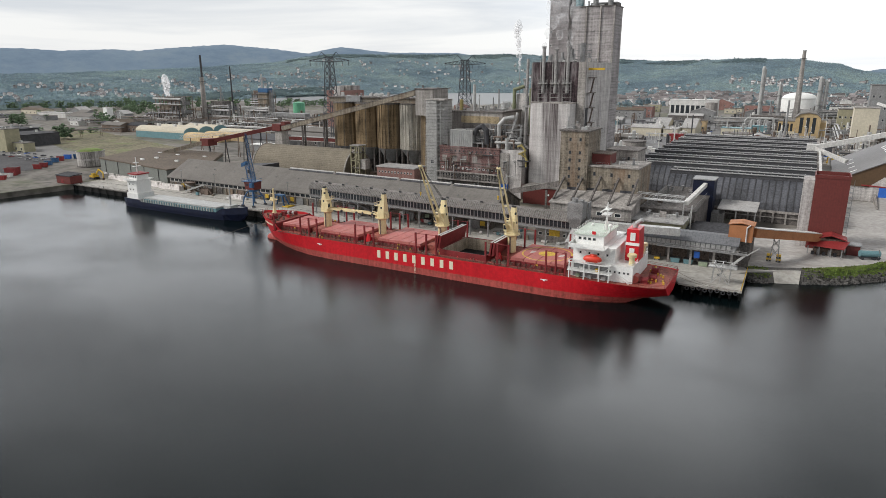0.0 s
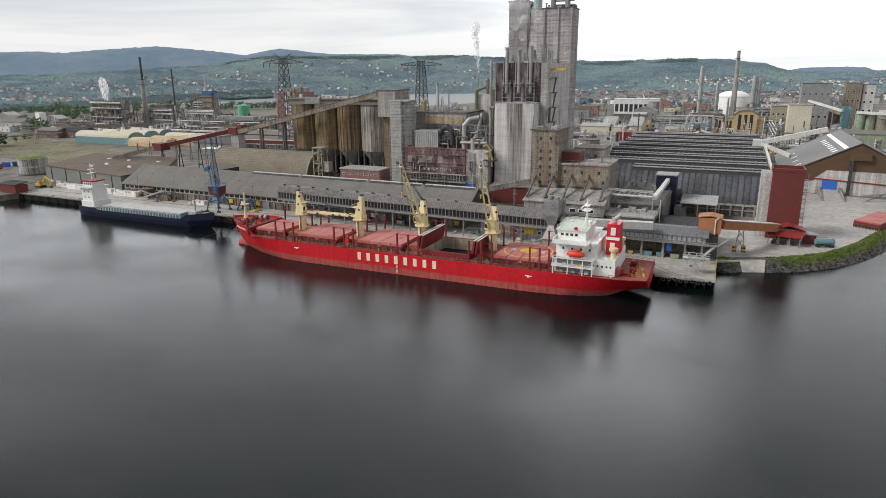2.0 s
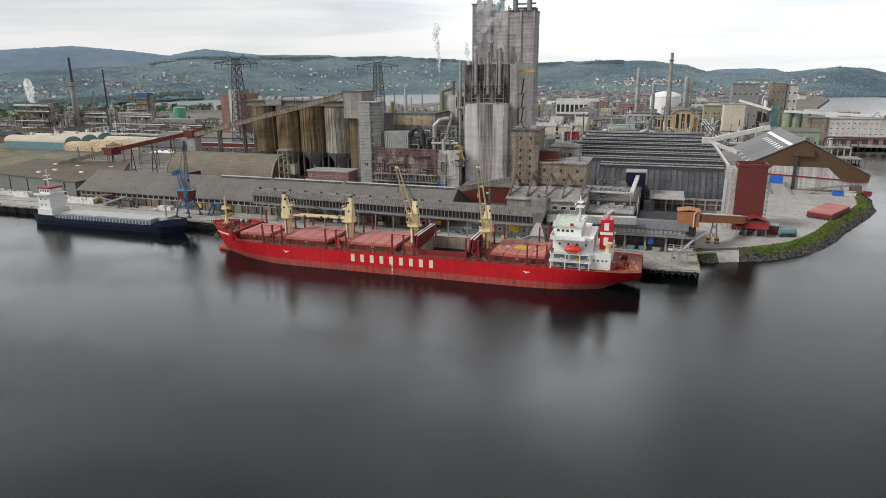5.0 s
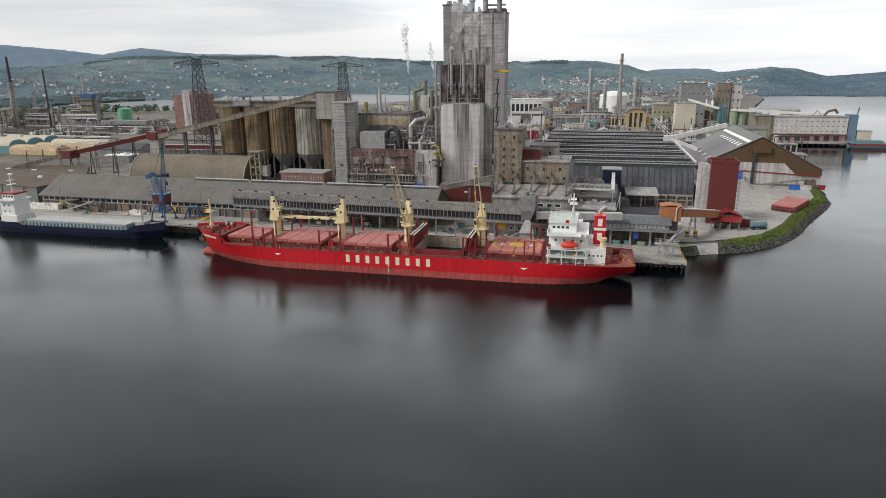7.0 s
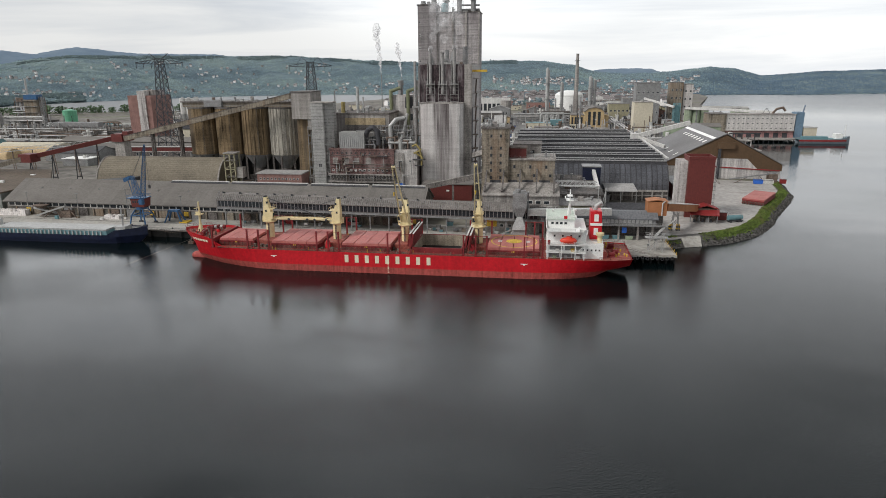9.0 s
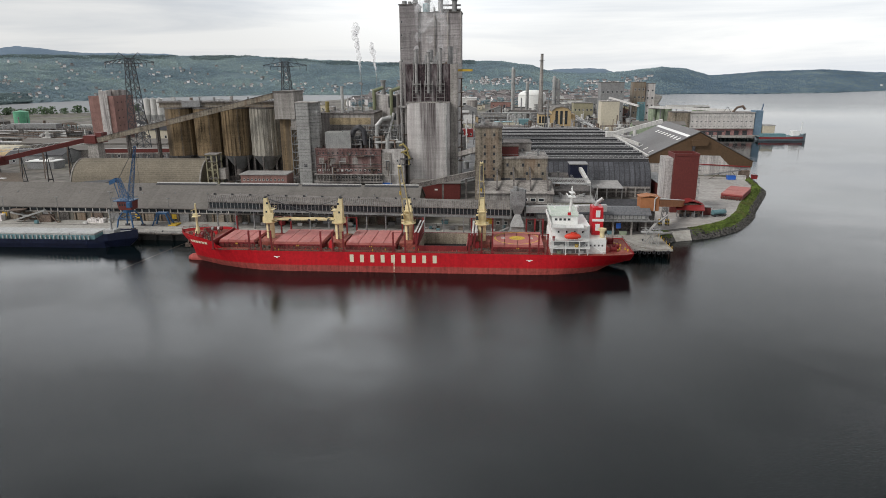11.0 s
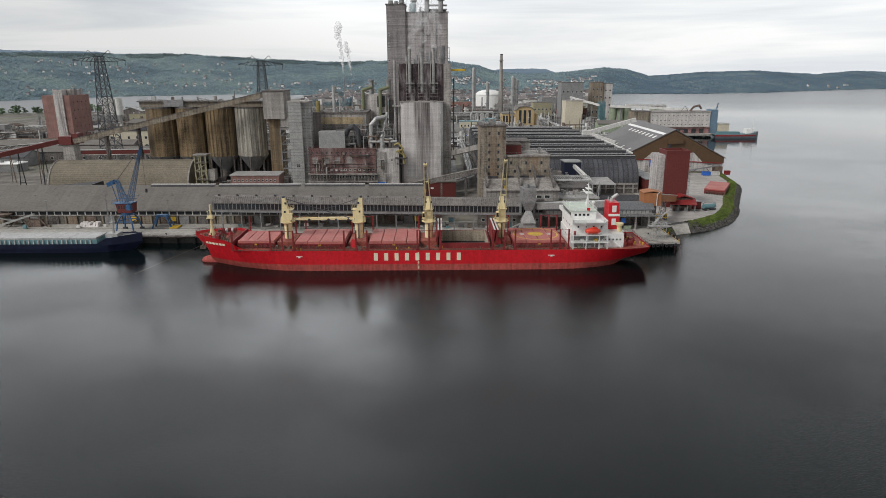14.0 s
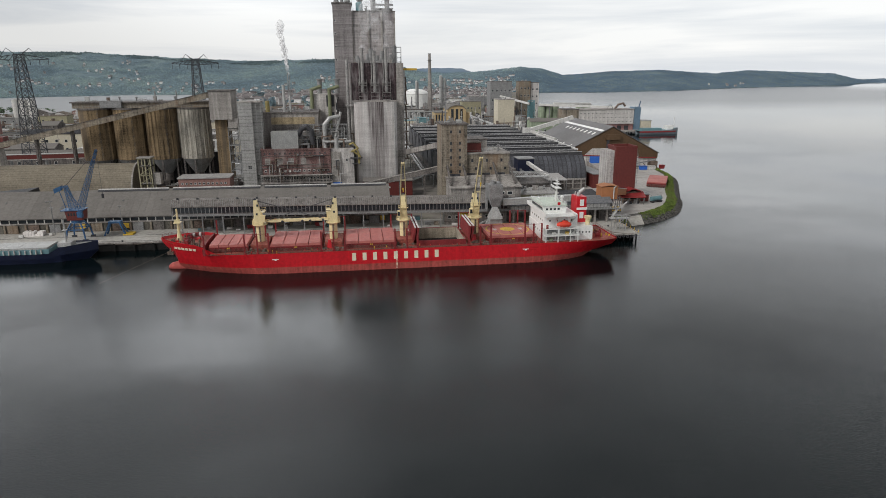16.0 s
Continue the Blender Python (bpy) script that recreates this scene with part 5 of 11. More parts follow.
    pitch = (X1 - X0 + 1.5) / n
    blk = sub("side_block", Shape().box(X0, X0 + 1.5, SY - 14.26, SY - 14.16, 4.0, 7.0), LETTER, ship, "plain cream painted block on the hull side")
    repeat(ship, blk, [(pitch * i, 0, 0) for i in range(1, n)])
    s = Shape()
    for k in range(6):
        u = 5.6 + k * 1.55
        s.hexa([(SX + u, SY - half_at(u, 9.3) - 0.05, 9.0), (SX + u + 1.2, SY - half_at(u + 1.2, 9.3) - 0.05, 8.9), (SX + u + 1.2, SY - half_at(u + 1.2, 9.3) + 0.2, 8.9), (SX + u, SY - half_at(u, 9.3) + 0.2, 9.0)],
               [(SX + u, SY - half_at(u, 10.0) - 0.05, 9.9), (SX + u + 1.2, SY - half_at(u + 1.2, 10.0) - 0.05, 9.8), (SX + u + 1.2, SY - half_at(u + 1.2, 10.0) + 0.2, 9.8), (SX + u, SY - half_at(u, 10.0) + 0.2, 9.9)])
    sub("bow_mark", s, LETTER, ship, "row of small cream bars at the bow")
    for u in (44, 141):
        sub("side_mark", Shape().box(SX + u - 1.2, SX + u + 1.2, SY - 14.3, SY - 14.1, 5.6, 5.85).box(SX + u - 0.4, SX + u + 0.4, SY - 14.3, SY - 14.1, 5.2, 5.6), WHITE, ship, "small white tug mark")
    for k in range(14):
        sub("draught_mark", Shape().box(-122.9, -122.3, SY - 14.28, SY - 14.15, 0.5 + k * 0.5, 0.7 + k * 0.5), LETTER, ship)
    return ship, rail


ship, rail = bulk_carrier()


def ship_house():
    house = sub("accommodation", Shape().box(-63.2, -42.8, 200.4, 222.6, 7.76, 13.3), WHITE, ship, "white accommodation block with bridge and rows of windows")
    s = Shape()
    s.box(-63.0, -49.0, 201.6, 221.4, 13.3, 18.3)
    sub("upper_tier", s, WHITE, house)
    s = Shape().box(-63.6, -51.5, 197.4, 225.6, 18.2, 18.5)
    s.box(-63.6, -63.4, 197.4, 225.6, 18.5, 19.6)
    for y in (197.4, 225.4):
        s.box(-63.6, -58.5, y, y + 0.2, 18.5, 19.6)
    sub("bridge_deck", s, WHITE, house, "bridge deck with open wings")
    s = Shape().hexa([(-62.8, 203.2, 18.5), (-53.4, 203.2, 18.5), (-53.4, 219.8, 18.5), (-62.8, 219.8, 18.5)], [(-63.2, 203.2, 21.6), (-53.4, 203.2, 21.6), (-53.4, 219.8, 21.6), (-63.2, 219.8, 21.6)])
    sub("wheelhouse", s, WHITE, house)
    sub("wheelhouse_roof", Shape().box(-63.6, -53.0, 202.7, 220.3, 21.6, 21.85), BRIDGE_TOP, house, "pale green wheelhouse roof")
    g = Shape()
    for k in range(9):
        y = 204 + k * 1.75
        g.add([(-63.04, y, 19.7), (-63.04, y + 1.4, 19.7), (-63.18, y + 1.4, 20.9), (-63.18, y, 20.9)], [(0, 1, 2, 3)])
    sub("bridge_glazing", g, GLASS, house)
    for k in range(4):
        window(house, -61.4 + k * 1.6, 203.18, 19.7, 1.2, 1.1)
    for x in (-60.5, -57.5, -54.5, -51.5):
        window(house, x, 201.58, 15.4, 0.8, 0.9)
    for x in (-50.0, -48.5, -47, -45.5, -44.2):
        window(house, x, 200.38, 10.6, 0.7, 0.8)
    for y in range(203, 221, 3):
        window(house, -63.02, y, 15.3, 0.9, 0.9, "-x")
        window(house, -63.22, y, 10.5, 0.9, 0.9, "-x")
    for pts in ([(-63.4, 202.9, 21.85), (-53.2, 202.9, 21.85), (-53.2, 220.1, 21.85), (-63.4, 220.1, 21.85), (-63.4, 202.9, 21.85)],
                [(-49.0, 200.6, 13.3), (-43.0, 200.6, 13.3), (-43.0, 222.4, 13.3), (-49.0, 222.4, 13.3)],
                [(-63.4, 197.6, 13.4), (-50, 197.6, 13.4)], [(-58.3, 197.6, 18.5), (-51.6, 197.6, 18.5), (-51.6, 202, 18.5)]):
        rail("railing", pts, 1.0, WHITE, 1.6, house)
    # flat grey panels under the boat deck, with the shade put into their colour
    for x0, x1, z0, z1 in ((-62.4, -58.6, 8.0, 10.1), (-58.2, -54.2, 8.0, 10.1), (-53.8, -50.2, 8.0, 10.1), (-62.2, -57.4, 10.7, 12.9), (-56.6, -50.6, 10.7, 12.9)):
        sub("recess", Shape().box(x0, x1, 200.3, 200.39, z0, z1), STEEL_GREY, house, "shaded recess behind the boat deck")
    for x0, z0, m in ((-61.0, 8.0, GREEN_PALE), (-57.0, 8.0, STEEL_PALE), (-52.5, 8.0, WHITE_DIRTY), (-60, 10.55, WHITE_DIRTY), (-54.5, 10.55, YELLOW)):
        sub("deck_locker", Shape().box(x0, x0 + 1.3, 198.9, 199.8, z0, z0 + 1.1), m, house)
    for z in (10.5, 13.35):
        rail("railing", [(-63.4, 197.7, z), (-49.2, 197.7, z)], 1.0, WHITE, 1.4, house)
    rail("railing", [(-50.0, 199.9, 7.8), (-43.0, 199.9, 7.8)], 1.0, WHITE, 1.4, house)
    # boat deck
    s = Shape().box(-63.4, -49.5, 197.6, 200.4, 13.1, 13.35)
    s.box(-63.6, -49.0, 197.6, 200.4, 10.3, 10.5)
    for x in (-63, -58, -53, -49.8):
        s.box(x - 0.15, x + 0.15, 197.7, 198.0, 7.76, 13.1)
    sub("boat_deck", s, WHITE, house)
    b = Shape()
    prof = ((0, 0.15), (0.4, 0.75), (1.2, 1.2), (3.0, 1.35), (4.8, 1.25), (5.6, 0.85), (6.1, 0.2))
    b.rings([[(-58.6 + u, 198.6 + r * 0.95 * math.cos(i * 0.524), 14.8 + r * 0.95 * math.sin(i * 0.524)) for i in range(12)] for u, r in prof])
    b.box(-56.3, -54.2, 198.0, 199.2, 15.7, 16.4)
    lb = sub("lifeboat", b, ORANGE_BOAT, house, "orange enclosed lifeboat in white davits", smooth=True)
    dv = Shape()
    for x in (-58.2, -53.2):
        dv.beam((x, 200.2, 13.3), (x, 199.9, 17.2), 0.3, 0.3).beam((x, 200, 17.2), (x, 198.4, 17.4), 0.3, 0.3).tube((x, 198.5, 17.3), (x, 198.5, 15.6), 0.06, 4)
    sub("davit", dv, WHITE, house)
    st = Shape()
    st.beam((-52.0, 199.6, 10.5), (-49.2, 199.6, 13.3), 0.8, 0.12).beam((-52.6, 201.2, 13.3), (-49.6, 201.2, 18.4), 0.8, 0.12).beam((-47.8, 200.0, 10.6), (-43.6, 199.8, 7.9), 0.6, 0.5)
    sub("stairs", st, WHITE, house)
    rb = Shape().tube((-62.5, 198.2, 13.4), (-62.5, 198.2, 14.9), 0.5, 8)
    sub("life_raft", rb, ROOF_RED, house)
    # funnel
    f = Shape().hexa([(-47.3, 207.7, 13.3), (-42.9, 207.7, 13.3), (-42.9, 215.3, 13.3), (-47.3, 215.3, 13.3)], [(-47.3, 208.0, 23.9), (-43.3, 208.0, 23.9), (-43.3, 215.0, 23.9), (-47.3, 215.0, 23.9)])
    fn = sub("funnel", f, SHIP_RED, house, "red funnel with white painted marks")
    m = Shape()
    for z0 in (15.0, 20.2):
        m.box(-46.0, -44.4, 207.55, 207.98, z0, z0 + 2.6)
    m.box(-47.35, -42.95, 207.5, 207.99, 18.6, 19.5)
    sub("funnel_mark", m, WHITE, fn, "plain white bars painted on the funnel")
    e = Shape().tube((-45.6, 211.5, 23.6), (-45.2, 211.5, 25.2), 0.8, 10).tube((-45.2, 211.5, 25.2), (-43.2, 211.0, 26.8), 0.75, 10).tube((-46.4, 212.8, 23.6), (-46.4, 212.8, 25.4), 0.3, 8)
    sub("exhaust_pipe", e, STEEL_PALE, fn)
    v = Shape().tube((-44.0, 203.4, 13.3), (-44.0, 203.4, 16.0), 0.9, 12).tube((-44.0, 203.4, 16.0), (-44.0, 203.4, 16.9), 1.5, 12)
    sub("ventilator", v, CRANE_CREAM, house)
    v = Shape().tube((-44.0, 219.4, 13.3), (-44.0, 219.4, 16.0), 0.9, 12).tube((-44.0, 219.4, 16.0), (-44.0, 219.4, 16.9), 1.5, 12)
    sub("ventilator", v, CRANE_CREAM, house)
    # radar mast
    r = Shape()
    r.tube((-55.0, 211.5, 21.8), (-55.0, 211.5, 31.4), 0.45, 8, 0.2).tube((-55.8, 210.5, 21.8), (-55.0, 211.5, 27.0), 0.15, 6).tube((-55.8, 212.5, 21.8), (-55.0, 211.5, 27.0), 0.15, 6)
    r.box(-56.4, -53.6, 209.0, 214.0, 27.4, 27.6).box(-56.0, -54.0, 209.6, 213.4, 29.0, 29.2).box(-56.9, -56.6, 209.4, 213.6, 28.1, 28.5).tube((-55, 208.6, 30.2), (-55, 214.4, 30.2), 0.1, 6)
    sub("radar_mast", r, WHITE, house)
    d = Shape().dome((-53.2, 209.6, 23.6), 0.8, 0.9, 12, 4).tube((-53.2, 209.6, 21.8), (-53.2, 209.6, 23.65), 0.3, 8)
    sub("satellite_dome", d, WHITE, house, smooth=True)
    sub("small_dome", Shape().dome((-61, 216, 21.85), 0.5, 0.9, 10, 3), WHITE, house, smooth=True)
    sub("flag_board", Shape().box(-57.3, -56.1, 202.6, 202.66, 22.0, 23.1), SHIP_RED, house, "small red flag board")
    # aft deck gear
    w = Shape()
    for x, y in ((-39.6, 203.5), (-37.8, 207.5), (-38.6, 216)):
        w = Shape().tube((x - 1.0, y, 8.9), (x + 1.0, y, 8.9), 0.8, 12).box(x - 1.4, x + 1.4, y - 0.8, y + 0.8, 7.76, 8.3).tube((x - 1.15, y, 8.9), (x - 0.95, y, 8.9), 1.25, 12).tube((x + 0.95, y, 8.9), (x + 1.15, y, 8.9), 1.25, 12)
        sub("mooring_winch", w, DARK_RED, ship, "dark red mooring winch on the aft deck")
    w = Shape()
    rng = np.random.RandomState(5)
    for k in range(16):
        px, py = rng.uniform(-41, -33.5), SY + rng.uniform(-11, 11)
        sub("bollard", Shape().tube((px, py, 7.76), (px, py, 8.6), 0.3, 8), YELLOW, ship, "yellow-topped deck bollard")
    sub("aft_locker", Shape().tube((-42.4, 201.8, 9.0), (-42.4, 205.4, 9.0), 1.3, 12), BOOT, ship, "pinkish-red deck drum")
    for a, b in (((-33, 221, 8.2), (-16, 222.7, 3.8)), ((-33, 216, 8.2), (-13, 222.7, 3.8)), ((-33, 208, 8.2), (-14.4, 222.7, 3.8)), ((-210, 214, 12), (-232, 236.6, 4.2)), ((-211, 210, 12), (-240, 236.6, 4.2)), ((-205, 203, 10), (-231, 195, 0.0))):
        a, b = Vector(a), Vector(b)
        pts = [a.lerp(b, t / 8) - Vector((0, 0, 1.2 * math.sin(math.pi * t / 8) * (0.0 if b.z < 1 else 1))) for t in range(9)]
        sub("mooring_line", Shape().path(pts, 0.05, 4), STEEL_RUST, ship, "thin dark mooring rope")


ship_house()


# ---- the quayside works ----
def bar_frame(s, x0, x1, y, z0, z1, w=0.3):
    """A goal frame of two posts and a beam in the plane y."""
    s.box(x0 - w / 2, x0 + w / 2, y - w / 2, y + w / 2, z0, z1).box(x1 - w / 2, x1 + w / 2, y - w / 2, y + w / 2, z0, z1).box(x0, x1, y - w / 2, y + w / 2, z1 - w, z1)
    return s


def long_warehouse():
    w = thing("long_warehouse", "long concrete quay warehouse with a grey felt roof and loading doors", "warehouse", (-230, 270, G))
    prof = [(263, G), (297, G), (297, 11), (280, 18.9), (263, 10.2)]
    sub("body", skew(Shape().along_x(prof, -345, -121)), material("grimy_warehouse_wall", (0.1, 0.092, 0.078), 0.9, 0.3, 0.2, 1.4, streak=0.35, stain=((0.2, 0.185, 0.16), 0.5, (0.8, 0.8, 0.3))), w, "dark stained concrete walls")
    roof = [(261.6, 9.9), (280, 19.2), (280, 19.6), (261.6, 10.3)]
    sub("roof", skew(Shape().along_x(roof, -346, -120.5)), ROOF_GREY, w, "grey felt roof with worn patches")
    strip = sub("felt_strip", Shape().hexa([(-345.9, 264.32 - 0.2, 10.12 + 0.2), (-342.85, 264.32 - 0.2, 10.12 + 0.2), (-342.85, 282.55, 19.48), (-345.9, 282.55, 19.48)],
                                           [(-345.9, 264.2 - 0.2, 10.36), (-342.85, 264.2 - 0.2, 10.36), (-342.85, 282.5, 19.66), (-345.9, 282.5, 19.66)]), ROOF_GREY, w, "strip of grey roofing felt")
    repeat(w, strip, [(3.12 * i, SLOPE * 3.12 * i, 0) for i in range(1, 72)])
    sub("roof", skew(Shape().along_x([(280, 19.2), (298, 11), (298, 11.4), (280, 19.6)], -346, -120.5)), ROOF_GREY, w)
    for a, b in ((-258, -226), (-224, -183), (-181, -151), (-149, -122)):
        sub("ridge_light", skew(Shape().along_x([(279.5, 19.5), (281.0, 19.4), (281.0, 20.05), (279.5, 20.2)], a, b)), WHITE_DIRTY, w, "pale strip of glazing along the ridge")
        sub("ridge_gutter", skew(Shape().along_x([(278.3, 19.0), (279.5, 19.4), (279.5, 19.75), (278.3, 19.2)], a, b)), STEEL_DARK, w, "dark flashing below the ridge light")
    s = skew(Shape().along_x([(262.75, 8.2), (262.95, 8.2), (262.95, 9.7), (262.75, 9.7)], -344, -122))
    sub("clerestory", s, GLASS, w, "band of dark windows under the eave")
    post = sub("mullion", Shape().box(-343.6, -343.2, 265.2, 265.6, 8.0, 9.8), WHITE_DIRTY, w)
    repeat(w, post, [(3.7 * i, SLOPE * 3.7 * i, 0) for i in range(1, 60)])
    sub("lintel_band", skew(Shape().along_x([(262.6, 7.5), (262.95, 7.5), (262.95, 8.1), (262.6, 8.1)], -344, -122)), CONC, w)
    for i, x in enumerate(range(-338, -124, 9)):
        m = (CONC_DARK, STEEL_GREY, STEEL_RUST, CONC_BROWN)[(i * 7) % 4]
        sub("loading_door", skew(Shape().box(x, x + 4.6, 262.5, 262.95, G + 0.1, 7.3)), m, w, "weathered sliding loading door")
        sub("wall_pier", skew(Shape().box(x - 1.5, x - 0.7, 262.4, 262.97, G, 7.4)), CONC_BROWN, w)
    for x, m in ((-333, YELLOW), (-262, YELLOW), (-243, YELLOW), (-156, GREEN_PALE), (-126, YELLOW), (-171, WHITE)):
        sub("door_sign", skew(Shape().box(x, x + 2.4, 262.2, 262.45, 5.0, 7.2)), m, w, "square painted door sign")
    s = Shape()
    for x in range(-340, -225, 28):
        s.box(x, x + 0.25, 261.5, 281, 10.2, 10.25)
    sub("roof_seam", skew(s), STEEL_GREY, w)
    for x in range(-330, -130, 17):
        sub("roof_vent", skew(Shape().tube((x, 272, 14.5), (x, 272, 16.2), 0.35, 8)), STEEL_GREY, w)
    pole = thing("light_pole", "thin grey lamp post beside the warehouse", "lamp post", (-271, 259, G), "quay lamp posts")
    sub("pole", Shape().tube((-271, 259, G), (-271, 259, 19), 0.14, 6), STEEL_GREY, pole)
    sub("lamp_head", Shape().box(-271.9, -270.1, 258.8, 259.2, 18.8, 19.1), STEEL_GREY, pole)


long_warehouse()


def loading_gallery():
    g = thing("loading_gallery", "raised conveyor gallery with a weathered grey corrugated roof on steel pillars", "conveyor gallery", (-150, 252, G))
    x0, x1, dr = -218, -66, -0.012
    sub("gallery_box", skew(Shape().along_x([(250.0, 12.8), (256.5, 12.8), (256.5, 17.4), (250.0, 16.6)], x0, x1), drop=dr), CONC_DARK, g)
    sub("gallery_roof", skew(Shape().along_x([(249.2, 16.6), (251.8, 19.2), (256.8, 19.0), (256.8, 18.6), (251.8, 18.8), (249.2, 16.3)], x0, x1), drop=dr), material("weathered_corrugated", (0.2, 0.182, 0.168), 0.85, 0.2, 0.1, 1.2, streak=0.3, stripe=("X", 0.95, 0.25)), g, "weathered grey corrugated roof")
    rr = sub("roof_rib", Shape().hexa([(-217.8, 249.15, 16.62), (-217.66, 249.15, 16.62), (-217.66, 251.8, 19.26), (-217.8, 251.8, 19.26)], [(-217.8, 249.05, 16.72), (-217.66, 249.05, 16.72), (-217.66, 251.7, 19.36), (-217.8, 251.7, 19.36)]), STEEL_GREY, g, "raised grey roof rib")
    repeat(g, rr, [(0.95 * i, SLOPE * 0.95 * i, dr * 0.95 * i) for i in range(1, 159)])
    sub("link_roof", skew(Shape().along_x([(256.6, 15.0), (263.5, 11.2), (263.5, 10.8), (256.6, 14.6)], x0 + 2, -121), drop=dr), ROOF_GREY, g)
    sub("window_band", skew(Shape().along_x([(249.85, 13.6), (250.02, 13.6), (250.02, 16.3), (249.85, 16.3)], x0 + 1, x1 - 1), drop=dr), GLASS, g)
    slat = sub("louvre_post", Shape().box(-217.6, -217.35, 249.7, 249.9, 13.2, 16.3), STEEL_GREY, g, "grey upright between gallery panes")
    repeat(g, slat, [(1.75 * i, SLOPE * 1.75 * i, dr * 1.75 * i) for i in range(1, 86)])
    sub("sill_beam", skew(Shape().along_x([(249.5, 12.2), (250.3, 12.2), (250.3, 13.1), (249.5, 13.1)], x0, x1), drop=dr), STEEL_GREY, g)
    col = Shape().box(-214.35, -213.9, 249.9, 250.4, G, 12.4)
    col.beam((-214.1, 250.2, 9.2), (-214.1, 254.5, 12.4), 0.35, 0.35)
    c = sub("pillar", col, STEEL_GREY, g, "grey steel pillar with a knee brace")
    repeat(g, c, [(8.9 * i, SLOPE * 8.9 * i, dr * 8.9 * i * 0.6) for i in range(1, 17)])
    hump = sub("cross_vent", Shape().hexa([(-216, 252.6, 18.6), (-215.2, 252.6, 18.6), (-215.2, 258.4, 16.0), (-216, 258.4, 16.0)], [(-216, 252.6, 20.0), (-215.2, 252.6, 20.0), (-215.2, 258.4, 17.2), (-216, 258.4, 17.2)]), STEEL_DARK, g, "dark cross rib over the roof valley")
    repeat(g, hump, [(8.6 * i, SLOPE * 8.6 * i, dr * 8.6 * i) for i in range(1, 12)])
    # east stretch over the loading bays
    x0, x1 = -66, -17
    e = thing("bay_gallery", "grey clad conveyor gallery over open loading bays", "conveyor gallery", (-40, 250, G))
    sub("gallery_box", Shape().along_x([(245.4, 10.6), (252, 10.6), (252, 14.6), (246.0, 13.4)], x0, x1), STEEL_GREY, e)
    sub("gallery_roof", Shape().along_x([(245.0, 13.2), (249.5, 15.6), (252.4, 15.6), (252.4, 15.2), (249.5, 15.2), (245.0, 12.8)], x0, x1 + 1), material("slate_corrugated", (0.14, 0.145, 0.155), 0.7, 0.15, 0.1, 1.2, stripe=("X", 1.2, 0.2)), e, "blue-grey corrugated roof")
    p = sub("gallery_pane", Shape().box(-65.4, -64.1, 245.2, 245.42, 11.2, 12.7), STEEL_PALE, e, "pale gallery panel")
    repeat(e, p, [(1.75 * i, 0, 0) for i in range(1, 27)])
    sub("walkway", Shape().box(-44, -13, 243.6, 245.4, 10.2, 10.5), STEEL_GREY, e)
    r = Shape()
    for z in (11.0, 11.6):
        r.tube((-44, 243.7, z), (-13, 243.7, z), 0.06, 4)
    for k in range(22):
        r.tube((-44 + k * 1.47, 243.7, 10.4), (-44 + k * 1.47, 243.7, 11.6), 0.06, 4)
    sub("walkway_rail", r, STEEL_PALE, e)
    s = Shape().beam((-13.5, 244.4, 10.4), (-17.5, 241.5, 6.6), 1.4, 0.2).beam((-13.0, 244.0, 10.4), (-9.2, 244.0, 13.6), 1.4, 0.2)
    sub("stair", s, STEEL_PALE, e)
    for x in (-64, -56, -48, -40, -32, -24, -18):
        sub("bay_pillar", Shape().box(x - 0.4, x + 0.4, 246, 246.8, G, 10.6), CONC, e)
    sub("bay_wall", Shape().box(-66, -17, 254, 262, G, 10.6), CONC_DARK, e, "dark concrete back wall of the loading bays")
    sub("bay_roof", Shape().box(-66, -16, 245.8, 254, 9.7, 10.6), CONC, e)
    for x in (-61, -53, -45, -37, -29):
        sub("bay_shutter", Shape().box(x - 2.6, x + 2.6, 253.7, 254.0, G, 8.2), STEEL_RUST, e)
    sub("bay_sign", Shape().box(-30.8, -28.8, 245.6, 245.8, 6.8, 9.2), BLUE_BRIGHT, e, "plain blue square sign")


loading_gallery()


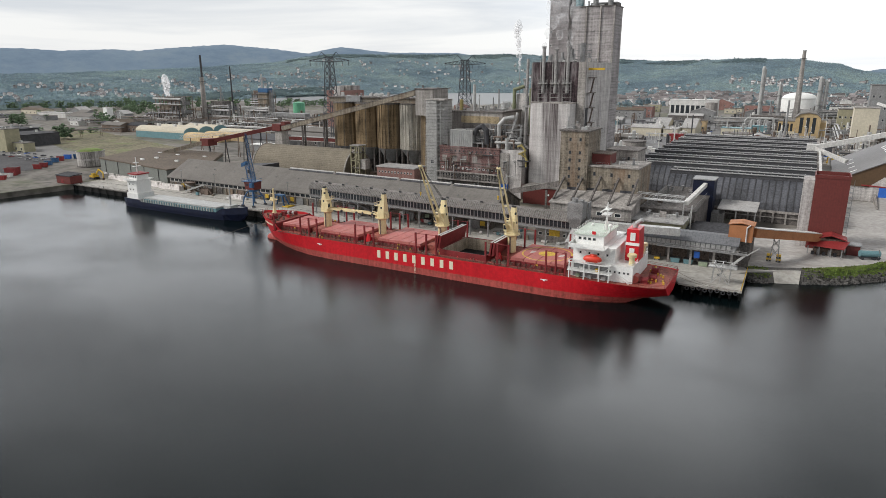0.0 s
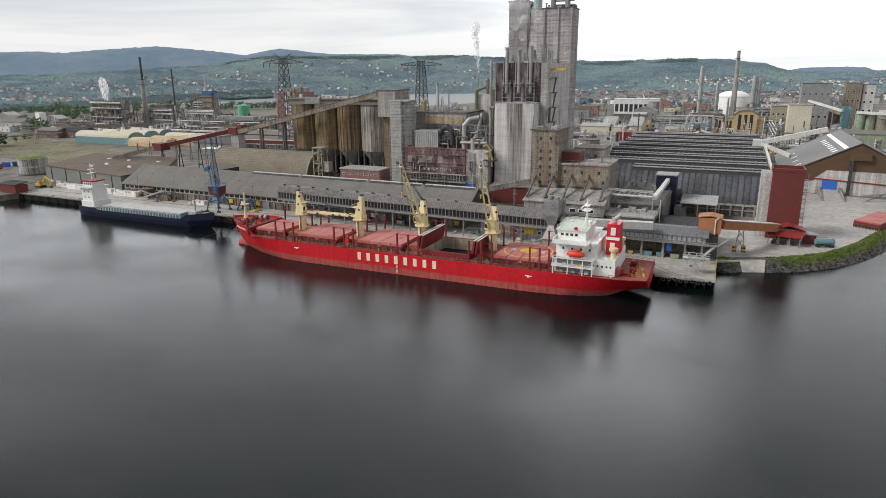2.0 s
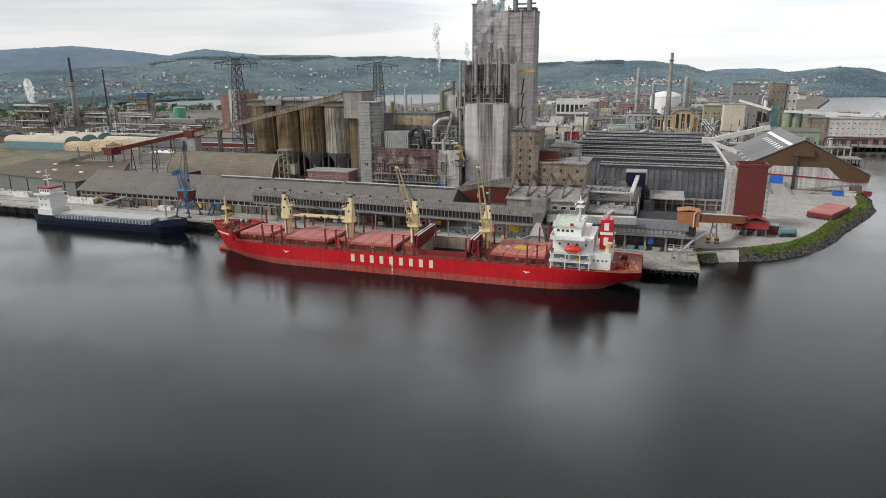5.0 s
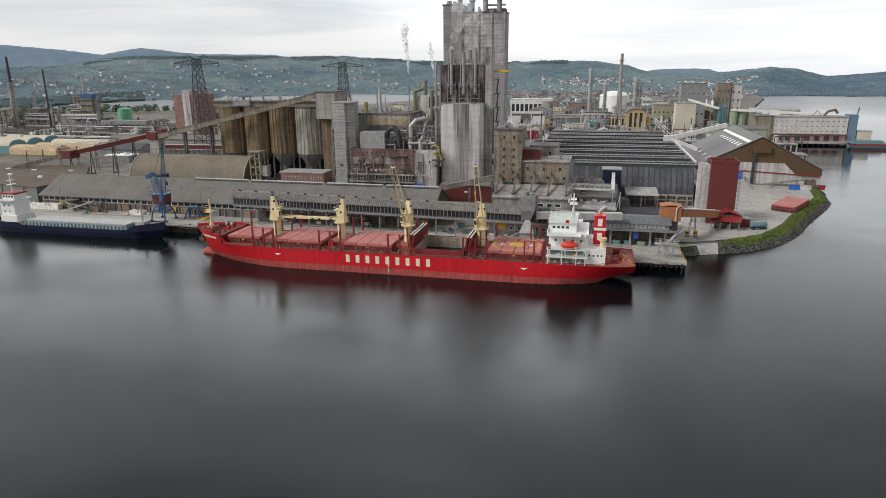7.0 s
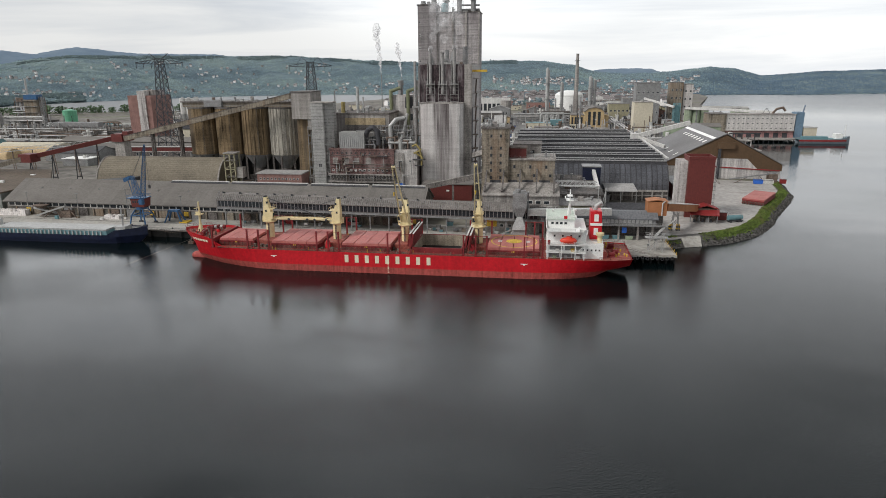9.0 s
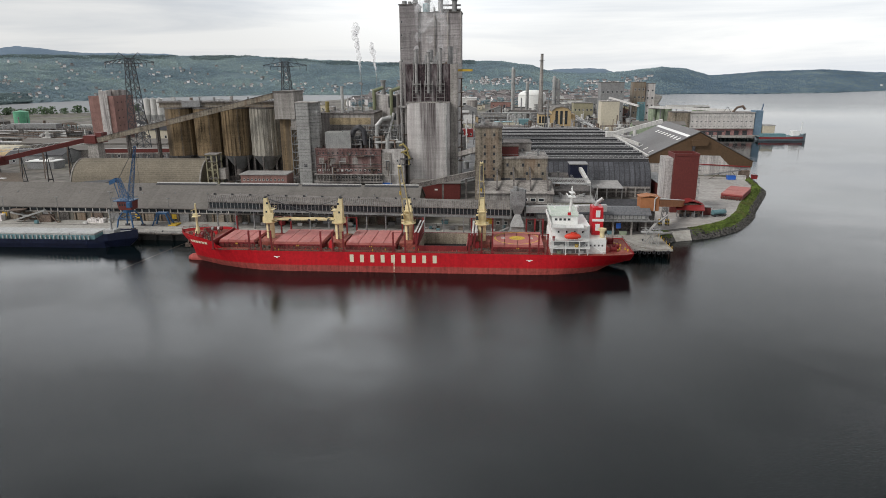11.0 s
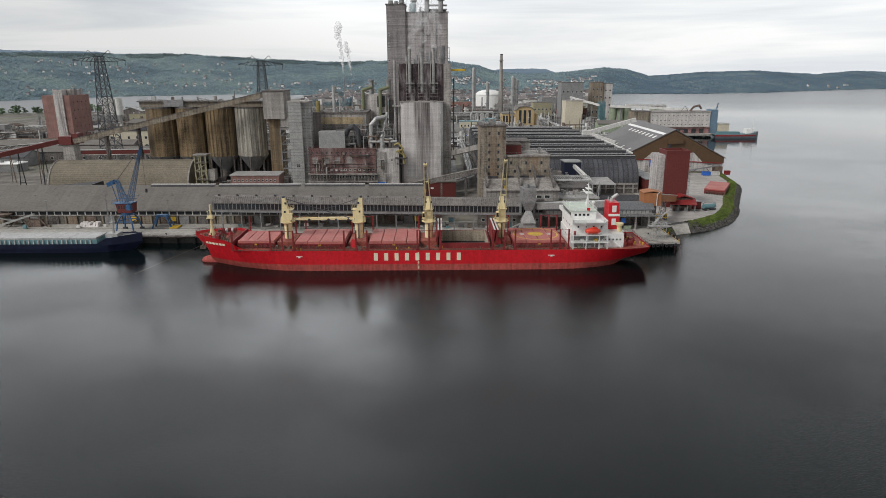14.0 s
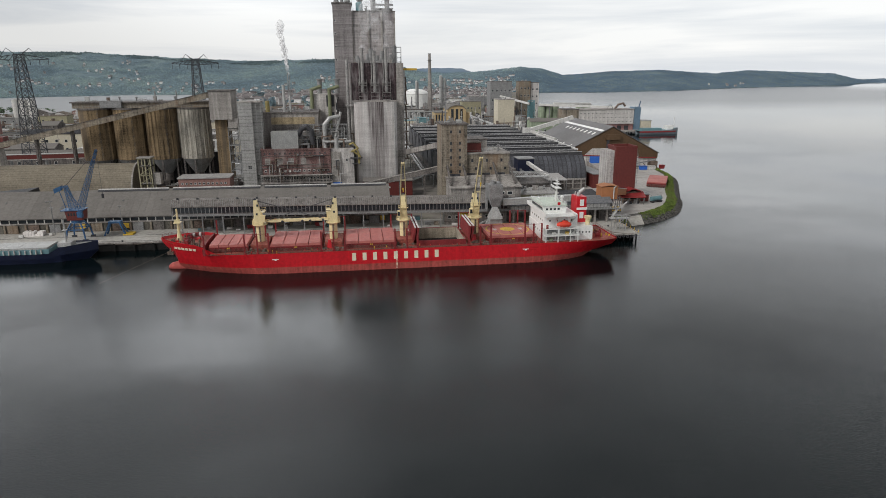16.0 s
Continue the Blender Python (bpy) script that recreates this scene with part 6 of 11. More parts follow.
def west_warehouse():
    w = thing("brown_roof_warehouse", "green-grey clad warehouse with a flat brown felt roof", "warehouse", (-380, 280, G))
    poly = [(-440, 283), (-350, 268), (-346.5, 300), (-376, 338), (-458, 337)]
    sub("body", Shape().prism(poly, G, 13.6), GREEN_CLAD, w)
    c = (-394, 304)
    lip = [(c[0] + (x - c[0]) * 1.012, c[1] + (y - c[1]) * 1.012) for x, y in poly]
    sub("roof", Shape().hexa([(x, y, 13.5) for x, y in lip], [(x, y, 14.2 + (y - 268) * 0.02) for x, y in lip]), ROOF_BROWN, w, "brown felt roof")
    for x, y in ((-420, 318), (-398, 316), (-372, 318), (-398, 298), (-372, 294), (-400, 288)):
        sub("skylight", Shape().box(x - 1.5, x + 1.5, y - 0.7, y + 0.7, 14.4, 15.7), WHITE, w, "white domed rooflight")
    for x in (-432, -414, -396, -378, -360):
        y = 268 - (x + 350) / 6.0 - 0.25
        sub("downpipe", Shape().tube((x, y, G), (x, y, 13.5), 0.18, 6), STEEL_DARK, w)
    for k in range(9):
        x = -436 + k * 9.6
        sub("plinth", Shape().box(x, x + 5, 268 - (x + 350) / 6.0 - 1.2, 268 - (x + 350) / 6.0 - 0.6, G, 4.9), CONC_PALE, w)
    d = thing("dark_lean_to", "dark sheet-clad shed between two warehouses", "shed", (-330, 305, G))
    sub("body", Shape().hexa([(-346, 298, G), (-300, 298, G), (-300, 316, G), (-346, 316, G)], [(-346, 298, 12), (-300, 298, 16), (-300, 316, 16), (-346, 316, 12)]), STEEL_DARK, d)
    t = thing("round_store", "round concrete store with a grassy flat roof", "tank", (-479, 301, G))
    sub("base", Shape().tube((-479, 301, G), (-479, 301, 4.4), 10.3, 28), CONC_DARK, t)
    sub("wall", Shape().tube((-479, 301, 4.4), (-479, 301, 8.8), 9.8, 28), STRIPED, t)
    sub("gap_band", Shape().tube((-479, 301, 8.8), (-479, 301, 10.2), 9.3, 28), CONC_PALE, t)
    sub("wall", Shape().tube((-479, 301, 10.2), (-479, 301, 14.8), 9.8, 28), STRIPED, t)
    sub("rim", Shape().tube((-479, 301, 14.8), (-479, 301, 15.4), 10.2, 28), CONC, t)
    sub("roof", Shape().tube((-479, 301, 15.4), (-479, 301, 16.6), 9.6, 28, 6), GRASS, t, "moss-grown roof")
    u = thing("concrete_bunker", "pale concrete bunker beside the round store", "bunker", (-474, 340, G))
    sub("body", Shape().hexa([(-486, 334, G), (-462, 332, G), (-462, 346, G), (-486, 348, G)], [(-484, 335, 10), (-464, 333, 8.5), (-464, 345, 9), (-484, 347, 10.5)]), CONC_PALE, u)


west_warehouse()


def curved_store():
    c = thing("curved_store", "long barrel-roofed store of weathered ribbed sheeting", "store", (-300, 350, G))
    pts = [(332 + 16 * (1 - math.cos(a)), 5 + 18.4 * math.sin(a)) for a in [i * math.pi / 2 / 9 for i in range(10)]]
    back = [(364 - (y - 332), z) for y, z in reversed(pts[:-1])]
    full = pts + back
    sub("vault", Shape().along_x([(332, G)] + full + [(364, G)], -341, -260), ROOF_CURVED, c, "brown-grey ribbed barrel roof")
    rib = Shape()
    for (y0, z0), (y1, z1) in zip(full, full[1:]):
        rib.beam((-341, y0, z0), (-341, y1, z1), 0.8, 0.7)
    r = sub("end_rib", rib, CONC, c)
    repeat(c, r, [(81, 0, 0)])
    s = Shape()
    for x0, x1, y0, y1 in ((-256, -249, 335, 342),):
        for z in (8, 13, 18, 23, 27.3):
            s.box(x0, x1, y0, y0 + 0.5, z - 0.4, z).box(x0, x1, y1 - 0.5, y1, z - 0.4, z).box(x0, x0 + 0.5, y0, y1, z - 0.4, z).box(x1 - 0.5, x1, y0, y1, z - 0.4, z)
        for x in (x0, (x0 + x1) / 2, x1 - 0.6):
            for y in (y0, y1 - 0.6):
                s.box(x, x + 0.6, y, y + 0.6, G, 27.5)
        for z in (3.5, 8, 13, 18):
            s.beam((x0, y0, z), (x1, y0, z + 4.5), 0.3, 0.3)
    f = thing("steel_elevator_tower", "open yellow-grey steel elevator tower", "steel tower", (-252, 338, G))
    sub("frame", s, OLIVE, f)
    for z in (12.7, 22.7):
        sub("floor_slab", Shape().box(-256, -249, 335, 342, z, z + 0.3), CONC, f)
    sub("roof_slab", Shape().box(-256.4, -248.6, 334.6, 342.4, 27.4, 27.9), CONC, f)
    sub("side_cabin", Shape().box(-248.9, -245, 336, 341, 12.6, 19), CONC, f)
    b = thing("brick_switch_house", "low red brick switch house with a flat pale roof", "brick building", (-222, 342, G))
    sub("wall", Shape().box(-235.5, -207.5, 335, 348, G, 15.4), BRICK, b)
    sub("roof", Shape().box(-236.0, -207.0, 334.5, 348.5, 15.4, 16.1), ROOF_PALE, b)
    for k in range(11):
        window(b, -233.4 + k * 2.35, 334.98, 12.0, 1.3, 1.2)


curved_store()


def silo_block():
    centres = [-288.8, -270.0, -251.2, -232.4]
    for i, cx in enumerate(centres):
        m = SILO if i < 3 else SILO_PALE
        t = thing("concrete_silo", "tall weathered concrete silo with a conical hopper" if i == 3 else "tall brown-streaked concrete silo with a conical hopper", "silo", (cx, 376, G), "row of silos")
        n = 10 if i < 2 else 20
        sub("shaft", Shape().tube((cx, 376, 22.5), (cx, 376, 52), 9.35, n), m, t)
        sub("cap_band", Shape().tube((cx, 376, 52), (cx, 376, 53.0), 9.6, n), CONC_DARK, t)
        sub("hopper", Shape().tube((cx, 376, 13.4), (cx, 376, 22.5), 3.0, n, 9.2), STEEL_GREY, t, "dark grey conical hopper")
        sub("outlet", Shape().tube((cx, 376, 9), (cx, 376, 13.4), 3.0, n), CONC_DARK, t)
        for k in range(6):
            a = k * math.pi / 3 + 0.5
            sub("leg", Shape().box(cx + 8.4 * math.cos(a) - 0.5, cx + 8.4 * math.cos(a) + 0.5, 376 + 8.4 * math.sin(a) - 0.5, 376 + 8.4 * math.sin(a) + 0.5, G, 22.6), CONC_DARK, t)
        if i >= 2:
            rb = Shape()
            for k in range(12):
                a = -math.pi + k * math.pi / 11
                rb.box(cx + 9.4 * math.cos(a) - 0.2, cx + 9.4 * math.cos(a) + 0.2, 376 + 9.4 * math.sin(a) - 0.2, 376 + 9.4 * math.sin(a) + 0.2, 22.6, 52)
            sub("rib", rb, m, t)
    g = thing("silo_top_gallery", "long flat-roofed gallery along the tops of the silos", "gallery", (-260, 376, 53))
    sub("body", Shape().box(-299, -222, 370, 384, 53.0, 56.0), CONC_BROWN, g)
    sub("roof", Shape().box(-300, -221, 369, 385, 56.0, 56.7), CONC_DARK, g)
    # added black sheet supplies the shade behind the hoppers
    sub("rear_wall", Shape().box(-299, -222, 388, 389, G, 24), ROOF_BLACK, g)
    sub("end_box", Shape().box(-283, -271, 367.8, 370, 53.2, 57.4), STEEL_GREY, g)
    r = Shape()
    for k in range(27):
        r.tube((-298 + k * 2.9, 367.2, 53), (-298 + k * 2.9, 367.2, 54.2), 0.06, 4)
    r.tube((-298, 367.2, 54.2), (-222, 367.2, 54.2), 0.07, 4)
    sub("railing", r, STEEL_GREY, g)
    h = thing("silo_elevator_tower", "pale concrete elevator head tower with a tall silo shaft", "tower", (-213, 364, G))
    sub("head", Shape().box(-219, -206.5, 356, 376, 46.5, 62.6), CONC, h)
    sub("head_roof", Shape().box(-219.4, -206.1, 355.6, 376.4, 62.6, 63.2), CONC_DARK, h)
    sub("shaft", Shape().box(-217.5, -210.5, 360, 374, G, 46.5), SILO, h)
    sub("side_box", Shape().box(-209.5, -203.5, 357, 364, 40, 47), CONC, h)
    s = Shape()
    for z in range(6, 42, 5):
        s.box(-210, -204, 357, 357.4, z, z + 0.4).box(-210, -204, 362.6, 363, z, z + 0.4).beam((-210, 357.2, z), (-204, 357.2, z + 5), 0.25, 0.25)
    for x in (-210, -204.4):
        for y in (357, 362.6):
            s.box(x, x + 0.4, y, y + 0.4, G, 42)
    sub("stair_frame", s, STEEL_GREY, h)
    t = thing("stair_tower", "tall concrete stair tower wrapped in scaffolding", "tower", (-194, 342, G))
    sub("shaft", Shape().box(-200, -192.8, 337, 347, G, 57), NETTING, t)
    sub("cap", Shape().box(-200.3, -187.5, 336.7, 347.3, 57, 57.7), CONC, t)
    sub("rear_shaft", Shape().box(-192.8, -187.8, 341.5, 347, G, 57), NETTING, t)
    s = Shape()
    for k, z in enumerate(np.arange(4, 57, 2.65)):
        s.box(-192.7, -187.6, 337.2, 337.35, z, z + 0.15).box(-187.8, -187.6, 337.2, 341.4, z, z + 0.15)
        a, b = ((-192.4, 337.6, z), (-188, 337.6, z + 2.6)) if k % 2 else ((-188, 337.6, z), (-192.4, 337.6, z + 2.6))
        s.beam(a, b, 0.5, 0.12)
        s.box(-200.6, -192.6, 336.5, 336.6, z + 1, z + 1.1)
    for x in (-192.6, -190.2, -187.8):
        s.box(x, x + 0.16, 337.1, 337.3, G, 57.5)
    for x in np.arange(-200.5, -192.5, 1.55):
        s.box(x, x + 0.1, 336.5, 336.6, G, 57.5)
    sub("scaffold", s, STEEL_PALE, t, "pale scaffold tubes and stair flights")
    sub("vent_box", Shape().box(-196.8, -195.0, 336.8, 337.0, 20, 21.6), STEEL_DARK, t)


silo_block()


def conveyors():
    c = thing("silo_conveyor", "long enclosed concrete conveyor rising to the silo head", "conveyor", (-339, 366, 30))
    sub("bridge", Shape().beam((-338, 362.5, 33.0), (-219, 357.5, 60.5), 3.2, 3.0), CONC_BROWN, c)
    rr = Shape().beam((-338, 362.5, 34.7), (-219, 357.5, 62.2), 3.6, 0.3)
    sub("bridge_roof", rr, CONC_DARK, c)
    for x in (-318, -298):
        z = 33 + (x + 338) * 0.2311
        sub("trestle", Shape().box(x - 0.5, x + 0.5, 360.5, 361.5, G, z - 1.4).box(x - 0.5, x + 0.5, 363.2, 364.2, G, z - 1.4).beam((x, 361, G), (x, 364, z - 2), 0.4, 0.4), CONC_DARK, c)
    t = thing("transfer_tower", "concrete transfer tower with a dark red sheet-clad head", "tower", (-342, 366, G))
    sub("shaft", Shape().hexa([(-347, 361, G), (-338, 361, G), (-338, 371, G), (-347, 371, G)], [(-345.5, 362, 31), (-339, 362, 31), (-339, 368.5, 31), (-345.5, 368.5, 31)]), CONC, t)
    sub("head", Shape().box(-347.2, -339.4, 361, 369, 31, 36.0), CLAD_RED, t)
    sub("head", Shape().box(-339.4, -335.5, 361.8, 368.4, 31.5, 37.8), CLAD_RED, t)
    r = thing("red_conveyor", "long dark red enclosed conveyor bridge", "conveyor", (-390, 345, 20))
    sub("bridge", Shape().beam((-345, 364, 33.6), (-388, 339.5, 23.6), 3.0, 2.8), CLAD_RED, r)
    sub("transfer_house", Shape().box(-394, -385.5, 333.5, 342, 20.4, 25.6), CLAD_RED, r)
    sub("lower_bridge", Shape().beam((-391, 336, 23.0), (-421, 322, 14.6), 3.4, 2.8), CONC_BROWN, r)
    for x, y in ((-390, 338.5), (-379, 344.6), (-367, 351.5), (-356, 357.7)):
        z = 33.6 + (x + 345) * 0.2326
        sub("trestle", Shape().beam((x - 1.5, y - 1, G), (x, y, z - 1.2), 0.5, 0.5).beam((x + 1.5, y + 1, G), (x, y, z - 1.2), 0.5, 0.5).box(x - 1.2, x + 1.2, y - 0.3, y + 0.3, 9, 9.5), STEEL_DARK, r)
    b = thing("red_bridge", "dark red level conveyor bridge behind the curved store", "conveyor", (-318, 388, 26))
    sub("bridge", Shape().beam((-353, 386, 23.4), (-297, 387, 23.8), 3.2, 2.5), CLAD_RED, b)
    sub("bridge_roof", Shape().beam((-353, 386, 24.85), (-297, 387, 25.25), 3.6, 0.3), ROOF_PALE, b)
    sub("bridge_floor", Shape().beam((-353, 386, 21.8), (-297, 387, 22.2), 3.5, 0.5), CONC_PALE, b)
    for x in (-345, -325, -306):
        sub("trestle", Shape().box(x - 0.5, x + 0.5, 385.5, 387.5, G, 21.6), STEEL_GREY, b)
    p = thing("pale_conveyor", "pale lattice conveyor on steel trestles", "conveyor", (-450, 400, 14))
    s = Shape()
    a, e = Vector((-532, 427, 11)), Vector((-350, 374, 30))
    s.beam(a, e, 2.6, 0.4).beam(a + Vector((0, 0, 2.4)), e + Vector((0, 0, 2.4)), 2.6, 0.3)
    for k in range(34):
        q, w = a.lerp(e, k / 34), a.lerp(e, (k + 1) / 34)
        s.beam(q, w + Vector((0, 0, 2.4)), 0.2, 0.2)
    sub("bridge", s, STEEL_PALE, p)
    for k in range(1, 8):
        q = a.lerp(e, k / 8)
        sub("trestle", Shape().beam((q.x - 1.2, q.y, G), q, 0.4, 0.4).beam((q.x + 1.2, q.y, G), q, 0.4, 0.4), STEEL_RUST, p)


conveyors()


def process_hall():
    p = thing("process_hall", "stained purple brick process hall with pipework on its roof", "factory building", (-170, 342, G))
    sub("wall", Shape().box(-188.8, -150.2, 334, 352, 16.5, 30.6), PURPLE, p, "purple-red stained brick walls")
    sub("parapet", Shape().box(-189.2, -150.0, 333.6, 334.4, 30.6, 31.4).box(-189.2, -188.4, 334.4, 352, 30.6, 31.4), PURPLE, p)
    sub("base", Shape().box(-188.8, -150.2, 335.5, 352, G, 16.5), CONC_DARK, p)
    sub("ledge", Shape().box(-190, -149.5, 332.6, 335.5, 16.0, 16.6).box(-190, -149.5, 332.4, 335.5, 11.6, 12.2), CONC, p)
    s = Shape()
    for k in range(21):
        s.box(-188.5 + k * 1.85, -188.2 + k * 1.85, 332.6, 332.9, 12.2, 16.0)
    s.box(-189, -150, 332.6, 332.75, 13.4, 13.55)
    sub("gallery_post", s, CONC, p)
    for k in range(19):
        window(p, -187.2 + k * 1.95, 335.45, 13.6, 1.2, 1.4)
    for k in range(14):
        window(p, -187 + k * 2.7, 333.96, 18.2, 1.3, 1.1)
    for x in (-185.5, -178.8, -172.6, -165.6):
        window(p, x, 333.96, 23.0, 1.9, 2.6, frame_mat=CONC)
        sub("window_surround", Shape().box(x - 1.5, x + 1.5, 333.8, 333.97, 22.5, 26.0), CONC, p)
    for z in (20.4, 22.0, 27.2):
        sub("string_course", Shape().box(-189.0, -150.0, 333.7, 333.98, z, z + 0.3), CONC_DARK, p)
    for k in range(13):
        sub("vent_hole", Shape().box(-187.3 + k * 2.8, -186.5 + k * 2.8, 333.9, 333.99, 28.2, 29.2), STEEL_DARK, p, "small dark vent opening")
    for x, z, wd in ((-186.8, 22.4, 3.4), (-178, 22.4, 9.0), (-165, 26.6, 5.0), (-156.5, 19.6, 4.5)):
        sub("balcony", Shape().box(x, x + wd, 332.5, 334, z, z + 0.2), STEEL_RUST, p)
        sub("balcony_rail", Shape().box(x, x + wd, 332.5, 332.56, z + 1.0, z + 1.1).box(x, x + wd, 332.5, 332.56, z + 0.5, z + 0.56), STEEL_RUST, p)
    # bays are dark flat panels, their inner shade given by the colour
    for k in range(9):
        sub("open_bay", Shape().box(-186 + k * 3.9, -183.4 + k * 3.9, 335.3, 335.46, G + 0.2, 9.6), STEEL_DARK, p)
    sub("blue_door", Shape().box(-149.8, -144.4, 333.6, 333.9, G, 11.5), BLUE_BRIGHT, p, "bright blue tarpaulin")
    sub("balcony", Shape().box(-187.5, -184, 332.6, 334, 22.2, 22.5), STEEL_DARK, p)
    sub("balcony", Shape().box(-160, -154, 332.6, 334, 27.0, 27.3), STEEL_DARK, p)
    q = thing("concrete_wing", "white-streaked concrete wing beside the prilling tower", "factory building", (-142, 342, G))
    sub("wall", Shape().box(-150.0, -137, 335.0, 352, G, 30.8), CONC_PALE, q)
    sub("patch", Shape().box(-150.1, -144.6, 334.4, 335.0, 5, 29), CONC, q)
    window(q, -141, 334.98, 23.5, 1.0, 1.2)
    h = thing("rear_process_hall", "tall concrete process hall with an ochre stained band", "factory building", (-174, 365, G))
    sub("wall", Shape().box(-191.5, -157, 352.2, 380, G, 49.6), CONC, h)
    sub("roof", Shape().box(-192, -156.5, 351.8, 380.4, 49.6, 50.6), CONC_DARK, h)
    sub("band", Shape().box(-184, -159, 351.9, 352.2, 43.6, 47.6), TAN_BAND, h, "ochre stained wall band")
    sub("soot_band", Shape().box(-184, -159, 351.95, 352.2, 39.6, 43.4), CONC_DARK, h)
    st = Shape().tube((-176, 353.4, 32), (-176, 353.4, 66), 0.9, 10).tube((-172.6, 353.2, 46), (-172.6, 353.2, 60), 0.45, 8)
    sub("stack", st, STEEL_PALE, h)
    sub("yellow_tank", Shape().tube((-186, 356, 50.6), (-186, 356, 57), 1.2, 10), PIPE_YELLOW, h)
    bx = thing("ribbed_plant_box", "pale ribbed sheet-metal plant box on the hall roof", "plant housing", (-175, 340, 31))
    s = Shape().box(-183, -168.2, 335.5, 345, 30.7, 40.6)
    sub("box", s, STEEL_PALE, bx)
    r = sub("rib", Shape().box(-182.8, -182.4, 335.2, 335.5, 30.8, 40.4), STEEL_PALE, bx)
    repeat(bx, r, [(1.2 * i, 0, 0) for i in range(1, 13)])
    t = thing("pipe_tower", "concrete tower with thick olive-green pipes down its face", "tower", (-154, 388, G))
    sub("shaft", Shape().box(-160.5, -147, 381, 396, G, 60), CONC_PALE, t)
    for x in (-161.5, -150.5):
        sub("olive_pipe", Shape().path([(x, 380, 36), (x, 380, 62.5), (x + 6, 381, 64.5)], 1.1, 10), PIPE_OLIVE, t)
        sub("vent_pipe", Shape().tube((x + 5, 386, 60), (x + 5, 386, 68), 1.5, 10).tube((x + 5, 386, 68), (x + 5, 386, 69), 2.1, 10), STEEL_GREY, t)
    # opening drawn as a flat dark panel
    sub("dark_opening", Shape().box(-152.6, -147.6, 380.7, 381, 52, 59), STEEL_DARK, t)
    window(t, -148.6, 380.98, 44, 2, 4.6)
    window(t, -148.6, 380.98, 37, 2.4, 2.2)
    # pipework field on the roofs
    pw = thing("roof_pipework", "tangle of silver pipes, ducts and vessels on the plant roof", "pipework", (-158, 345, 31))
    rng = np.random.RandomState(77)
    for k in range(46):
        x, y = rng.uniform(-167, -140), rng.uniform(335.6, 350)
        z = 31
        h2 = rng.uniform(2, 12)
        d = rng.choice([-1, 1])
        e = (x + d * rng.uniform(3, 8), y + rng.uniform(-2, 2))
        sub("pipe", Shape().path([(x, y, z), (x, y, z + h2), (e[0], e[1], z + h2), (e[0], e[1], z + h2 - rng.uniform(1, 6))], rng.uniform(0.15, 0.55), 8), (PIPE, STEEL_PALE, STEEL_GREY, STEEL_DARK, STEEL_RUST)[k % 5], pw)
    sub("duct_bend", Shape().path([(-168, 338, 38), (-166, 338, 42), (-163, 338, 43.2), (-160.5, 338, 41), (-160, 338, 33)], 1.4, 12), STEEL_DARK, pw, "dark bent exhaust duct")
    sub("duct_bend", Shape().path([(-153, 339, 31), (-153, 339, 44), (-150, 340, 47.5), (-145, 342, 48.5)], 1.2, 12), STEEL_PALE, pw)
    sub("cyclone_leg", Shape().tube((-146.5, 336.5, 29), (-146.5, 336.5, 37), 1.4, 12).tube((-154, 336.2, 34.6), (-138, 336.2, 34.8), 0.8, 10), STEEL_PALE, pw)
    sub("slant_pipe", Shape().tube((-148, 341, 33), (-143.5, 343, 51), 0.8, 10), STEEL_PALE, pw)
    for k in range(5):
        x = -165 + k * 5.2
        sub("vessel", Shape().tube((x, 349, 31), (x, 349, 37 + (k % 3)), 1.8, 12), STEEL_GREY, pw)
    for y in (341, 347):
        post = sub("rack_post", Shape().box(-166, -165.7, y, y + 0.3, 31, 44), STEEL_GREY, pw)
        repeat(pw, post, [(3.2 * k, 0, 0) for k in range(1, 9)])
        rail = sub("rack_rail", Shape().box(-166, -139, y + 0.05, y + 0.25, 34, 34.3), STEEL_GREY, pw)
        repeat(pw, rail, [(0, 0, z) for z in (3.5, 7, 9.7)])
    yp = thing("yellow_pipework", "cluster of bent yellow gas pipes on the wall", "pipework", (-136, 336, 28))
    sub("pipe", Shape().path([(-139.5, 334.5, 33), (-137, 334.0, 34), (-134.5, 334, 31), (-137, 334, 29), (-134, 334, 27), (-134, 334, 22)], 0.55, 8), PIPE_YELLOW, yp)
    sub("pipe", Shape().path([(-138.5, 334, 29), (-135, 333.5, 30.5), (-133, 333.6, 25)], 0.5, 8), PIPE_YELLOW, yp)
    sub("bracket", Shape().box(-139, -132, 332.8, 336, 25.2, 25.7).box(-138, -133, 333.5, 336, 21.8, 22.2), STEEL_DARK, yp)


process_hall()


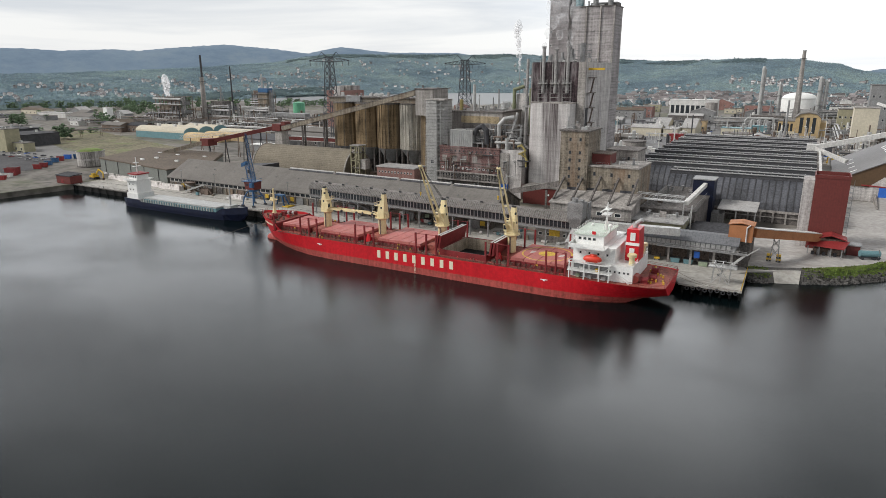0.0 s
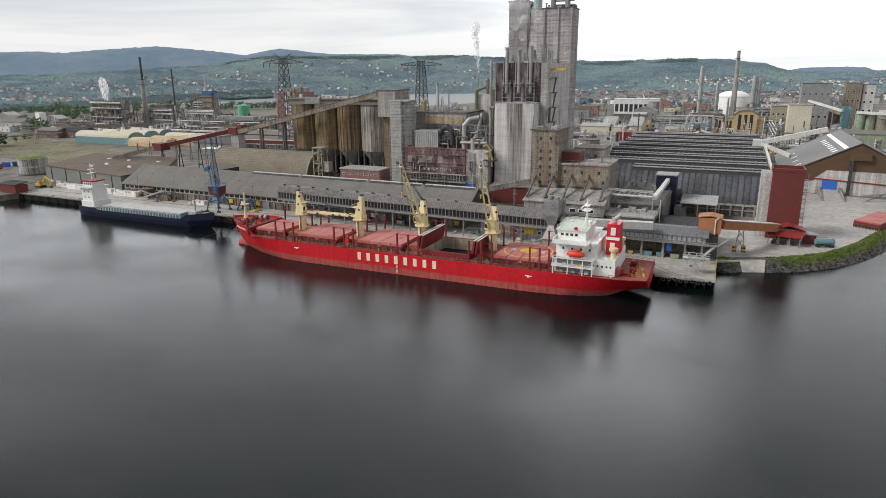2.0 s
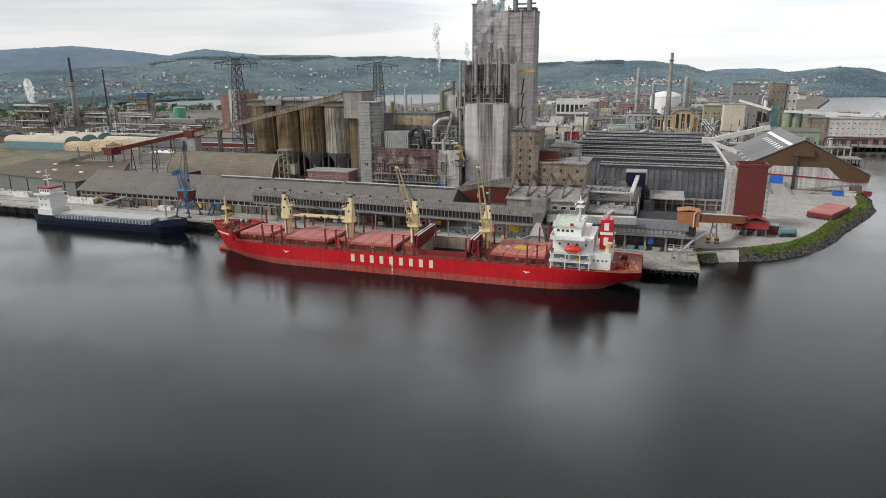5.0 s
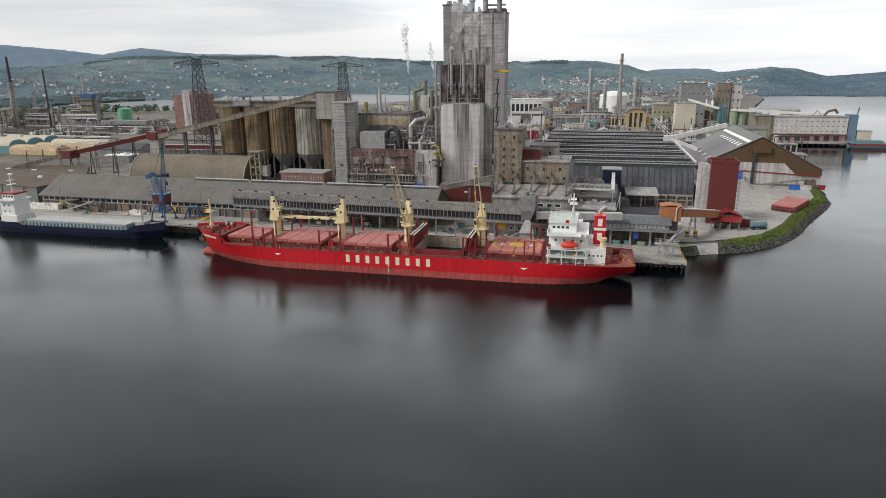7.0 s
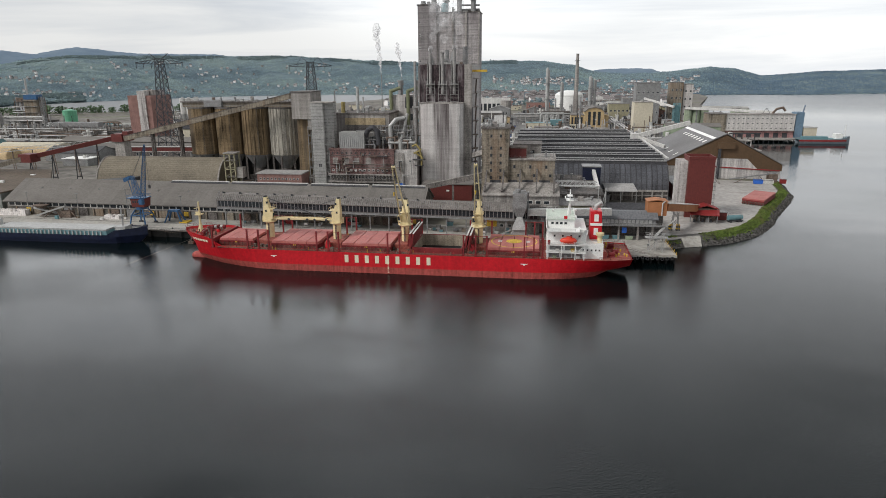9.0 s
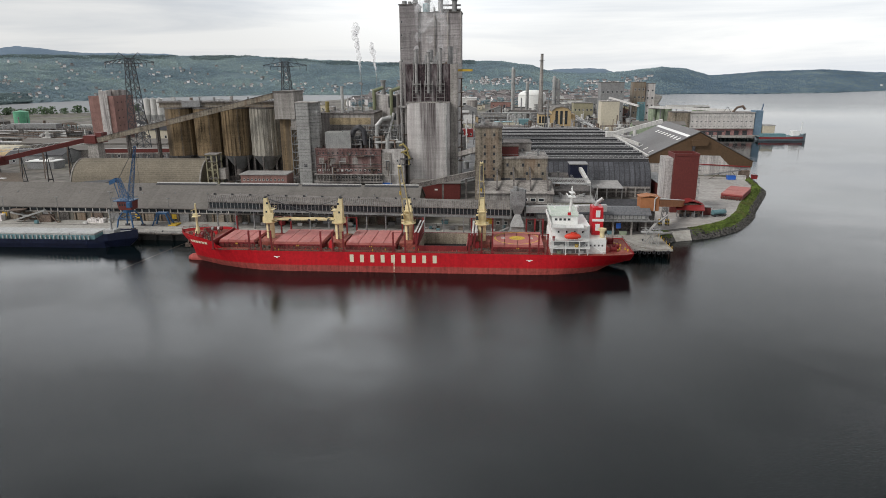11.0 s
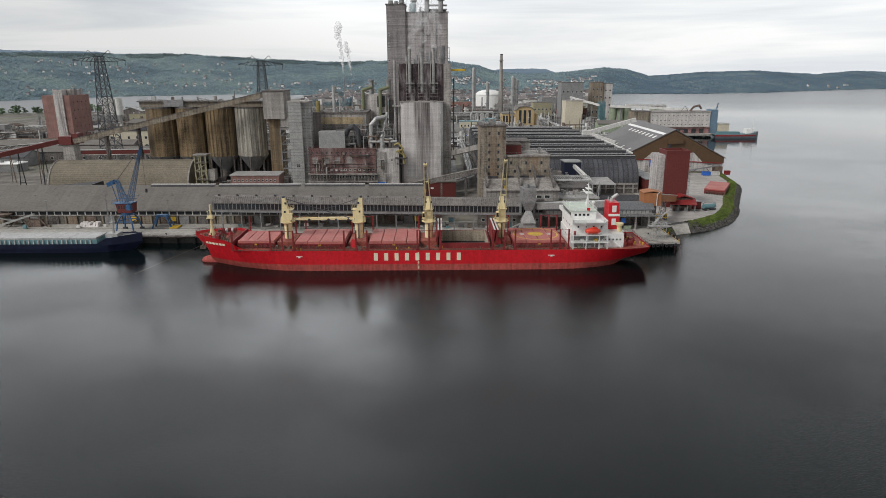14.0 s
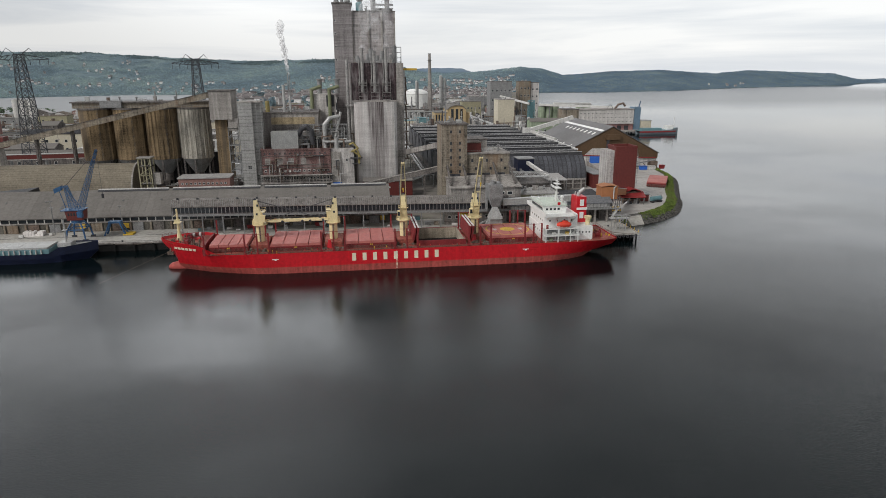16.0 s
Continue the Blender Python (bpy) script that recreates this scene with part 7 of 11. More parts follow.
def prilling_towers():
    t = thing("prilling_tower", "very tall grey concrete prilling tower with roof stacks", "tower", (-127, 406, G))
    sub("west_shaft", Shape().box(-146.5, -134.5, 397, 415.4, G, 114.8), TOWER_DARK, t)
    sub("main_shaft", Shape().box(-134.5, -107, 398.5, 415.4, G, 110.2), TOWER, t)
    for x in (-134.6, -124.5, -116.0, -107.8):
        sub("pilaster", Shape().box(x, x + 0.9, 397.6, 398.5, G, 110.2), CONC, t)
    sub("coping", Shape().box(-147, -134, 396.6, 415.8, 114.8, 115.5).box(-134, -106.6, 398.0, 415.8, 110.2, 110.8), CONC_DARK, t)
    for k in range(9):
        window(t, -145.3, 396.98, 40 + k * 8, 1.1, 1.4)
    for x, z0, z1, r in ((-129, 110, 119.5, 1.5), (-120.5, 110, 120.5, 1.6), (-111.5, 110, 120, 1.6), (-144, 115, 118, 1.3), (-137, 115, 118.5, 1.4), (-140.5, 115, 117.6, 1.0)):
        s = Shape().tube((x, 404, z0), (x, 404, z1 - 2), r, 12).tube((x, 404, z1 - 2), (x, 404, z1 - 1.2), r * 1.6, 12, r * 1.3).tube((x, 404, z1 - 1.2), (x, 404, z1), r * 1.2, 12)
        sub("roof_flue", s, STEEL_GREY, t)
    sub("green_tank", Shape().tube((-129.5, 400.5, 110.4), (-129.5, 400.5, 115), 2.3, 12).dome((-129.5, 400.5, 115), 2.3, 1.4, 12, 3), TEAL, t, "small green roof tank")
    sub("roof_duct", Shape().tube((-121, 404, 115), (-107.5, 404, 115), 0.6, 8).tube((-121, 404, 112.6), (-107.5, 404, 112.6), 0.4, 8), STEEL_GREY, t)
    sub("roof_house", Shape().box(-120, -108, 406, 414, 110.4, 113), CONC_DARK, t)
    m = Shape()
    for x in (-134, -128):
        m.tube((x, 405, 110), (x, 405, 124), 0.12, 5)
    sub("mast", m, STEEL_GREY, t)
    # middle block
    b = thing("granulation_block", "dark purple-stained concrete block with tall vent stacks", "tower", (-122, 370, G))
    sub("block", Shape().box(-137.6, -106.6, 347, 396.8, G, 78), CONC_PALE, b)
    sub("stained_face", Shape().box(-136.6, -110.8, 346.4, 347, 57.2, 78.2), CONC_PURPLE, b, "dark purple-stained upper face")
    sub("pier", Shape().box(-110.6, -106.4, 346.2, 347, G, 78.2), CONC, b, "pale concrete corner pier")
    # recess drawn as a dark strip on the wall
    sub("recess", Shape().box(-106.65, -106.3, 349, 352.5, 22, 54), STEEL_DARK, b)
    for x, top in ((-130.2, 85.5), (-123.2, 84.0), (-116.4, 86)):
        s = Shape().tube((x, 346.0, 62), (x, 346.0, top), 0.95, 12).tube((x, 346, top), (x, 346, top + 0.9), 0.95, 12, 1.35)
        s.tube((x - 1.7, 345.8, 66), (x - 1.7, 345.8, 80), 0.3, 8)
        sub("vent_pipe", s, PIPE, b, "grey steel vent pipe")
        st = Shape()
        for z in np.arange(57.5, 68, 2.0):
            st.box(x - 2.4, x + 2.4, 344.4, 344.55, z, z + 0.15).box(x - 2.4, x + 2.4, 345.8, 345.95, z, z + 0.15)
        for dx in (-2.4, 2.3):
            st.box(x + dx, x + dx + 0.15, 344.4, 344.55, 57, 69).box(x + dx, x + dx + 0.15, 345.8, 345.95, 57, 69)
        st.box(x - 2.6, x + 2.6, 344.2, 346, 66.8, 67.2)
        sub("stack_frame", st, PIPE, b)
    rng = np.random.RandomState(3)
    for k in range(9):
        x = rng.uniform(-133, -110)
        y = rng.uniform(350, 372)
        h = rng.uniform(3, 9)
        sub("roof_unit", Shape().tube((x, y, 78), (x, y, 78 + h), rng.uniform(0.7, 1.7), 10).box(x - 1.4, x + 1.4, y - 1.4, y + 1.4, 78, 78 + h * 0.4), STEEL_GREY, b)
    s = Shape()
    for x in np.arange(-114.5, -107, 2.4):
        s.box(x, x + 0.2, 350, 350.2, 78, 87).box(x, x + 0.2, 356, 356.2, 78, 87)
    for z in (81, 84, 87):
        s.box(-114.5, -107, 350, 350.2, z, z + 0.2).box(-114.5, -107, 356, 356.2, z, z + 0.2).box(-114.5, -114.3, 350, 356, z, z + 0.2).box(-107.4, -107.2, 350, 356, z, z + 0.2)
    s.tube((-111, 353, 78), (-111, 353, 88), 1.4, 10)
    sub("roof_frame", s, STEEL_GREY, b)
    sub("crane_arm", Shape().box(-107, -98, 351, 352.2, 74, 75.2), YELLOW, b, "yellow hoist beam")
    # rounded front shaft
    c = thing("front_silo", "broad rounded concrete shaft with dark rain streaks", "silo", (-123, 344, G))
    ring = []
    for i in range(9):
        a = math.pi * i / 8
        ring.append((-123.4 - 12.4 * math.cos(a) ** 3 if abs(math.cos(a)) < 0.99 else -123.4 - 12.4 * math.cos(a), 346.2 - 6.2 * math.sin(a) ** 0.5))
    sub("shaft", Shape().prism([(-135.8, 346.3)] + [(-135.8, 342.5), (-134.5, 340.6), (-132, 340), (-115, 340), (-112.5, 340.6), (-111.0, 342.5)] + [(-111.0, 346.3)], G, 56.6), CONC_RUN, c)
    sub("rim", Shape().box(-136, -110.8, 340.2, 346.4, 56.6, 57.2), CONC, c)
    sub("side_pipe", Shape().path([(-139.0, 345, 80), (-139.0, 344, 33), (-136.5, 343.5, 31)], 0.8, 10), PIPE, c)
    sub("side_pipe", Shape().tube((-112.6, 339.6, 20), (-112.6, 339.6, 50), 0.45, 8), STEEL_PALE, c)
    sub("pipe_ring", Shape().box(-140.5, -136, 342, 346, 54, 55), PIPE, c)
    d = thing("inclined_conveyor", "grey enclosed conveyor climbing past the tower foot", "conveyor", (-115, 325, 10))
    sub("bridge", Shape().beam((-139, 322, 9.5), (-92, 300, 23), 3.0, 2.6), CONC_DARK, d)
    sub("bridge_roof", Shape().beam((-139, 322, 11.1), (-92, 300, 24.6), 3.4, 0.3), CONC, d)
    sub("trestle", Shape().box(-113, -112, 309, 310, G, 15).box(-100, -99, 303, 304, G, 19), CONC_DARK, d)
    e = thing("red_store", "dark red sheet-clad store at the tower foot", "shed", (-118, 330, G))
    sub("wall", Shape().box(-132, -104, 326, 338, G, 12.5), CLAD_RED, e)
    sub("roof", Shape().box(-132.5, -103.5, 325.5, 338.5, 12.5, 13.1), ROOF_GREY, e)
    sub("lamp_sign", Shape().box(-118.5, -116.8, 325.8, 326, 8.6, 9.5), WHITE, e)


prilling_towers()


def annex():
    a = thing("bagging_plant", "tall brown-stained concrete bagging plant with small windows", "factory building", (-76, 285, G))
    sub("tall_block", Shape().box(-94, -81.4, 274, 292, G, 48.4), CONC_BROWN, a)
    sub("tall_roof", Shape().box(-94.5, -80.9, 273.5, 292.5, 48.4, 49.0), CONC_DARK, a)
    sub("low_block", Shape().box(-81.4, -59.4, 275.5, 298, G, 33.6), CONC_BROWN, a)
    sub("low_roof", Shape().box(-81.3, -59.0, 275.0, 298.4, 33.6, 34.2), CONC, a)
    sub("red_box", Shape().box(-81.2, -73.2, 280, 290, 34.2, 38.6), CLAD_RED, a, "red sheet-clad roof box")
    sub("red_box_roof", Shape().box(-81.4, -72.8, 279.6, 290.4, 38.6, 39.0), STEEL_RUST, a)
    for x in (-89.5, -85):
        for z in (44.2, 38.6, 35.2, 31.6, 28, 24.6):
            window(a, x, 273.98, z, 1.1, 1.5, frame_mat=CONC_DARK)
    for x in (-78.5, -71, -63.5):
        window(a, x, 275.48, 29.6, 1.2, 1.7, frame_mat=CONC_DARK)
        window(a, x + 2, 275.48, 25.6, 1.2, 1.5, frame_mat=CONC_DARK)
    # flat dark panels stand in for the openings
    for x in (-87.4, -79.6, -72, -64.2):
        sub("dark_opening", Shape().box(x - 2.6, x + 2.6, 275.2, 275.48 if x > -81 else 273.9, 22.6, 24.2), STEEL_DARK, a)
    for x in (-91.5, -83.4, -75.6, -67.8, -59.8):
        sub("buttress", Shape().beam((x, 260.5, 20.9), (x, 275.6, 29.2), 0.7, 1.0), CONC_DARK, a, "slim raking concrete rib")
    b = thing("lean_to_hall", "lean-to concrete hall with a pale weathered roof", "factory building", (-75, 264, G))
    sub("wall", Shape().along_x([(258.5, G), (274, G), (274, 22.4), (258.5, 19.6)], -92, -57.6), CONC, b)
    sub("roof", Shape().along_x([(257.6, 19.6), (275.3, 22.8), (275.3, 23.2), (257.6, 20.1)], -92.5, -57.2), CONC, b, "pale grey patched roof")
    for x in (-70.6, -66.8, -63.0):
        window(b, x, 258.46, 16.0, 2.6, 1.6, frame_mat=WHITE)
    sub("band", Shape().box(-92.2, -57.5, 258.2, 258.5, 14.2, 14.8), CONC_DARK, b)
    c = thing("quay_office", "grey concrete quay office with rows of small windows", "office", (-78, 255, G))
    sub("wall", Shape().box(-96, -66, 252.2, 258.2, G, 13.4), CONC, c)
    for k in range(8):
        window(c, -93.6 + k * 3.6, 252.18, 9.8, 1.7, 1.5, frame_mat=WHITE)
        window(c, -93.6 + k * 3.6, 252.18, 6.4, 1.7, 1.5, frame_mat=WHITE)
    sub("sign", Shape().box(-89.6, -85.0, 251.9, 252.15, 6.6, 9.6), YELLOW, c, "plain yellow sign board")
    sub("door", Shape().box(-81, -79.4, 251.95, 252.15, G, 6.2).box(-73, -71.4, 251.95, 252.15, G, 6.2), TEAL, c)
    h = thing("loading_hopper", "grey steel loading hopper with a chute over the ship", "hopper", (-74.5, 238, G))
    sub("head", Shape().box(-77.5, -71.5, 237.6, 243.6, 18.4, 24.4), STEEL_GREY, h)
    sub("funnel", Shape().hexa([(-76, 238.6, 14.2), (-73, 238.6, 14.2), (-73, 241, 14.2), (-76, 241, 14.2)], [(-77.5, 237.6, 18.4), (-71.5, 237.6, 18.4), (-71.5, 243.6, 18.4), (-77.5, 243.6, 18.4)]), STEEL_GREY, h)
    sub("lower_chute", Shape().hexa([(-77.6, 236.6, 9.0), (-71.4, 236.6, 9.0), (-71.4, 242.4, 9.0), (-77.6, 242.4, 9.0)], [(-75.5, 238.6, 14.2), (-73.5, 238.6, 14.2), (-73.5, 240.6, 14.2), (-75.5, 240.6, 14.2)]), STEEL_PALE, h)
    sub("base", Shape().hexa([(-79, 237.5, G), (-70, 237.5, G), (-70, 244, G), (-79, 244, G)], [(-77, 237.5, 9.0), (-72, 237.5, 9.0), (-72, 242, 9.0), (-77, 242, 9.0)]), STEEL_PALE, h)
    sub("head_motor", Shape().tube((-75.5, 240.6, 24.4), (-75.5, 240.6, 26), 1.2, 10).box(-74, -72.2, 239, 242, 24.4, 25.4), STEEL_GREY, h)
    sub("feed_belt", Shape().beam((-71, 241, 16.0), (-36, 243, 16.6), 3.0, 2.8), STEEL_PALE, h, "pale enclosed feed conveyor")
    sub("gantry", Shape().beam((-78, 239, 8.4), (-88, 239, G + 0.2), 0.6, 0.5), STEEL_PALE, h)
    sub("brace", Shape().box(-71.4, -70.8, 243.6, 247, 12, 24).box(-77.6, -77, 243.6, 247, 12, 24), STEEL_GREY, h)


annex()


def barrel_sheds():
    n_b = 8
    for i in range(n_b):
        yc = 351 + 28 * i
        b = thing("barrel_shed", "dark grey barrel-vaulted storage shed with raised roof ribs", "shed", (-40, yc, G), "row of barrel-roofed sheds")
        x0, x1 = (-59, 4.5) if i == 0 else (-84, 7.0)
        arc = [(yc - 14 * math.cos(a), 9.6 + 14.2 * math.sin(a)) for a in [math.pi * k / 14 for k in range(15)]]
        cols = 22 if i == 0 else 30
        w = (x1 - x0) / cols
        v = Shape()
        for (ya, za), (yb, zb) in zip(arc, arc[1:]):
            v.add([(x0 + 0.05, ya, za), (x0 + w - 0.05, ya, za), (x0 + w - 0.05, yb, zb), (x0 + 0.05, yb, zb)], [(0, 1, 2, 3)])
        sheet = sub("roof_sheet", v, BARREL, b, "dark grey curved roof sheet")
        repeat(b, sheet, [(w * k, 0, 0) for k in range(1, cols)])
        sub("inner_vault", Shape().along_x([(yc - 13.9, 9.5)] + [(yc + (y - yc) * 0.985, 9.6 + (z - 9.6) * 0.985) for y, z in arc] + [(yc + 13.9, 9.5)], x0 + 0.05, x1 - 0.05), BARREL_RIB, b)
        rs = Shape()
        for (ya, za), (yb, zb) in zip(arc, arc[1:]):
            rs.beam((x0, ya, za + 0.1), (x0, yb, zb + 0.1), 0.42, 0.5)
        rib = sub("roof_rib", rs, BARREL_RIB, b, "raised dark roof rib")
        repeat(b, rib, [(w * k, 0, 0) for k in range(1, cols + 1)])
        for dy in (-4.6, 4.6):
            sub("ridge_monitor", Shape().box(x0, x1, yc + dy - 0.8, yc + dy + 0.8, 22.6, 24.5), BARREL_RIB, b, "dark louvred roof monitor")
            rl = Shape().along_x([(yc + dy - 1.2, 24.5), (yc + dy + 1.2, 24.5), (yc + dy + 1.0, 24.75), (yc + dy, 24.95), (yc + dy - 1.0, 24.75)], x0, x1)
            sub("monitor_cap", rl, STEEL_GREY, b, "grey sheet cap of the roof monitor")
            hood = Shape()
            for k in range(cols):
                hood.box(x0 + 0.2 + w * k, x0 + 0.6 + w * k, yc + dy - 1.3, yc + dy + 1.3, 24.52, 25.05)
            tagged(sub("cap_joint", hood, STEEL_GREY, b), "grey joint strips over the monitor cap", "", "", "stuff")
        sub("valley_gutter", Shape().box(x0, x1, yc + 13.2, yc + 14.8, 9.9, 10.6), STEEL_GREY, b, "grey sheet gutter between the vaults")
        sub("wall", Shape().box(x0, x1, yc - 14, yc + 14, G, 9.5), CONC_DARK, b)
        if i == 0:
            sub("gutter_beam", Shape().box(x0, x1, yc - 14.6, yc - 14.0, 8.6, 9.6).box(x0, x1, yc - 14.4, yc - 14.0, 6.2, 6.7), CONC, b)
            for k in range(12):
                sub("wall_pier", Shape().box(x0 + 1 + k * 5.4, x0 + 1.8 + k * 5.4, yc - 14.7, yc - 14.0, G, 8.6), CONC, b)
        end = [(yc - 14, G)] + [(y, z) for y, z in arc] + [(yc + 14, G)]
        sub("end_wall", Shape().along_x(end, x1 + 0.02, x1 + 0.5), CONC if i else STEEL_GREY, b)


barrel_sheds()


def middle_yard():
    a = thing("concrete_annex", "low concrete annex with open bays", "factory building", (-48, 280, G))
    sub("wall", Shape().box(-57.4, -36, 277, 336, G, 17.0), CONC_DARK, a)
    sub("roof", Shape().box(-58.8, -35.6, 276.5, 336.5, 17.0, 17.6), CONC_DARK, a)
    for x in (-56, -50, -44, -38):
        sub("pier", Shape().box(x - 0.5, x + 0.5, 276.4, 277, G, 17), CONC, a)
    b = thing("flat_roof_shed", "flat-roofed concrete shed with a pale patched roof", "shed", (-48, 268, G))
    sub("wall", Shape().box(-57.2, -38, 262, 276.4, G, 15.2), OLIVE, b)
    sub("roof", Shape().box(-57.6, -37.6, 260.5, 276.2, 15.2, 15.8), ROOF_PALE, b, "pale patched flat roof")
    c = thing("black_roof_shed", "long low shed with a black felt roof", "shed", (-24, 272, G))
    sub("wall", Shape().box(-37.4, -13, 263, 281, G, 11.4), CONC_DARK, c)
    sub("roof", Shape().hexa([(-37.6, 261.5, 11.4), (-12.6, 261.5, 11.4), (-12.6, 281.5, 12.6), (-37.6, 281.5, 12.6)], [(-37.6, 261.5, 11.9), (-12.6, 261.5, 11.9), (-12.6, 281.5, 13.1), (-37.6, 281.5, 13.1)]), ROOF_BLACK, c, "black felt roof")
    d = thing("pale_canopy", "open canopy with a pale sheet roof", "canopy", (-24, 322, G))
    sub("roof", Shape().hexa([(-31.5, 314, 12.4), (-15, 314, 12.4), (-15, 332, 13.6), (-31.5, 332, 13.6)], [(-31.5, 314, 12.8), (-15, 314, 12.8), (-15, 332, 14.0), (-31.5, 332, 14.0)]), ROOF_PALE, d)
    for x in (-31, -23.5, -15.5):
        sub("post", Shape().box(x - 0.2, x + 0.2, 314.4, 314.8, G, 12.5), STEEL_GREY, d)
    e = thing("dark_blue_elevator", "dark navy sheet-clad elevator box", "elevator tower", (-39, 322, G))
    sub("tower", Shape().box(-43.5, -34.2, 318, 328, G, 24.6), NAVY, e)
    sub("roof", Shape().box(-43.9, -33.8, 317.6, 328.4, 24.6, 25.1), STEEL_GREY, e)
    sub("base_box", Shape().box(-34, -29, 316, 324, G, 10), STEEL_GREY, e)
    f = thing("truss_walkway", "white steel truss conveyor bridge", "conveyor", (-48, 276, 22))
    s = Shape()
    for y in (272, 275):
        for z in (22.2, 24.4):
            s.beam((-59, y, z), (-40, y, z - 0.4), 0.3, 0.3)
        for k in range(9):
            x = -59 + k * 2.1
            s.beam((x, y, 22.2), (x + 2.1, y, 24.3), 0.18, 0.18)
    s.box(-59, -40, 272, 275, 22.0, 22.2)
    sub("truss", s, STEEL_PALE, f)
    g = Shape().beam((-39.4, 274, 21.5), (-38.0, 317.8, 22.6), 1.7, 1.7)
    sub("covered_belt", g, WHITE_DIRTY, f, "white covered belt")
    sub("trestle", Shape().box(-39.6, -39.2, 268, 268.4, G, 22).box(-36.4, -36, 268, 268.4, G, 22).beam((-39.4, 268.2, G), (-36.2, 268.2, 21), 0.25, 0.25), STEEL_PALE, f)
    # orange conveyor house
    h = thing("orange_conveyor", "orange-brown clad conveyor house with a pale curved roof", "conveyor", (-6, 268, G))
    sub("house", Shape().box(-20.2, -12.2, 249, 256, 14.0, 20.0), ORANGE_BRICK, h)
    sub("house_roof", Shape().along_y([(-20.6, 20.0), (-16.2, 20.7), (-11.8, 20.0), (-11.8, 20.2), (-16.2, 20.95), (-20.6, 20.2)], 248.7, 256.4), ORANGE_BRICK, h)
    sub("house_pipe", Shape().path([(-14.2, 248.6, 14), (-14.2, 248.6, 19.4), (-13.2, 248.8, 20.4)], 0.25, 8), WHITE_DIRTY, h)
    sub("bridge", Shape().beam((-12.6, 253, 17.0), (9, 290, 9.4), 3.4, 3.2), ORANGE_BRICK, h)
    sub("bridge_roof", Shape().beam((-12.6, 253, 18.8), (9, 290, 11.2), 3.8, 0.3), WHITE_DIRTY, h)
    for y in (265.4, 267.6):
        for low, high_end in (((-6.6, y, G), (-5.4, y, 12.4)), ((-3.3, y, G), (-3.9, y, 12.0))):
            sub("trestle_leg", Shape().beam(low, high_end, 0.26, 0.26), STEEL_GREY, h)
        for z in (5.4, 9.0):
            sub("trestle_brace", Shape().beam((-6.3, y, z), (-3.6, y, z + 3.2), 0.16, 0.16).beam((-3.4, y, z), (-5.9, y, z + 3.2), 0.16, 0.16), STEEL_GREY, h)
    sub("house_base", Shape().box(-19.6, -12.8, 252.6, 255.6, G, 14.0), CONC_DARK, h)
    for x, y in ((-6.6, 266.5), (-3.3, 266.5)):
        p = thing("barrier_block", "yellow and black striped concrete barrier block", "barrier", (x, y, G), "striped barrier blocks")
        for k in range(4):
            sub("stripe", Shape().box(x - 0.8, x + 0.8, y - 0.8, y + 0.8, G + k * 0.75, G + 0.75 * (k + 1)), YELLOW if k % 2 else STEEL_DARK, p)
    # red roofed tipping shed
    r = thing("red_roof_shed", "open tipping shed with a bright red sheet roof", "shed", (12, 289, G))
    sub("roof", Shape().hexa([(5.6, 284.5, 7.2), (18.2, 281.0, 7.4), (20, 288.5, 8.8), (6.4, 291.5, 8.6)], [(5.6, 284.5, 7.6), (18.2, 281.0, 7.8), (20, 288.5, 9.2), (6.4, 291.5, 9.0)]), ROOF_RED, r)
    sub("upper_roof", Shape().along_y([(8.4, 9.4), (13.7, 11.0), (19.2, 9.4), (19.2, 9.8), (13.7, 11.5), (8.4, 9.8)], 287.5, 294.4), ROOF_RED, r)
    sub("upper_wall", Shape().box(9.0, 18.6, 288.6, 294.2, G, 9.6), STEEL_RUST, r)
    for x, y in ((6.2, 285.4), (10, 284.4), (14, 283.2), (17.6, 282.2)):
        sub("post", Shape().box(x - 0.2, x + 0.2, y - 0.2, y + 0.2, G, 7.4), STEEL_GREY, r)
    sub("bin", Shape().box(8, 17, 286.2, 288.5, G, 6.0), STEEL_RUST, r)
    for k in range(5):
        sub("machine", Shape().tube((8 + k * 1.9, 285.2, G), (8 + k * 1.9, 285.2, G + 1.4 + (k % 2)), 0.6, 8), (STEEL_DARK, STEEL_GREY)[k % 2], r)
    k = thing("red_hut", "small dark red hut with a sheet roof", "hut", (22, 293, G))
    sub("wall", Shape().box(19.6, 24.0, 290, 295, G, 7.4), CLAD_RED, k)
    sub("roof", Shape().box(19.2, 24.4, 289.6, 295.4, 7.4, 7.8), STEEL_GREY, k)
    v = thing("teal_tank_trailer", "teal and grey tank trailer parked by the tipping shed", "trailer", (27, 287, G))
    sub("tank", Shape().tube((23.6, 286.0, G + 2.3), (30.4, 288.4, G + 2.3), 1.2, 12), TEAL, v)
    sub("chassis", Shape().beam((23.4, 286, G + 0.9), (30.6, 288.4, G + 0.9), 2.2, 0.3), STEEL_DARK, v)
    for q in (0.15, 0.7, 0.88):
        sub("wheel", Shape().tube((23.4 + 7.2 * q + 0.4, 286 + 2.4 * q - 1.2, G + 0.5), (23.4 + 7.2 * q - 0.4, 286 + 2.4 * q + 1.2, G + 0.5), 0.5, 10), STEEL_DARK, v)
    sub("frame", bar_frame(Shape(), 24, 30, 287.2, G + 0.9, G + 4.2, 0.2), STEEL_GREY, v)


middle_yard()


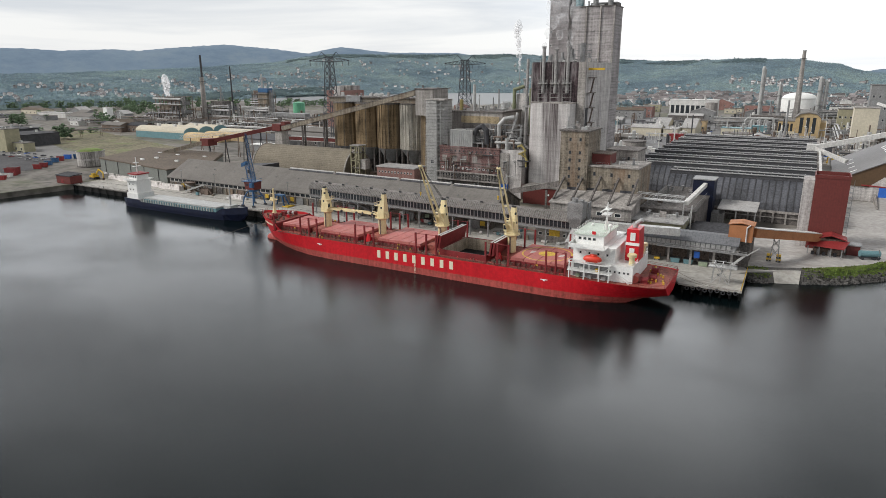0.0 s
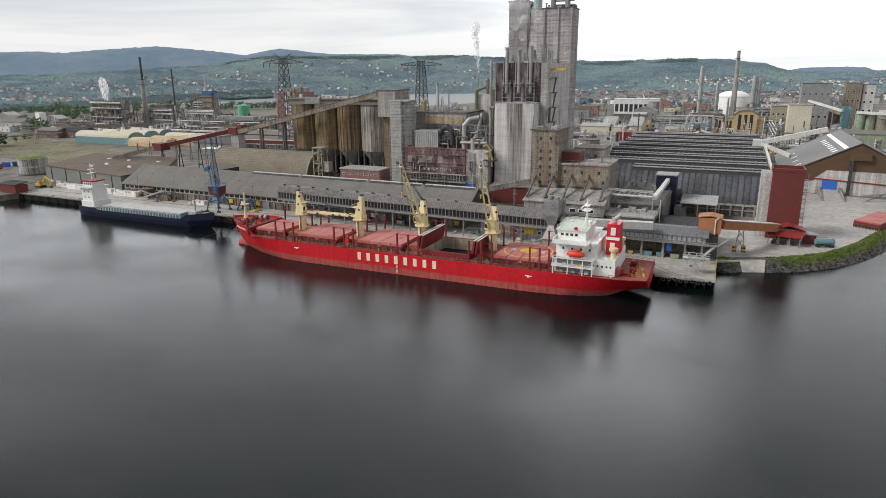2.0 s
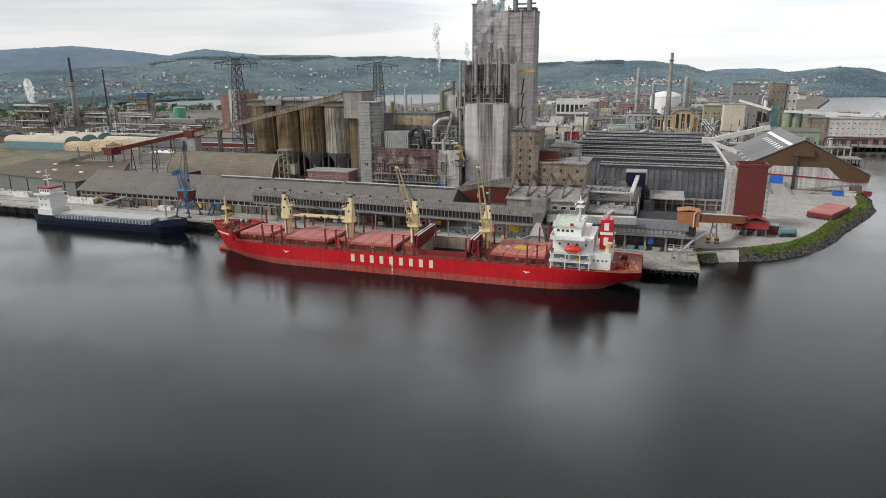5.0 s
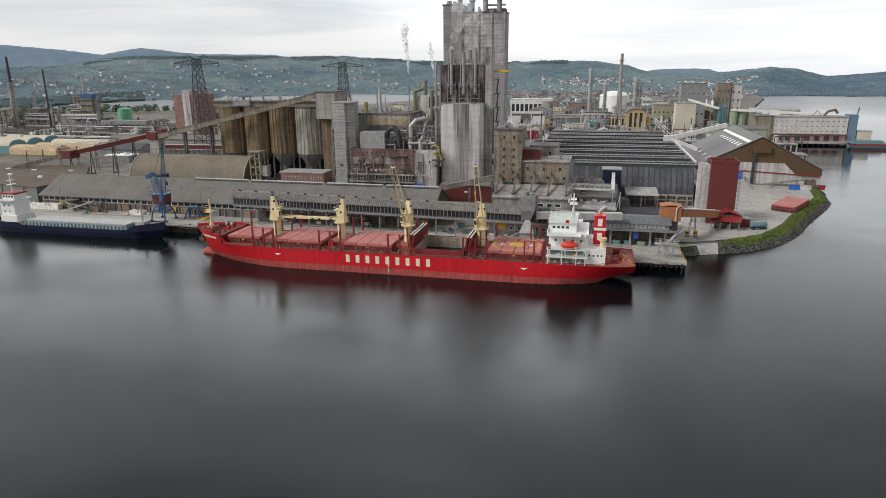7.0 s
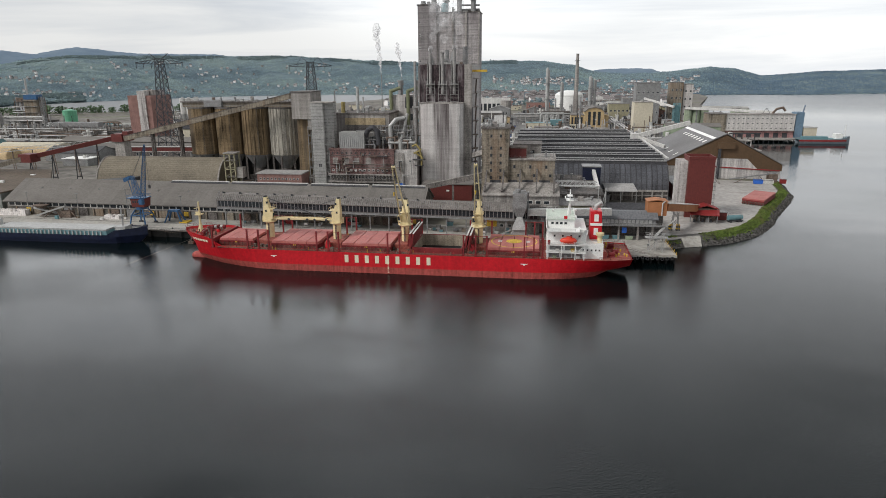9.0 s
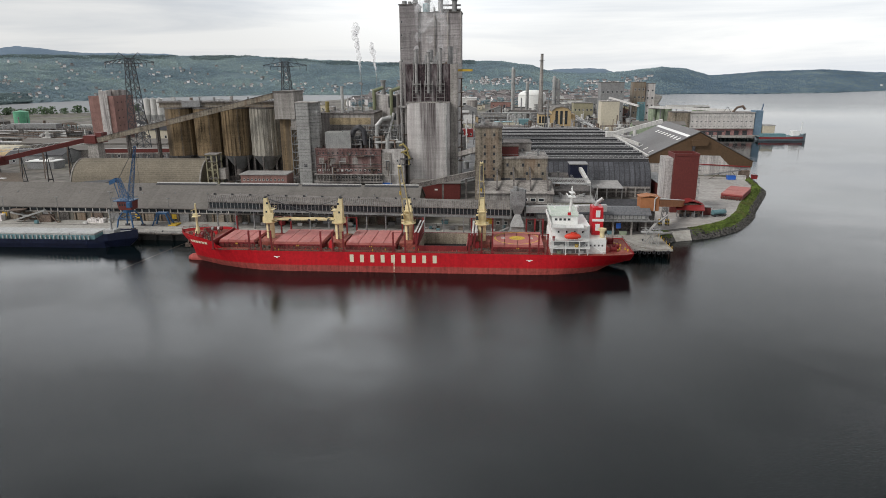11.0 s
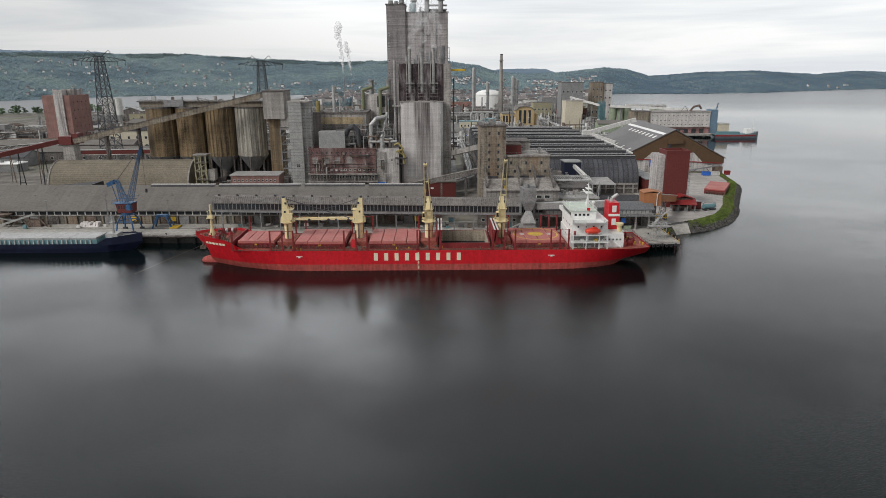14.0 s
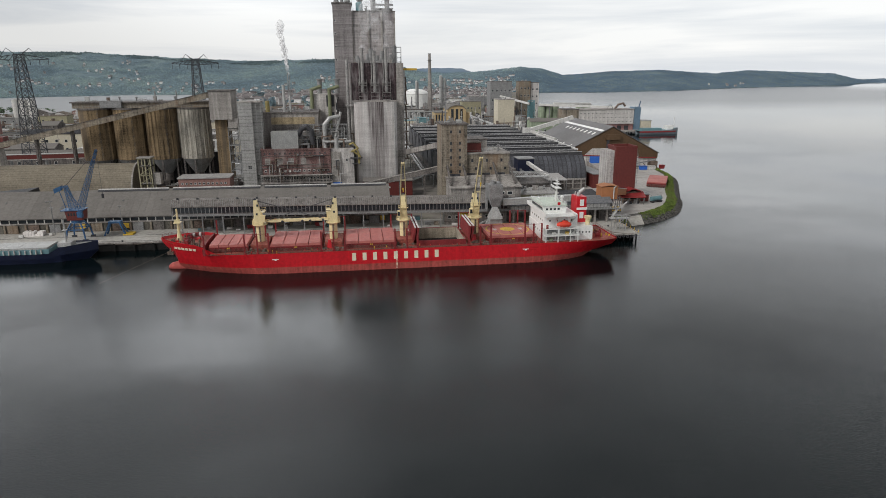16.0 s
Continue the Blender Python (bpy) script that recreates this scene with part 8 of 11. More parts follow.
def red_tower():
    t = thing("red_clad_tower", "tall oxblood-red clad elevator tower with a concrete flank", "tower", (14, 322, G))
    sub("red_shaft", Shape().box(5.4, 17.5, 295, 307, G, 32.4), CLAD_RED, t)
    for box in ((5.2, 17.7, 294.8, 295.2), (5.2, 17.7, 306.8, 307.2), (5.2, 5.6, 295.2, 306.8), (17.3, 17.7, 295.2, 306.8)):
        sub("parapet", Shape().box(*box, 32.4, 33.7), CLAD_RED, t)
    sub("concrete_shaft", Shape().box(1.4, 5.38, 297, 308, G, 31.2), CONC_PALE, t)
    s = Shape()
    for z in np.arange(5, 31, 2.0):
        s.box(17.55, 19.0, 296, 298, z, z + 0.12)
    s.box(18.9, 19.0, 296, 296.1, G, 32).box(18.9, 19.0, 297.9, 298, G, 32)
    sub("ladder_cage", s, STEEL_GREY, t)
    w = thing("white_conveyor", "white enclosed conveyor between the shed roofs", "conveyor", (10, 400, 28))
    sub("bridge", Shape().beam((8.6, 366, 23.6), (8.6, 474, 24.6), 1.3, 0.9), WHITE_DIRTY, w)
    sub("cross_bridge", Shape().beam((3.4, 473, 26.0), (44, 478.5, 36.0), 2.6, 3.0), WHITE_DIRTY, w)
    sub("cross_bridge", Shape().beam((6, 471, 26.0), (23, 456, 20.5), 2.2, 2.2), WHITE_DIRTY, w)
    sub("transfer_box", Shape().box(1.0, 6.6, 470, 476.5, 23.5, 28.4), WHITE_DIRTY, w)
    sub("leg", Shape().box(2, 2.8, 475, 475.8, G, 24).box(5, 5.8, 475, 475.8, G, 24).box(8.2, 9, 400, 401, G, 23.4), STEEL_GREY, w)
    b = thing("red_side_house", "low red-brown clad store by the tower", "shed", (10, 345, G))
    sub("wall", Shape().box(8.2, 16, 334, 372, G, 12), CLAD_RED, b)
    sub("roof", Shape().box(7.8, 16.4, 333.5, 372.5, 12, 12.5), STEEL_GREY, b)


red_tower()


def gable_store():
    g = thing("gable_store", "large gabled bulk store with brown cladding over concrete walls", "store", (54, 470, G))
    X0, X1, XR, Y0, Y1 = 17.5, 92.5, 55.5, 421, 512
    ridge, eave = 32.5, 13.0
    sub("upper_gable", Shape().along_y([(X0, 12), (X1, 9), (X1, eave), (XR, ridge), (X0, eave + 1)], Y0, Y1), CLAD_BROWN, g, "dark brown sheet gable")
    sub("lower_wall", Shape().hexa([(X0 + 0.5, Y0 + 0.6, G), (X1 - 0.5, Y0 + 0.6, G), (X1 - 0.5, Y1, G), (X0 + 0.5, Y1, G)], [(X0 + 0.5, Y0 + 0.6, 12), (X1 - 0.5, Y0 + 0.6, 9), (X1 - 0.5, Y1, 9), (X0 + 0.5, Y1, 12)]), CONC_PALE, g)
    sub("concrete_panel", Shape().along_y([(34, G), (84, G), (70, 16.8), (40, 17.2), (34, 12)], Y0 - 0.25, Y0 - 0.02), CONC_PALE, g, "pale concrete gable panel")
    for xa, xb, za, zb in ((X0 - 1, XR, eave + 0.5, ridge + 0.5), (XR, X1 + 1, ridge + 0.5, eave - 0.5)):
        sub("roof_slope", Shape().along_y([(xa, za), (xb, zb), (xb, zb + 0.5), (xa, za + 0.5)], Y0 - 0.6, Y1 + 0.6), GABLE_ROOF, g, "graphite sheet roof slope")
    k = (ridge - eave) / (XR - X0 + 1)

    def on_roof(x):
        return eave + 1.05 + (x - X0 + 1) * k

    s = Shape().hexa([(47.4, Y0 + 1, on_roof(47.4)), (49.4, Y0 + 1, on_roof(49.4)), (49.4, Y1 - 2, on_roof(49.4)), (47.4, Y1 - 2, on_roof(47.4))],
                     [(47.4, Y0 + 1, on_roof(47.4) + 0.1), (49.4, Y0 + 1, on_roof(49.4) + 0.1), (49.4, Y1 - 2, on_roof(49.4) + 0.1), (47.4, Y1 - 2, on_roof(47.4) + 0.1)])
    sub("white_roof_strip", s, WHITE, g, "white translucent roof strip")
    for i in range(8):
        y = Y0 + 6 + i * 8.6
        x = 42.0
        sub("roof_light", Shape().hexa([(x, y, on_roof(x)), (x + 2.8, y, on_roof(x + 2.8)), (x + 2.8, y + 2.8, on_roof(x + 2.8)), (x, y + 2.8, on_roof(x))], [(x, y, on_roof(x) + 0.12), (x + 2.8, y, on_roof(x + 2.8) + 0.12), (x + 2.8, y + 2.8, on_roof(x + 2.8) + 0.12), (x, y + 2.8, on_roof(x) + 0.12)]), WHITE, g)
    for i in range(4):
        y = Y0 + 8 + i * 17
        x = 24
        sub("roof_light", Shape().hexa([(x, y, on_roof(x)), (x + 3.2, y, on_roof(x + 3.2)), (x + 3.2, y + 1.4, on_roof(x + 3.2)), (x, y + 1.4, on_roof(x))], [(x, y, on_roof(x) + 0.12), (x + 3.2, y, on_roof(x + 3.2) + 0.12), (x + 3.2, y + 1.4, on_roof(x + 3.2) + 0.12), (x, y + 1.4, on_roof(x) + 0.12)]), WHITE, g)
    sub("ridge_house", Shape().box(50, 61, Y0 - 2.2, Y0, 23.5, 27.6), CLAD_BROWN, g)
    sub("wall_duct", Shape().box(51, 52.6, Y0 - 1.8, Y0 - 0.3, G, 24), STEEL_DARK, g)
    sub("red_band", Shape().beam((30, Y0 - 0.5, 12.4), (91, Y0 - 0.5, 9.2), 0.3, 0.7), ROOF_RED, g)
    sub("blue_door", Shape().box(38.5, 46.0, Y0 - 0.6, Y0 - 0.3, 6.2, 11.6), BLUE_BRIGHT, g, "blue roller door")
    sub("ramp", Shape().hexa([(35, 396, G), (48, 396, G), (46.5, Y0 - 0.6, G), (38, Y0 - 0.6, G)], [(37, 396, G + 0.1), (47, 396, G + 0.1), (46.5, Y0 - 0.6, 6.2), (38, Y0 - 0.6, 6.2)]), YARD, g, "concrete ramp to the blue door")
    for x in (36.6, 47.2):
        sub("ramp_wall", Shape().hexa([(x, 396, G), (x + 0.8, 396, G), (x + 0.8, Y0 - 0.7, G), (x, Y0 - 0.7, G)], [(x, 396, G + 0.8), (x + 0.8, 396, G + 0.8), (x + 0.8, Y0 - 0.7, 8), (x, Y0 - 0.7, 8)]), CONC, g)
    c = thing("mobile_conveyor", "long low mobile belt conveyor in the yard", "conveyor", (70, 404, G))
    sub("belt", Shape().beam((55, 402, 6.2), (84, 408, 9.4), 1.6, 0.6), STEEL_GREY, c)
    sub("frame", Shape().beam((58, 402.6, G), (66, 404.2, 7), 0.3, 0.3).beam((78, 406.8, G), (74, 406, 8), 0.3, 0.3).box(80, 85, 405, 411, G, 9), STEEL_RUST, c)
    for x, y, w, m, n2 in ((72, 401, 5, BLUE_BRIGHT, "blue_container"), (78, 401, 6, WHITE_DIRTY, "water_tank"), (88, 404, 3, ROOF_RED, "red_skip")):
        u = thing(n2, "%s standing in the yard" % n2.replace("_", " "), "container", (x, y, G))
        sub("body", Shape().hexa([(x - w / 2, y - 1.4, G + 0.2), (x + w / 2, y - 1.4, G + 0.2), (x + w / 2, y + 1.4, G + 0.2), (x - w / 2, y + 1.4, G + 0.2)], [(x - w / 2 - 0.2, y - 1.5, G + 2.8), (x + w / 2 + 0.2, y - 1.5, G + 2.8), (x + w / 2 + 0.2, y + 1.5, G + 2.8), (x - w / 2 - 0.2, y + 1.5, G + 2.8)]), m, u)
        sub("rim", Shape().box(x - w / 2 - 0.3, x + w / 2 + 0.3, y - 1.6, y - 1.45, G + 2.6, G + 2.9).box(x - w / 2, x + w / 2, y - 1, y + 1, G, G + 0.2), STEEL_DARK, u)
    # stack of red hatch covers
    p_root = thing("stacked_covers", "stack of faded red steel hatch covers in the yard", "hatch covers", (62, 352, G))
    a, u, v = Vector((43.2, 333.6)), Vector((0.82, -0.57)), Vector((0.485, 0.875))
    for lvl in range(4):
        for r in range(2):
            o = a + v * (14.4 * r + 0.1 * lvl)
            q = [o, o + u * 11.5, o + u * 11.5 + v * 14.1, o + v * 14.1]
            sub("cover", Shape().prism([(p.x, p.y) for p in q], G + 0.5 + lvl * 0.7, G + 1.14 + lvl * 0.7), HATCH_RED if lvl == 3 else DARK_RED, p_root)
    for i in range(8):
        o = a + u * (0.4 + i * 1.45) - v * 0.5
        e = o + u * 1.2
        sub("support", Shape().beam((o.x, o.y, G), (e.x, e.y, G + 2.0), 0.3, 0.3).beam((e.x, e.y, G), (o.x, o.y, G + 2.0), 0.3, 0.3), STEEL_RUST, p_root)
    for i in range(4):
        o = a + v * (1 + i * 8.5)
        e = o + u * 11
        sub("sleeper", Shape().beam((o.x, o.y, G + 0.25), (e.x, e.y, G + 0.25), 0.5, 0.5), STEEL_DARK, p_root)


gable_store()


# ---- quay things ----
def coaster():
    X0, X1, CY = -334.0, -243.0, 231.2
    c = thing("coaster", "small dark blue coaster with a white bridge and pale hatch covers", "ship", ((X0 + X1) / 2, CY, 0))

    def half(u):
        return float(np.interp(u, (0, 3, 8, 70, 80, 86, 91), (5.2, 6.0, 6.3, 6.3, 5.0, 2.6, 0.2)))

    def top(u):
        return float(np.interp(u, (0, 14, 16, 74, 78, 91), (5.2, 5.2, 4.0, 4.0, 6.2, 7.4)))
    s = Shape()
    rings = []
    for u in (0, 1, 3, 8, 14, 16, 30, 50, 70, 74, 78, 80, 83, 86, 89, 91):
        lo = -2 if u < 86 else (u - 86) * 0.9 - 1
        near = [(X0 + u, CY - half(u) * k, z) for z, k in ((top(u), 1.0), (top(u) * 0.5, 0.97), (lo, 0.8 if u < 80 else 0.4))]
        rings.append(near + [(x, 2 * CY - y, z) for x, y, z in reversed(near)])
    s.rings(rings, close=False)
    s.add(rings[0], [tuple(range(6))])
    sub("hull", s, NAVY, c, "dark navy blue hull")
    d = Shape().rings([[(X0 + u, CY - half(u) + 0.1, top(u) - 0.5), (X0 + u, CY + half(u) - 0.1, top(u) - 0.5)] for u in (0, 3, 8, 14, 16, 50, 70, 74, 78, 83, 88, 90)], close=False)
    sub("deck", d, STEEL_GREY, c)
    sub("hatch_coaming", Shape().box(X0 + 17, X0 + 74, CY - 5.2, CY + 5.2, 3.5, 5.6), TEAL, c)
    pan = sub("hatch_panel", Shape().box(X0 + 17.2, X0 + 22.7, CY - 5.0, CY + 5.0, 5.65, 6.4), STEEL_PALE, c, "pale grey hatch panel")
    repeat(c, pan, [(5.65 * k, 0, 0) for k in range(1, 10)])
    st = sub("coaming_stay", Shape().box(X0 + 17.2, X0 + 17.5, CY - 5.8, CY - 5.25, 3.5, 5.5), WHITE_DIRTY, c)
    repeat(c, st, [(2.0 * k, 0, 0) for k in range(1, 28)])
    h = sub("bridge_house", Shape().box(X0 + 3, X0 + 12.5, CY - 5.2, CY + 5.2, 4.7, 8.0).box(X0 + 3.6, X0 + 11.4, CY - 4.6, CY + 4.6, 8.0, 15.2), WHITE, c, "white deckhouse and bridge tower")
    sub("bridge_deck", Shape().box(X0 + 3.0, X0 + 12.0, CY - 6.2, CY + 6.2, 15.2, 15.5).box(X0 + 3.0, X0 + 12.0, CY - 6.2, CY - 6.0, 15.5, 16.3), WHITE, h)
    sub("wheelhouse", Shape().hexa([(X0 + 4.4, CY - 3.6, 15.5), (X0 + 11, CY - 3.6, 15.5), (X0 + 11, CY + 3.6, 15.5), (X0 + 4.4, CY + 3.6, 15.5)], [(X0 + 4.4, CY - 3.6, 18.2), (X0 + 11.5, CY - 3.6, 18.2), (X0 + 11.5, CY + 3.6, 18.2), (X0 + 4.4, CY + 3.6, 18.2)]), WHITE, h)
    sub("wheelhouse_roof", Shape().box(X0 + 4, X0 + 11.9, CY - 4, CY + 4, 18.2, 18.9), ROOF_RED, h, "red wheelhouse top")
    for k in range(4):
        window(h, X0 + 5.4 + k * 1.6, CY - 3.62, 16.5, 1.2, 1.2)
    for k in range(2):
        for j in range(2):
            window(h, X0 + 5.6 + k * 3, CY - 4.62, 9.6 + j * 2.9, 0.9, 0.9)
    m = Shape().tube((X0 + 7, CY, 18.9), (X0 + 7, CY, 27.5), 0.25, 6).box(X0 + 6.2, X0 + 7.8, CY - 2.2, CY + 2.2, 22.4, 22.6).box(X0 + 6.4, X0 + 7.6, CY - 1.6, CY + 1.6, 24.4, 24.6)
    sub("radar_mast", m, WHITE, h)
    sub("funnel", Shape().box(X0 + 1.4, X0 + 3.4, CY - 2, CY + 2, 4.7, 12), NAVY, c)
    f = Shape().tube((X0 + 79, CY, 5.8), (X0 + 79, CY, 16.4), 0.5, 8, 0.3).box(X0 + 78.2, X0 + 79.8, CY - 1.2, CY + 1.2, 12, 12.2).box(X0 + 76.5, X0 + 81.5, CY - 2.6, CY + 2.6, 5.7, 7.4)
    sub("foremast", f, STEEL_PALE, c)


coaster()


def blue_crane():
    bx, by = -257.0, 249.5
    c = thing("harbour_crane", "blue portal harbour crane with a dark red machine house", "crane", (bx, by, G))
    for dx in (-3.4, 3.4):
        for dy in (-3.8, 3.8):
            sub("portal_leg", Shape().path([(bx + dx * 1.15, by + dy * 1.15, G + 0.8), (bx + dx * 0.95, by + dy * 0.95, 8.6), (bx + dx * 0.55, by + dy * 0.55, 11.4)], 0.36, 6), BLUE, c)
            sub("wheel_bogie", Shape().box(bx + dx * 1.15 - 1.0, bx + dx * 1.15 + 1.0, by + dy * 1.15 - 0.35, by + dy * 1.15 + 0.35, G + 0.05, G + 1.0), STEEL_DARK, c)
    s = Shape()
    for dy in (-3.6, 3.6):
        s.beam((bx - 3.2, by + dy, 8.6), (bx + 3.2, by + dy, 8.6), 0.3, 0.4)
    for dx in (-3.2, 3.2):
        s.beam((bx + dx, by - 3.6, 8.6), (bx + dx, by + 3.6, 8.6), 0.3, 0.4)
    s.tube((bx, by, 11.2), (bx, by, 12.6), 2.4, 16)
    sub("portal_beam", s, BLUE, c)
    sub("machine_house", Shape().hexa([(bx - 2.9, by - 2.6, 12.6), (bx + 3.3, by - 2.6, 12.6), (bx + 3.3, by + 2.6, 12.6), (bx - 2.9, by + 2.6, 12.6)], [(bx - 3.5, by - 2.8, 16.8), (bx + 3.8, by - 2.8, 16.8), (bx + 3.8, by + 2.8, 16.8), (bx - 3.5, by + 2.8, 16.8)]), CLAD_RED, c, "dark rusty-red machine house")
    sub("house_roof", Shape().box(bx - 5.0, bx + 4.0, by - 3.2, by + 3.2, 16.8, 17.1), BLUE, c)
    for k in range(5):
        sub("house_window", Shape().box(bx - 2.4 + k * 1.15, bx - 1.7 + k * 1.15, by - 2.78, by - 2.7, 14.6, 15.8), GLASS, c)
    sub("driver_cab", Shape().box(bx + 2.0, bx + 4.0, by - 4.6, by - 2.8, 14.2, 16.6), BLUE, c)
    rl = Shape().path([(bx - 4.9, by - 3.1, 18.2), (bx + 3.9, by - 3.1, 18.2), (bx + 3.9, by + 3.1, 18.2), (bx - 4.9, by + 3.1, 18.2), (bx - 4.9, by - 3.1, 18.2)], 0.06, 4)
    for k in range(8):
        rl.tube((bx - 4.9 + k * 1.25, by - 3.1, 17.1), (bx - 4.9 + k * 1.25, by - 3.1, 18.2), 0.05, 4)
    sub("roof_rail", rl, BLUE, c)
    tw = Shape().lattice((bx - 0.6, by, 17.1), (bx - 2.6, by, 27.2), 2.6, 1.2, 0.12, 5)
    tw.beam((bx - 2.6, by, 27.2), (bx - 6.0, by + 1.2, 25.6), 0.5, 0.5).beam((bx - 6.0, by + 1.2, 25.6), (bx - 4.2, by + 1.2, 17.2), 0.25, 0.25).beam((bx - 2.4, by - 0.8, 26.6), (bx + 3.0, by - 1.6, 18.0), 0.2, 0.2)
    sub("mast_frame", tw, BLUE, c)
    sub("counterweight", Shape().hexa([(bx - 7.6, by + 0.3, 24.0), (bx - 4.8, by + 0.3, 25.2), (bx - 4.8, by + 2.2, 25.2), (bx - 7.6, by + 2.2, 24.0)], [(bx - 7.8, by + 0.3, 25.8), (bx - 4.6, by + 0.3, 27.2), (bx - 4.6, by + 2.2, 27.2), (bx - 7.8, by + 2.2, 25.8)]), BLUE, c)
    tip = (-237.5, 228.5, 44.5)
    sub("jib", Shape().lattice((bx + 2.6, by - 1.6, 17.4), tip, 2.3, 0.6, 0.1, 14), BLUE, c, "blue lattice jib")
    w = Shape().tube((bx - 2.6, by, 27.2), tip, 0.06, 4).tube((bx - 2.6, by + 0.6, 27.2), tip, 0.06, 4).tube(tip, (tip[0], tip[1], 27), 0.06, 4)
    sub("wire", w, STEEL_DARK, c)
    sub("hook_block", Shape().tube((tip[0], tip[1], 27), (tip[0], tip[1], 25.4), 0.5, 8), STEEL_DARK, c)
    f = thing("portal_stand", "blue steel trestle standing on the quay", "trestle", (-244, 256, G))
    s = Shape()
    for dx in (-3.5, 3.5):
        s.beam((-244 + dx * 1.3, 254, G), (-244 + dx * 0.6, 255, 9.4), 0.6, 0.6).beam((-244 + dx * 1.3, 258, G), (-244 + dx * 0.6, 257, 9.4), 0.6, 0.6)
    s.box(-246.6, -241.4, 254.6, 257.4, 9.0, 9.8)
    sub("frame", s, BLUE, f)
    sub("foot", Shape().box(-240.5, -236.5, 253.4, 258.6, G + 0.05, G + 0.7), YELLOW, f)


blue_crane()


def quay_clutter():
    rng = np.random.RandomState(91)
    bags = Shape().hexa([(-0.55, -0.55, 0), (0.55, -0.55, 0), (0.55, 0.55, 0), (-0.55, 0.55, 0)], [(-0.48, -0.48, 1.0), (0.48, -0.48, 1.0), (0.48, 0.48, 1.0), (-0.48, 0.48, 1.0)])
    me = bags.mesh("big_bag", BAG)
    fix_normals(me)
    for name_i, (x0, x1, y0, lv) in enumerate(((-411, -399, 269, 2), (-397, -384, 266.5, 3), (-366, -352, 263, 3), (-349.5, -330, 261, 3), (-284, -274.5, 258.5, 2))):
        st = thing("bag_stack", "stack of white wrapped big bags on the quay", "bag stack", ((x0 + x1) / 2, y0 + 1, G), "bag stacks")
        for l in range(lv):
            for i in range(int((x1 - x0) / 1.2)):
                for j in range(3):
                    if l == lv - 1 and rng.rand() < 0.25:
                        continue
                    o = new("bag", me)
                    o.parent = st
                    o.location = (x0 + 0.6 + i * 1.2 - (x0 + x1) / 2 + rng.uniform(-0.06, 0.06), j * 1.2 - 1 + rng.uniform(-0.06, 0.06), 0.07 + l * 1.0)
    e = thing("excavator", "yellow tracked excavator on the quay", "excavator", (-418, 263.5, G))
    sub("track", Shape().box(-421, -416, 261.1, 262.1, G + 0.06, G + 1.1), STEEL_DARK, e)
    sub("track", Shape().box(-421, -416, 264.7, 265.7, G + 0.06, G + 1.1), STEEL_DARK, e)
    sub("cab", Shape().box(-421, -416.6, 261.5, 265.5, G + 1.3, G + 2.6).box(-418.6, -416.8, 261.5, 263.1, G + 2.6, G + 4.2), YELLOW, e)
    sub("boom", Shape().beam((-417, 263.5, G + 2.4), (-413, 263.5, G + 7.0), 0.7, 0.9).beam((-413, 263.5, G + 7.0), (-408.6, 263.5, G + 5.0), 0.6, 0.7).beam((-408.6, 263.5, G + 5.0), (-409, 263.5, G + 1.6), 0.5, 0.6), YELLOW, e)
    sub("bucket", Shape().box(-409.8, -408.2, 262.7, 264.3, G + 0.3, G + 1.6), STEEL_RUST, e)
    p = thing("mobile_loader", "rusty ship-loader conveyor parked on the quay", "conveyor", (-314, 260, G))
    sub("belt_frame", Shape().beam((-322, 258.6, G + 1.0), (-306, 259.6, G + 6.0), 1.6, 0.8).beam((-326, 262, G + 4.2), (-312, 260.5, G + 2.0), 1.2, 0.7), STEEL_PALE, p)
    sub("undercarriage", Shape().beam((-318, 258, G), (-312, 260, G + 4), 0.5, 0.5).beam((-308, 258, G), (-312, 260, G + 4), 0.5, 0.5).box(-309, -303, 258.6, 262, G + 0.1, G + 3.4).beam((-304, 259, G + 5), (-300, 259, G), 0.5, 0.5), STEEL_RUST, p)
    sub("hopper", Shape().tube((-322, 262.5, G + 4.6), (-322, 262.5, G + 5.8), 2.4, 14, 4.0).tube((-322, 262.5, G), (-322, 262.5, G + 4.6), 0.9, 8), STEEL_RUST, p)
    h = thing("red_quay_hut", "dark red sheet-clad hut with a black roof at the quay corner", "hut", (-417, 246, G))
    sub("wall", Shape().box(-425, -410, 241.5, 249.5, G + 0.3, 8.6), CLAD_RED, h)
    sub("base", Shape().box(-424.5, -410.5, 242, 249, G, G + 0.3), CONC_DARK, h)
    sub("roof", Shape().along_x([(241, 8.6), (249.9, 9.6), (249.9, 10.0), (241, 9.0)], -425.5, -409.5), ROOF_BLACK, h)
    sub("door", Shape().box(-420, -417.5, 241.38, 241.5, G + 0.3, 6.4), DARK_RED, h)
    # bins and skips by the loading bays and in the gap yard
    for x, y, m, lab in ((-37.5, 247.5, TEAL, "green"), (-32.8, 247.5, TEAL, "green"), (-27.5, 247.0, GREEN_PALE, "bright green"), (-108, 264, TEAL, "green"), (-153, 258.5, WHITE_DIRTY, "white"), (-186, 259, ROOF_RED, "red"), (-155, 259, DARK_RED, "dark red"), (-133, 259, STEEL_GREY, "grey")):
        b = thing("waste_container", "%s steel waste container on the quay" % lab, "container", (x, y, G), "quay containers")
